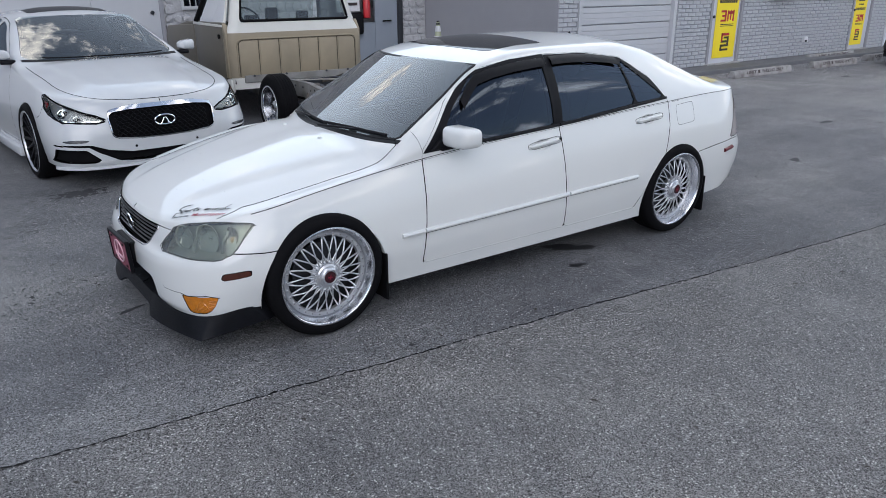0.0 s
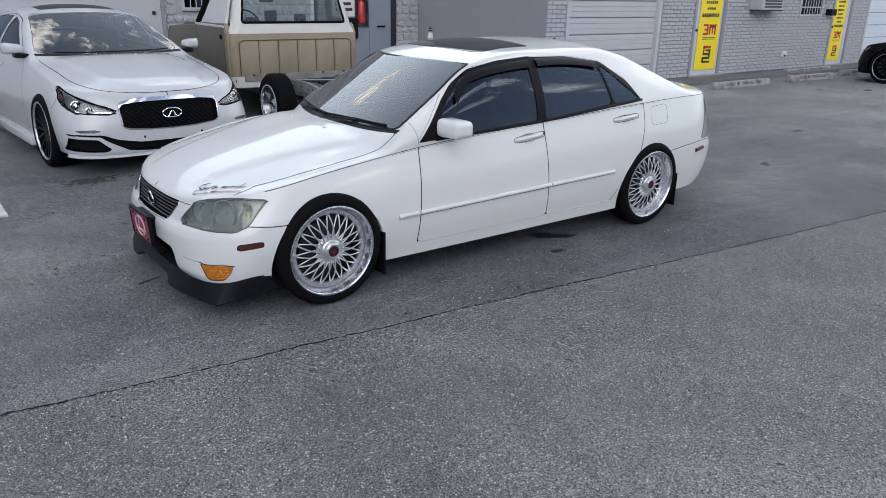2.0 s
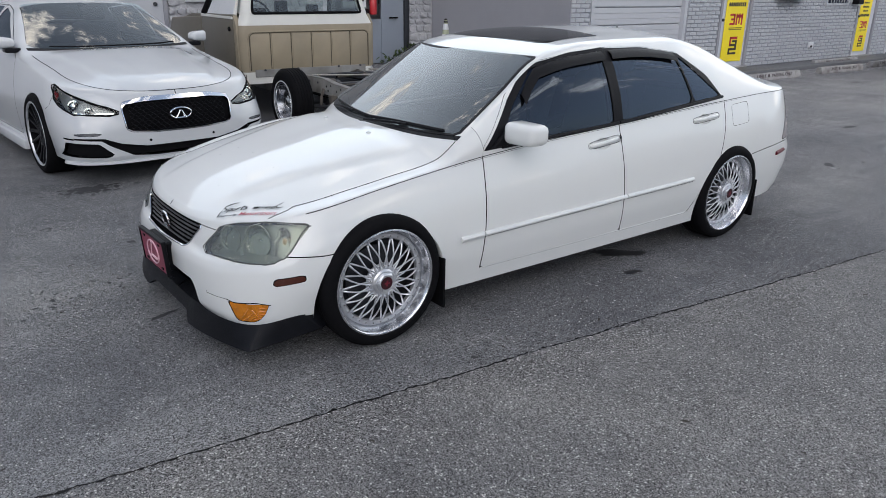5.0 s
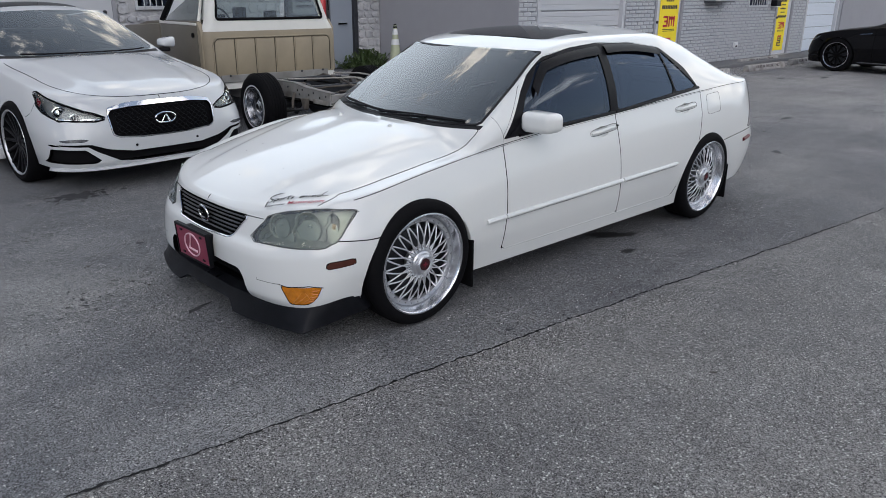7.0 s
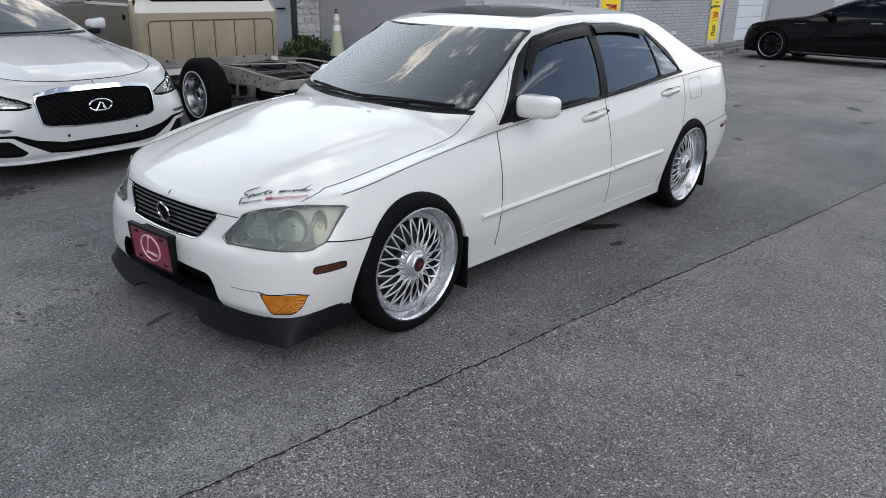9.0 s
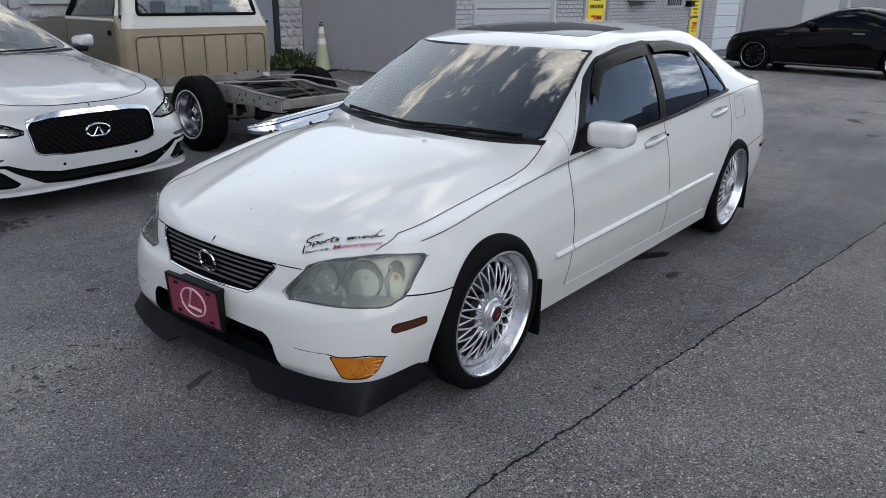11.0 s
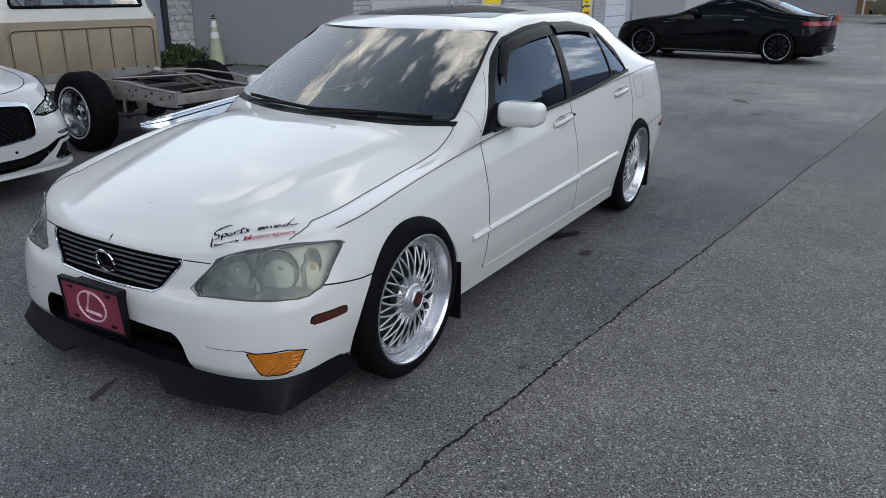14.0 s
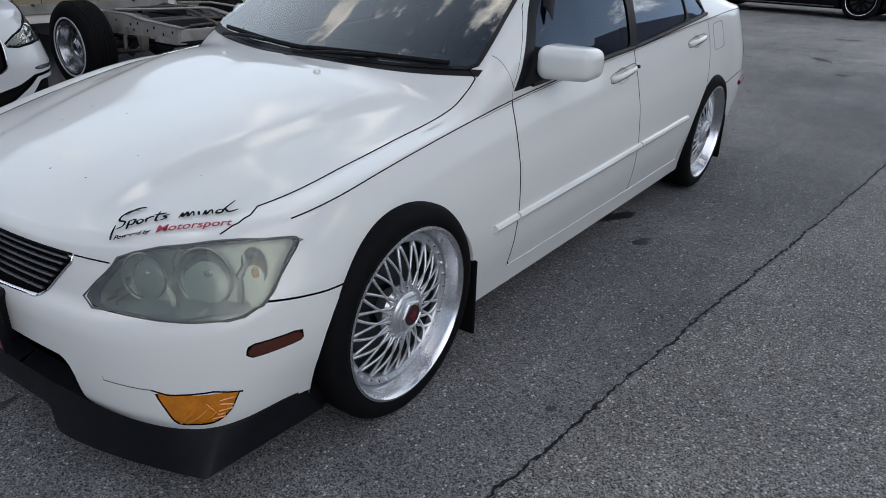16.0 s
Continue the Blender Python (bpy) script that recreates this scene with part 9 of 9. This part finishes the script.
def chrome_bumper(m):
    b = root("chrome_bumper", m, "detached chrome truck bumper standing on its brackets", "bumper")
    prof = [(-0.03, 0.083), (0.020, 0.086), (0.040, 0.072), (0.046, 0.050), (0.028, 0.036), (0.030, 0.026), (0.058, -0.020), (0.060, -0.060), (0.040, -0.082), (0.0, -0.086)]
    bm = bmesh.new()
    rows = []
    for i in range(41):
        t = i / 40 * 2 - 1
        curl = 0.34 * max(0, abs(t) - 0.78) ** 1.5 * 4
        pinch = 1 - 0.62 * (max(0, abs(t) - 0.74) / 0.26) ** 1.7
        rows.append([bm.verts.new((t * 0.86, -o * pinch + curl, h * pinch * 0.88)) for o, h in prof] + [bm.verts.new((t * 0.86, 0.010 - o * pinch + curl, h * pinch * 0.83)) for o, h in prof[::-1]])
    n = len(rows[0])
    for p, q in zip(rows, rows[1:]):
        for k in range(n):
            bm.faces.new((p[k], p[(k + 1) % n], q[(k + 1) % n], q[k]))
    bm.faces.new(rows[0])
    bm.faces.new(rows[-1][::-1])
    part("bumper_bar", bm, M["chrome"], b, "chrome bar with curled ends", True)
    for x, z in ((-0.74, -0.018), (-0.30, -0.035), (0.0, -0.03), (0.02, -0.055), (0.45, -0.035)):
        part("bolt_head", lathe([(0.0005, -0.012), (0.013, -0.009), (0.018, 0.0)], 12, None, Matrix.Translation((x, -0.058 if x > -0.6 else -0.03, z))), M["dark_metal"], b, "", True)
    part("slot", box((-0.60, -0.0625, -0.052), (-0.16, -0.050, -0.046), 0.002), M["gap"], b)
    # dark strip painted in as the shade under the upper band
    part("face_step", box((-0.70, -0.0330, 0.029), (0.70, -0.020, 0.035), 0.001), M["gap"], b)
    part("plate_clamp", box((-0.045, -0.085, -0.055), (0.02, -0.055, 0.010), 0.008), M["dull_chrome"], b, "", True)
    part("upper_bracket", box((0.52, -0.02, 0.07), (0.66, 0.06, 0.125), 0.012), M["chrome"], b, "", True)
    for x, foot in ((-0.4, 0.36), (0.4, 0.432)):
        part("bracket", box((x - 0.03, 0.0, -foot), (x + 0.03, 0.10, 0.04), 0.008), M["rust"], b)
    return b


# place, height and tilt are set to fit the camera's view
chrome_bumper(pose(2.66, 2.95, 0.398, 0, -5.2, 0.5))

# ---- bricks and facing stones, piece by piece ----
def brick_mesh(w, h, d, seed):
    r = random.Random(seed)
    c = 0.006
    me = bpy.data.meshes.new("brick")
    v = [(0, 0, 0), (w, 0, 0), (w, 0, h), (0, 0, h)] + [(c, -d + r.uniform(0, 0.003), c), (w - c, -d + r.uniform(0, 0.003), c), (w - c, -d + r.uniform(0, 0.003), h - c), (c, -d + r.uniform(0, 0.003), h - c)]
    f = [(4, 5, 6, 7), (0, 1, 5, 4), (1, 2, 6, 5), (2, 3, 7, 6), (3, 0, 4, 7)]
    me.from_pydata(v, [], f)
    me.materials.append(M["white_brick"])
    return me, v, f


BW, BH, BD = 0.205, 0.062, 0.022
variants = [brick_mesh(BW, BH, BD, s) for s in range(4)]
halves = [brick_mesh(BW / 2 - 0.005, BH, BD, s + 9) for s in range(2)]
rest_v, rest_f = [], []
near_count = 0
spans = ((7.46, 7.92), (10.56, 11.57), (12.67, 17.11), (18.13, 18.92))
rb = random.Random(3)
for row in range(27):
    z = 0.082 + row * (BH + 0.011)
    for a, b in spans:
        xx = a - (BW / 2 if row % 2 else 0)
        while xx < b:
            x0, x1 = max(a, xx), min(b, xx + BW)
            w = x1 - x0
            if w > 0.06:
                kind = variants[rb.randrange(4)] if w > BW * 0.75 else halves[rb.randrange(2)]
                k = w / (BW if w > BW * 0.75 else BW / 2 - 0.005)
                dy = rb.uniform(-0.003, 0.003)
                blocked = (15.5 < x0 < 16.6 and z > 1.2) or (13.3 < x0 < 14.4 and z > 1.33)
                if not blocked:
                    if x0 < 13.6 and near_count < 300 and z < 1.75:
                        o = new("brick", kind[0])
                        o.location, o.scale = (x0, WALL + 0.012 + dy, z), (k, 1, 1)
                        o.parent = brick_wall
                        near_count += 1
                    else:
                        n = len(rest_v)
                        rest_v += [(x0 + p[0] * k, WALL + 0.012 + dy + p[1], z + p[2]) for p in kind[1]]
                        rest_f += [tuple(n + i for i in f) for f in kind[2]]
            xx += BW + 0.010
far_bricks = link_mesh("brick_courses", rest_v, rest_f, M["white_brick"], brick_wall)
tagged(far_bricks, "white painted brick courses", kind="stuff")

rs = random.Random(8)
for x_a, x_b in ((2.06, 4.88), (6.42, 6.93)):
    z = 0.16
    while z < 2.1:
        h = rs.uniform(0.09, 0.16)
        xx = x_a
        while xx < x_b - 0.05:
            w = min(rs.uniform(0.10, 0.24), x_b - xx)
            if x_b - xx - w < 0.07:
                w = x_b - xx
            if not (2.28 < xx + w / 2 < 3.06 and 1.25 < z + h / 2 < 2.06):
                n = rs.randrange(6, 9)
                cx, cz = xx + w / 2, z + h / 2
                ring0, ring1 = [], []
                for i in range(n):
                    a = 2 * math.pi * (i + rs.uniform(-0.2, 0.2)) / n
                    q = (abs(math.cos(a)) ** 6 + abs(math.sin(a)) ** 6) ** (-1 / 6)
                    px, pz = cx + 0.505 * w * q * math.cos(a) * rs.uniform(0.93, 1.0), cz + 0.505 * h * q * math.sin(a) * rs.uniform(0.93, 1.0)
                    ring0.append((px, YW + 0.012, pz))
                    ring1.append((cx + (px - cx) * 0.88, YW - rs.uniform(0.008, 0.020), cz + (pz - cz) * 0.86))
                top_p = (cx + rs.uniform(-0.02, 0.02), YW - rs.uniform(0.014, 0.028), cz)
                v = ring0 + ring1 + [top_p]
                f = [(i, (i + 1) % n, n + (i + 1) % n, n + i) for i in range(n)] + [(n + i, n + (i + 1) % n, 2 * n) for i in range(n)]
                link_mesh("stone", v, f, M["stone"], stone_wall, "", False)
            xx += w + 0.012
        z += h + 0.012
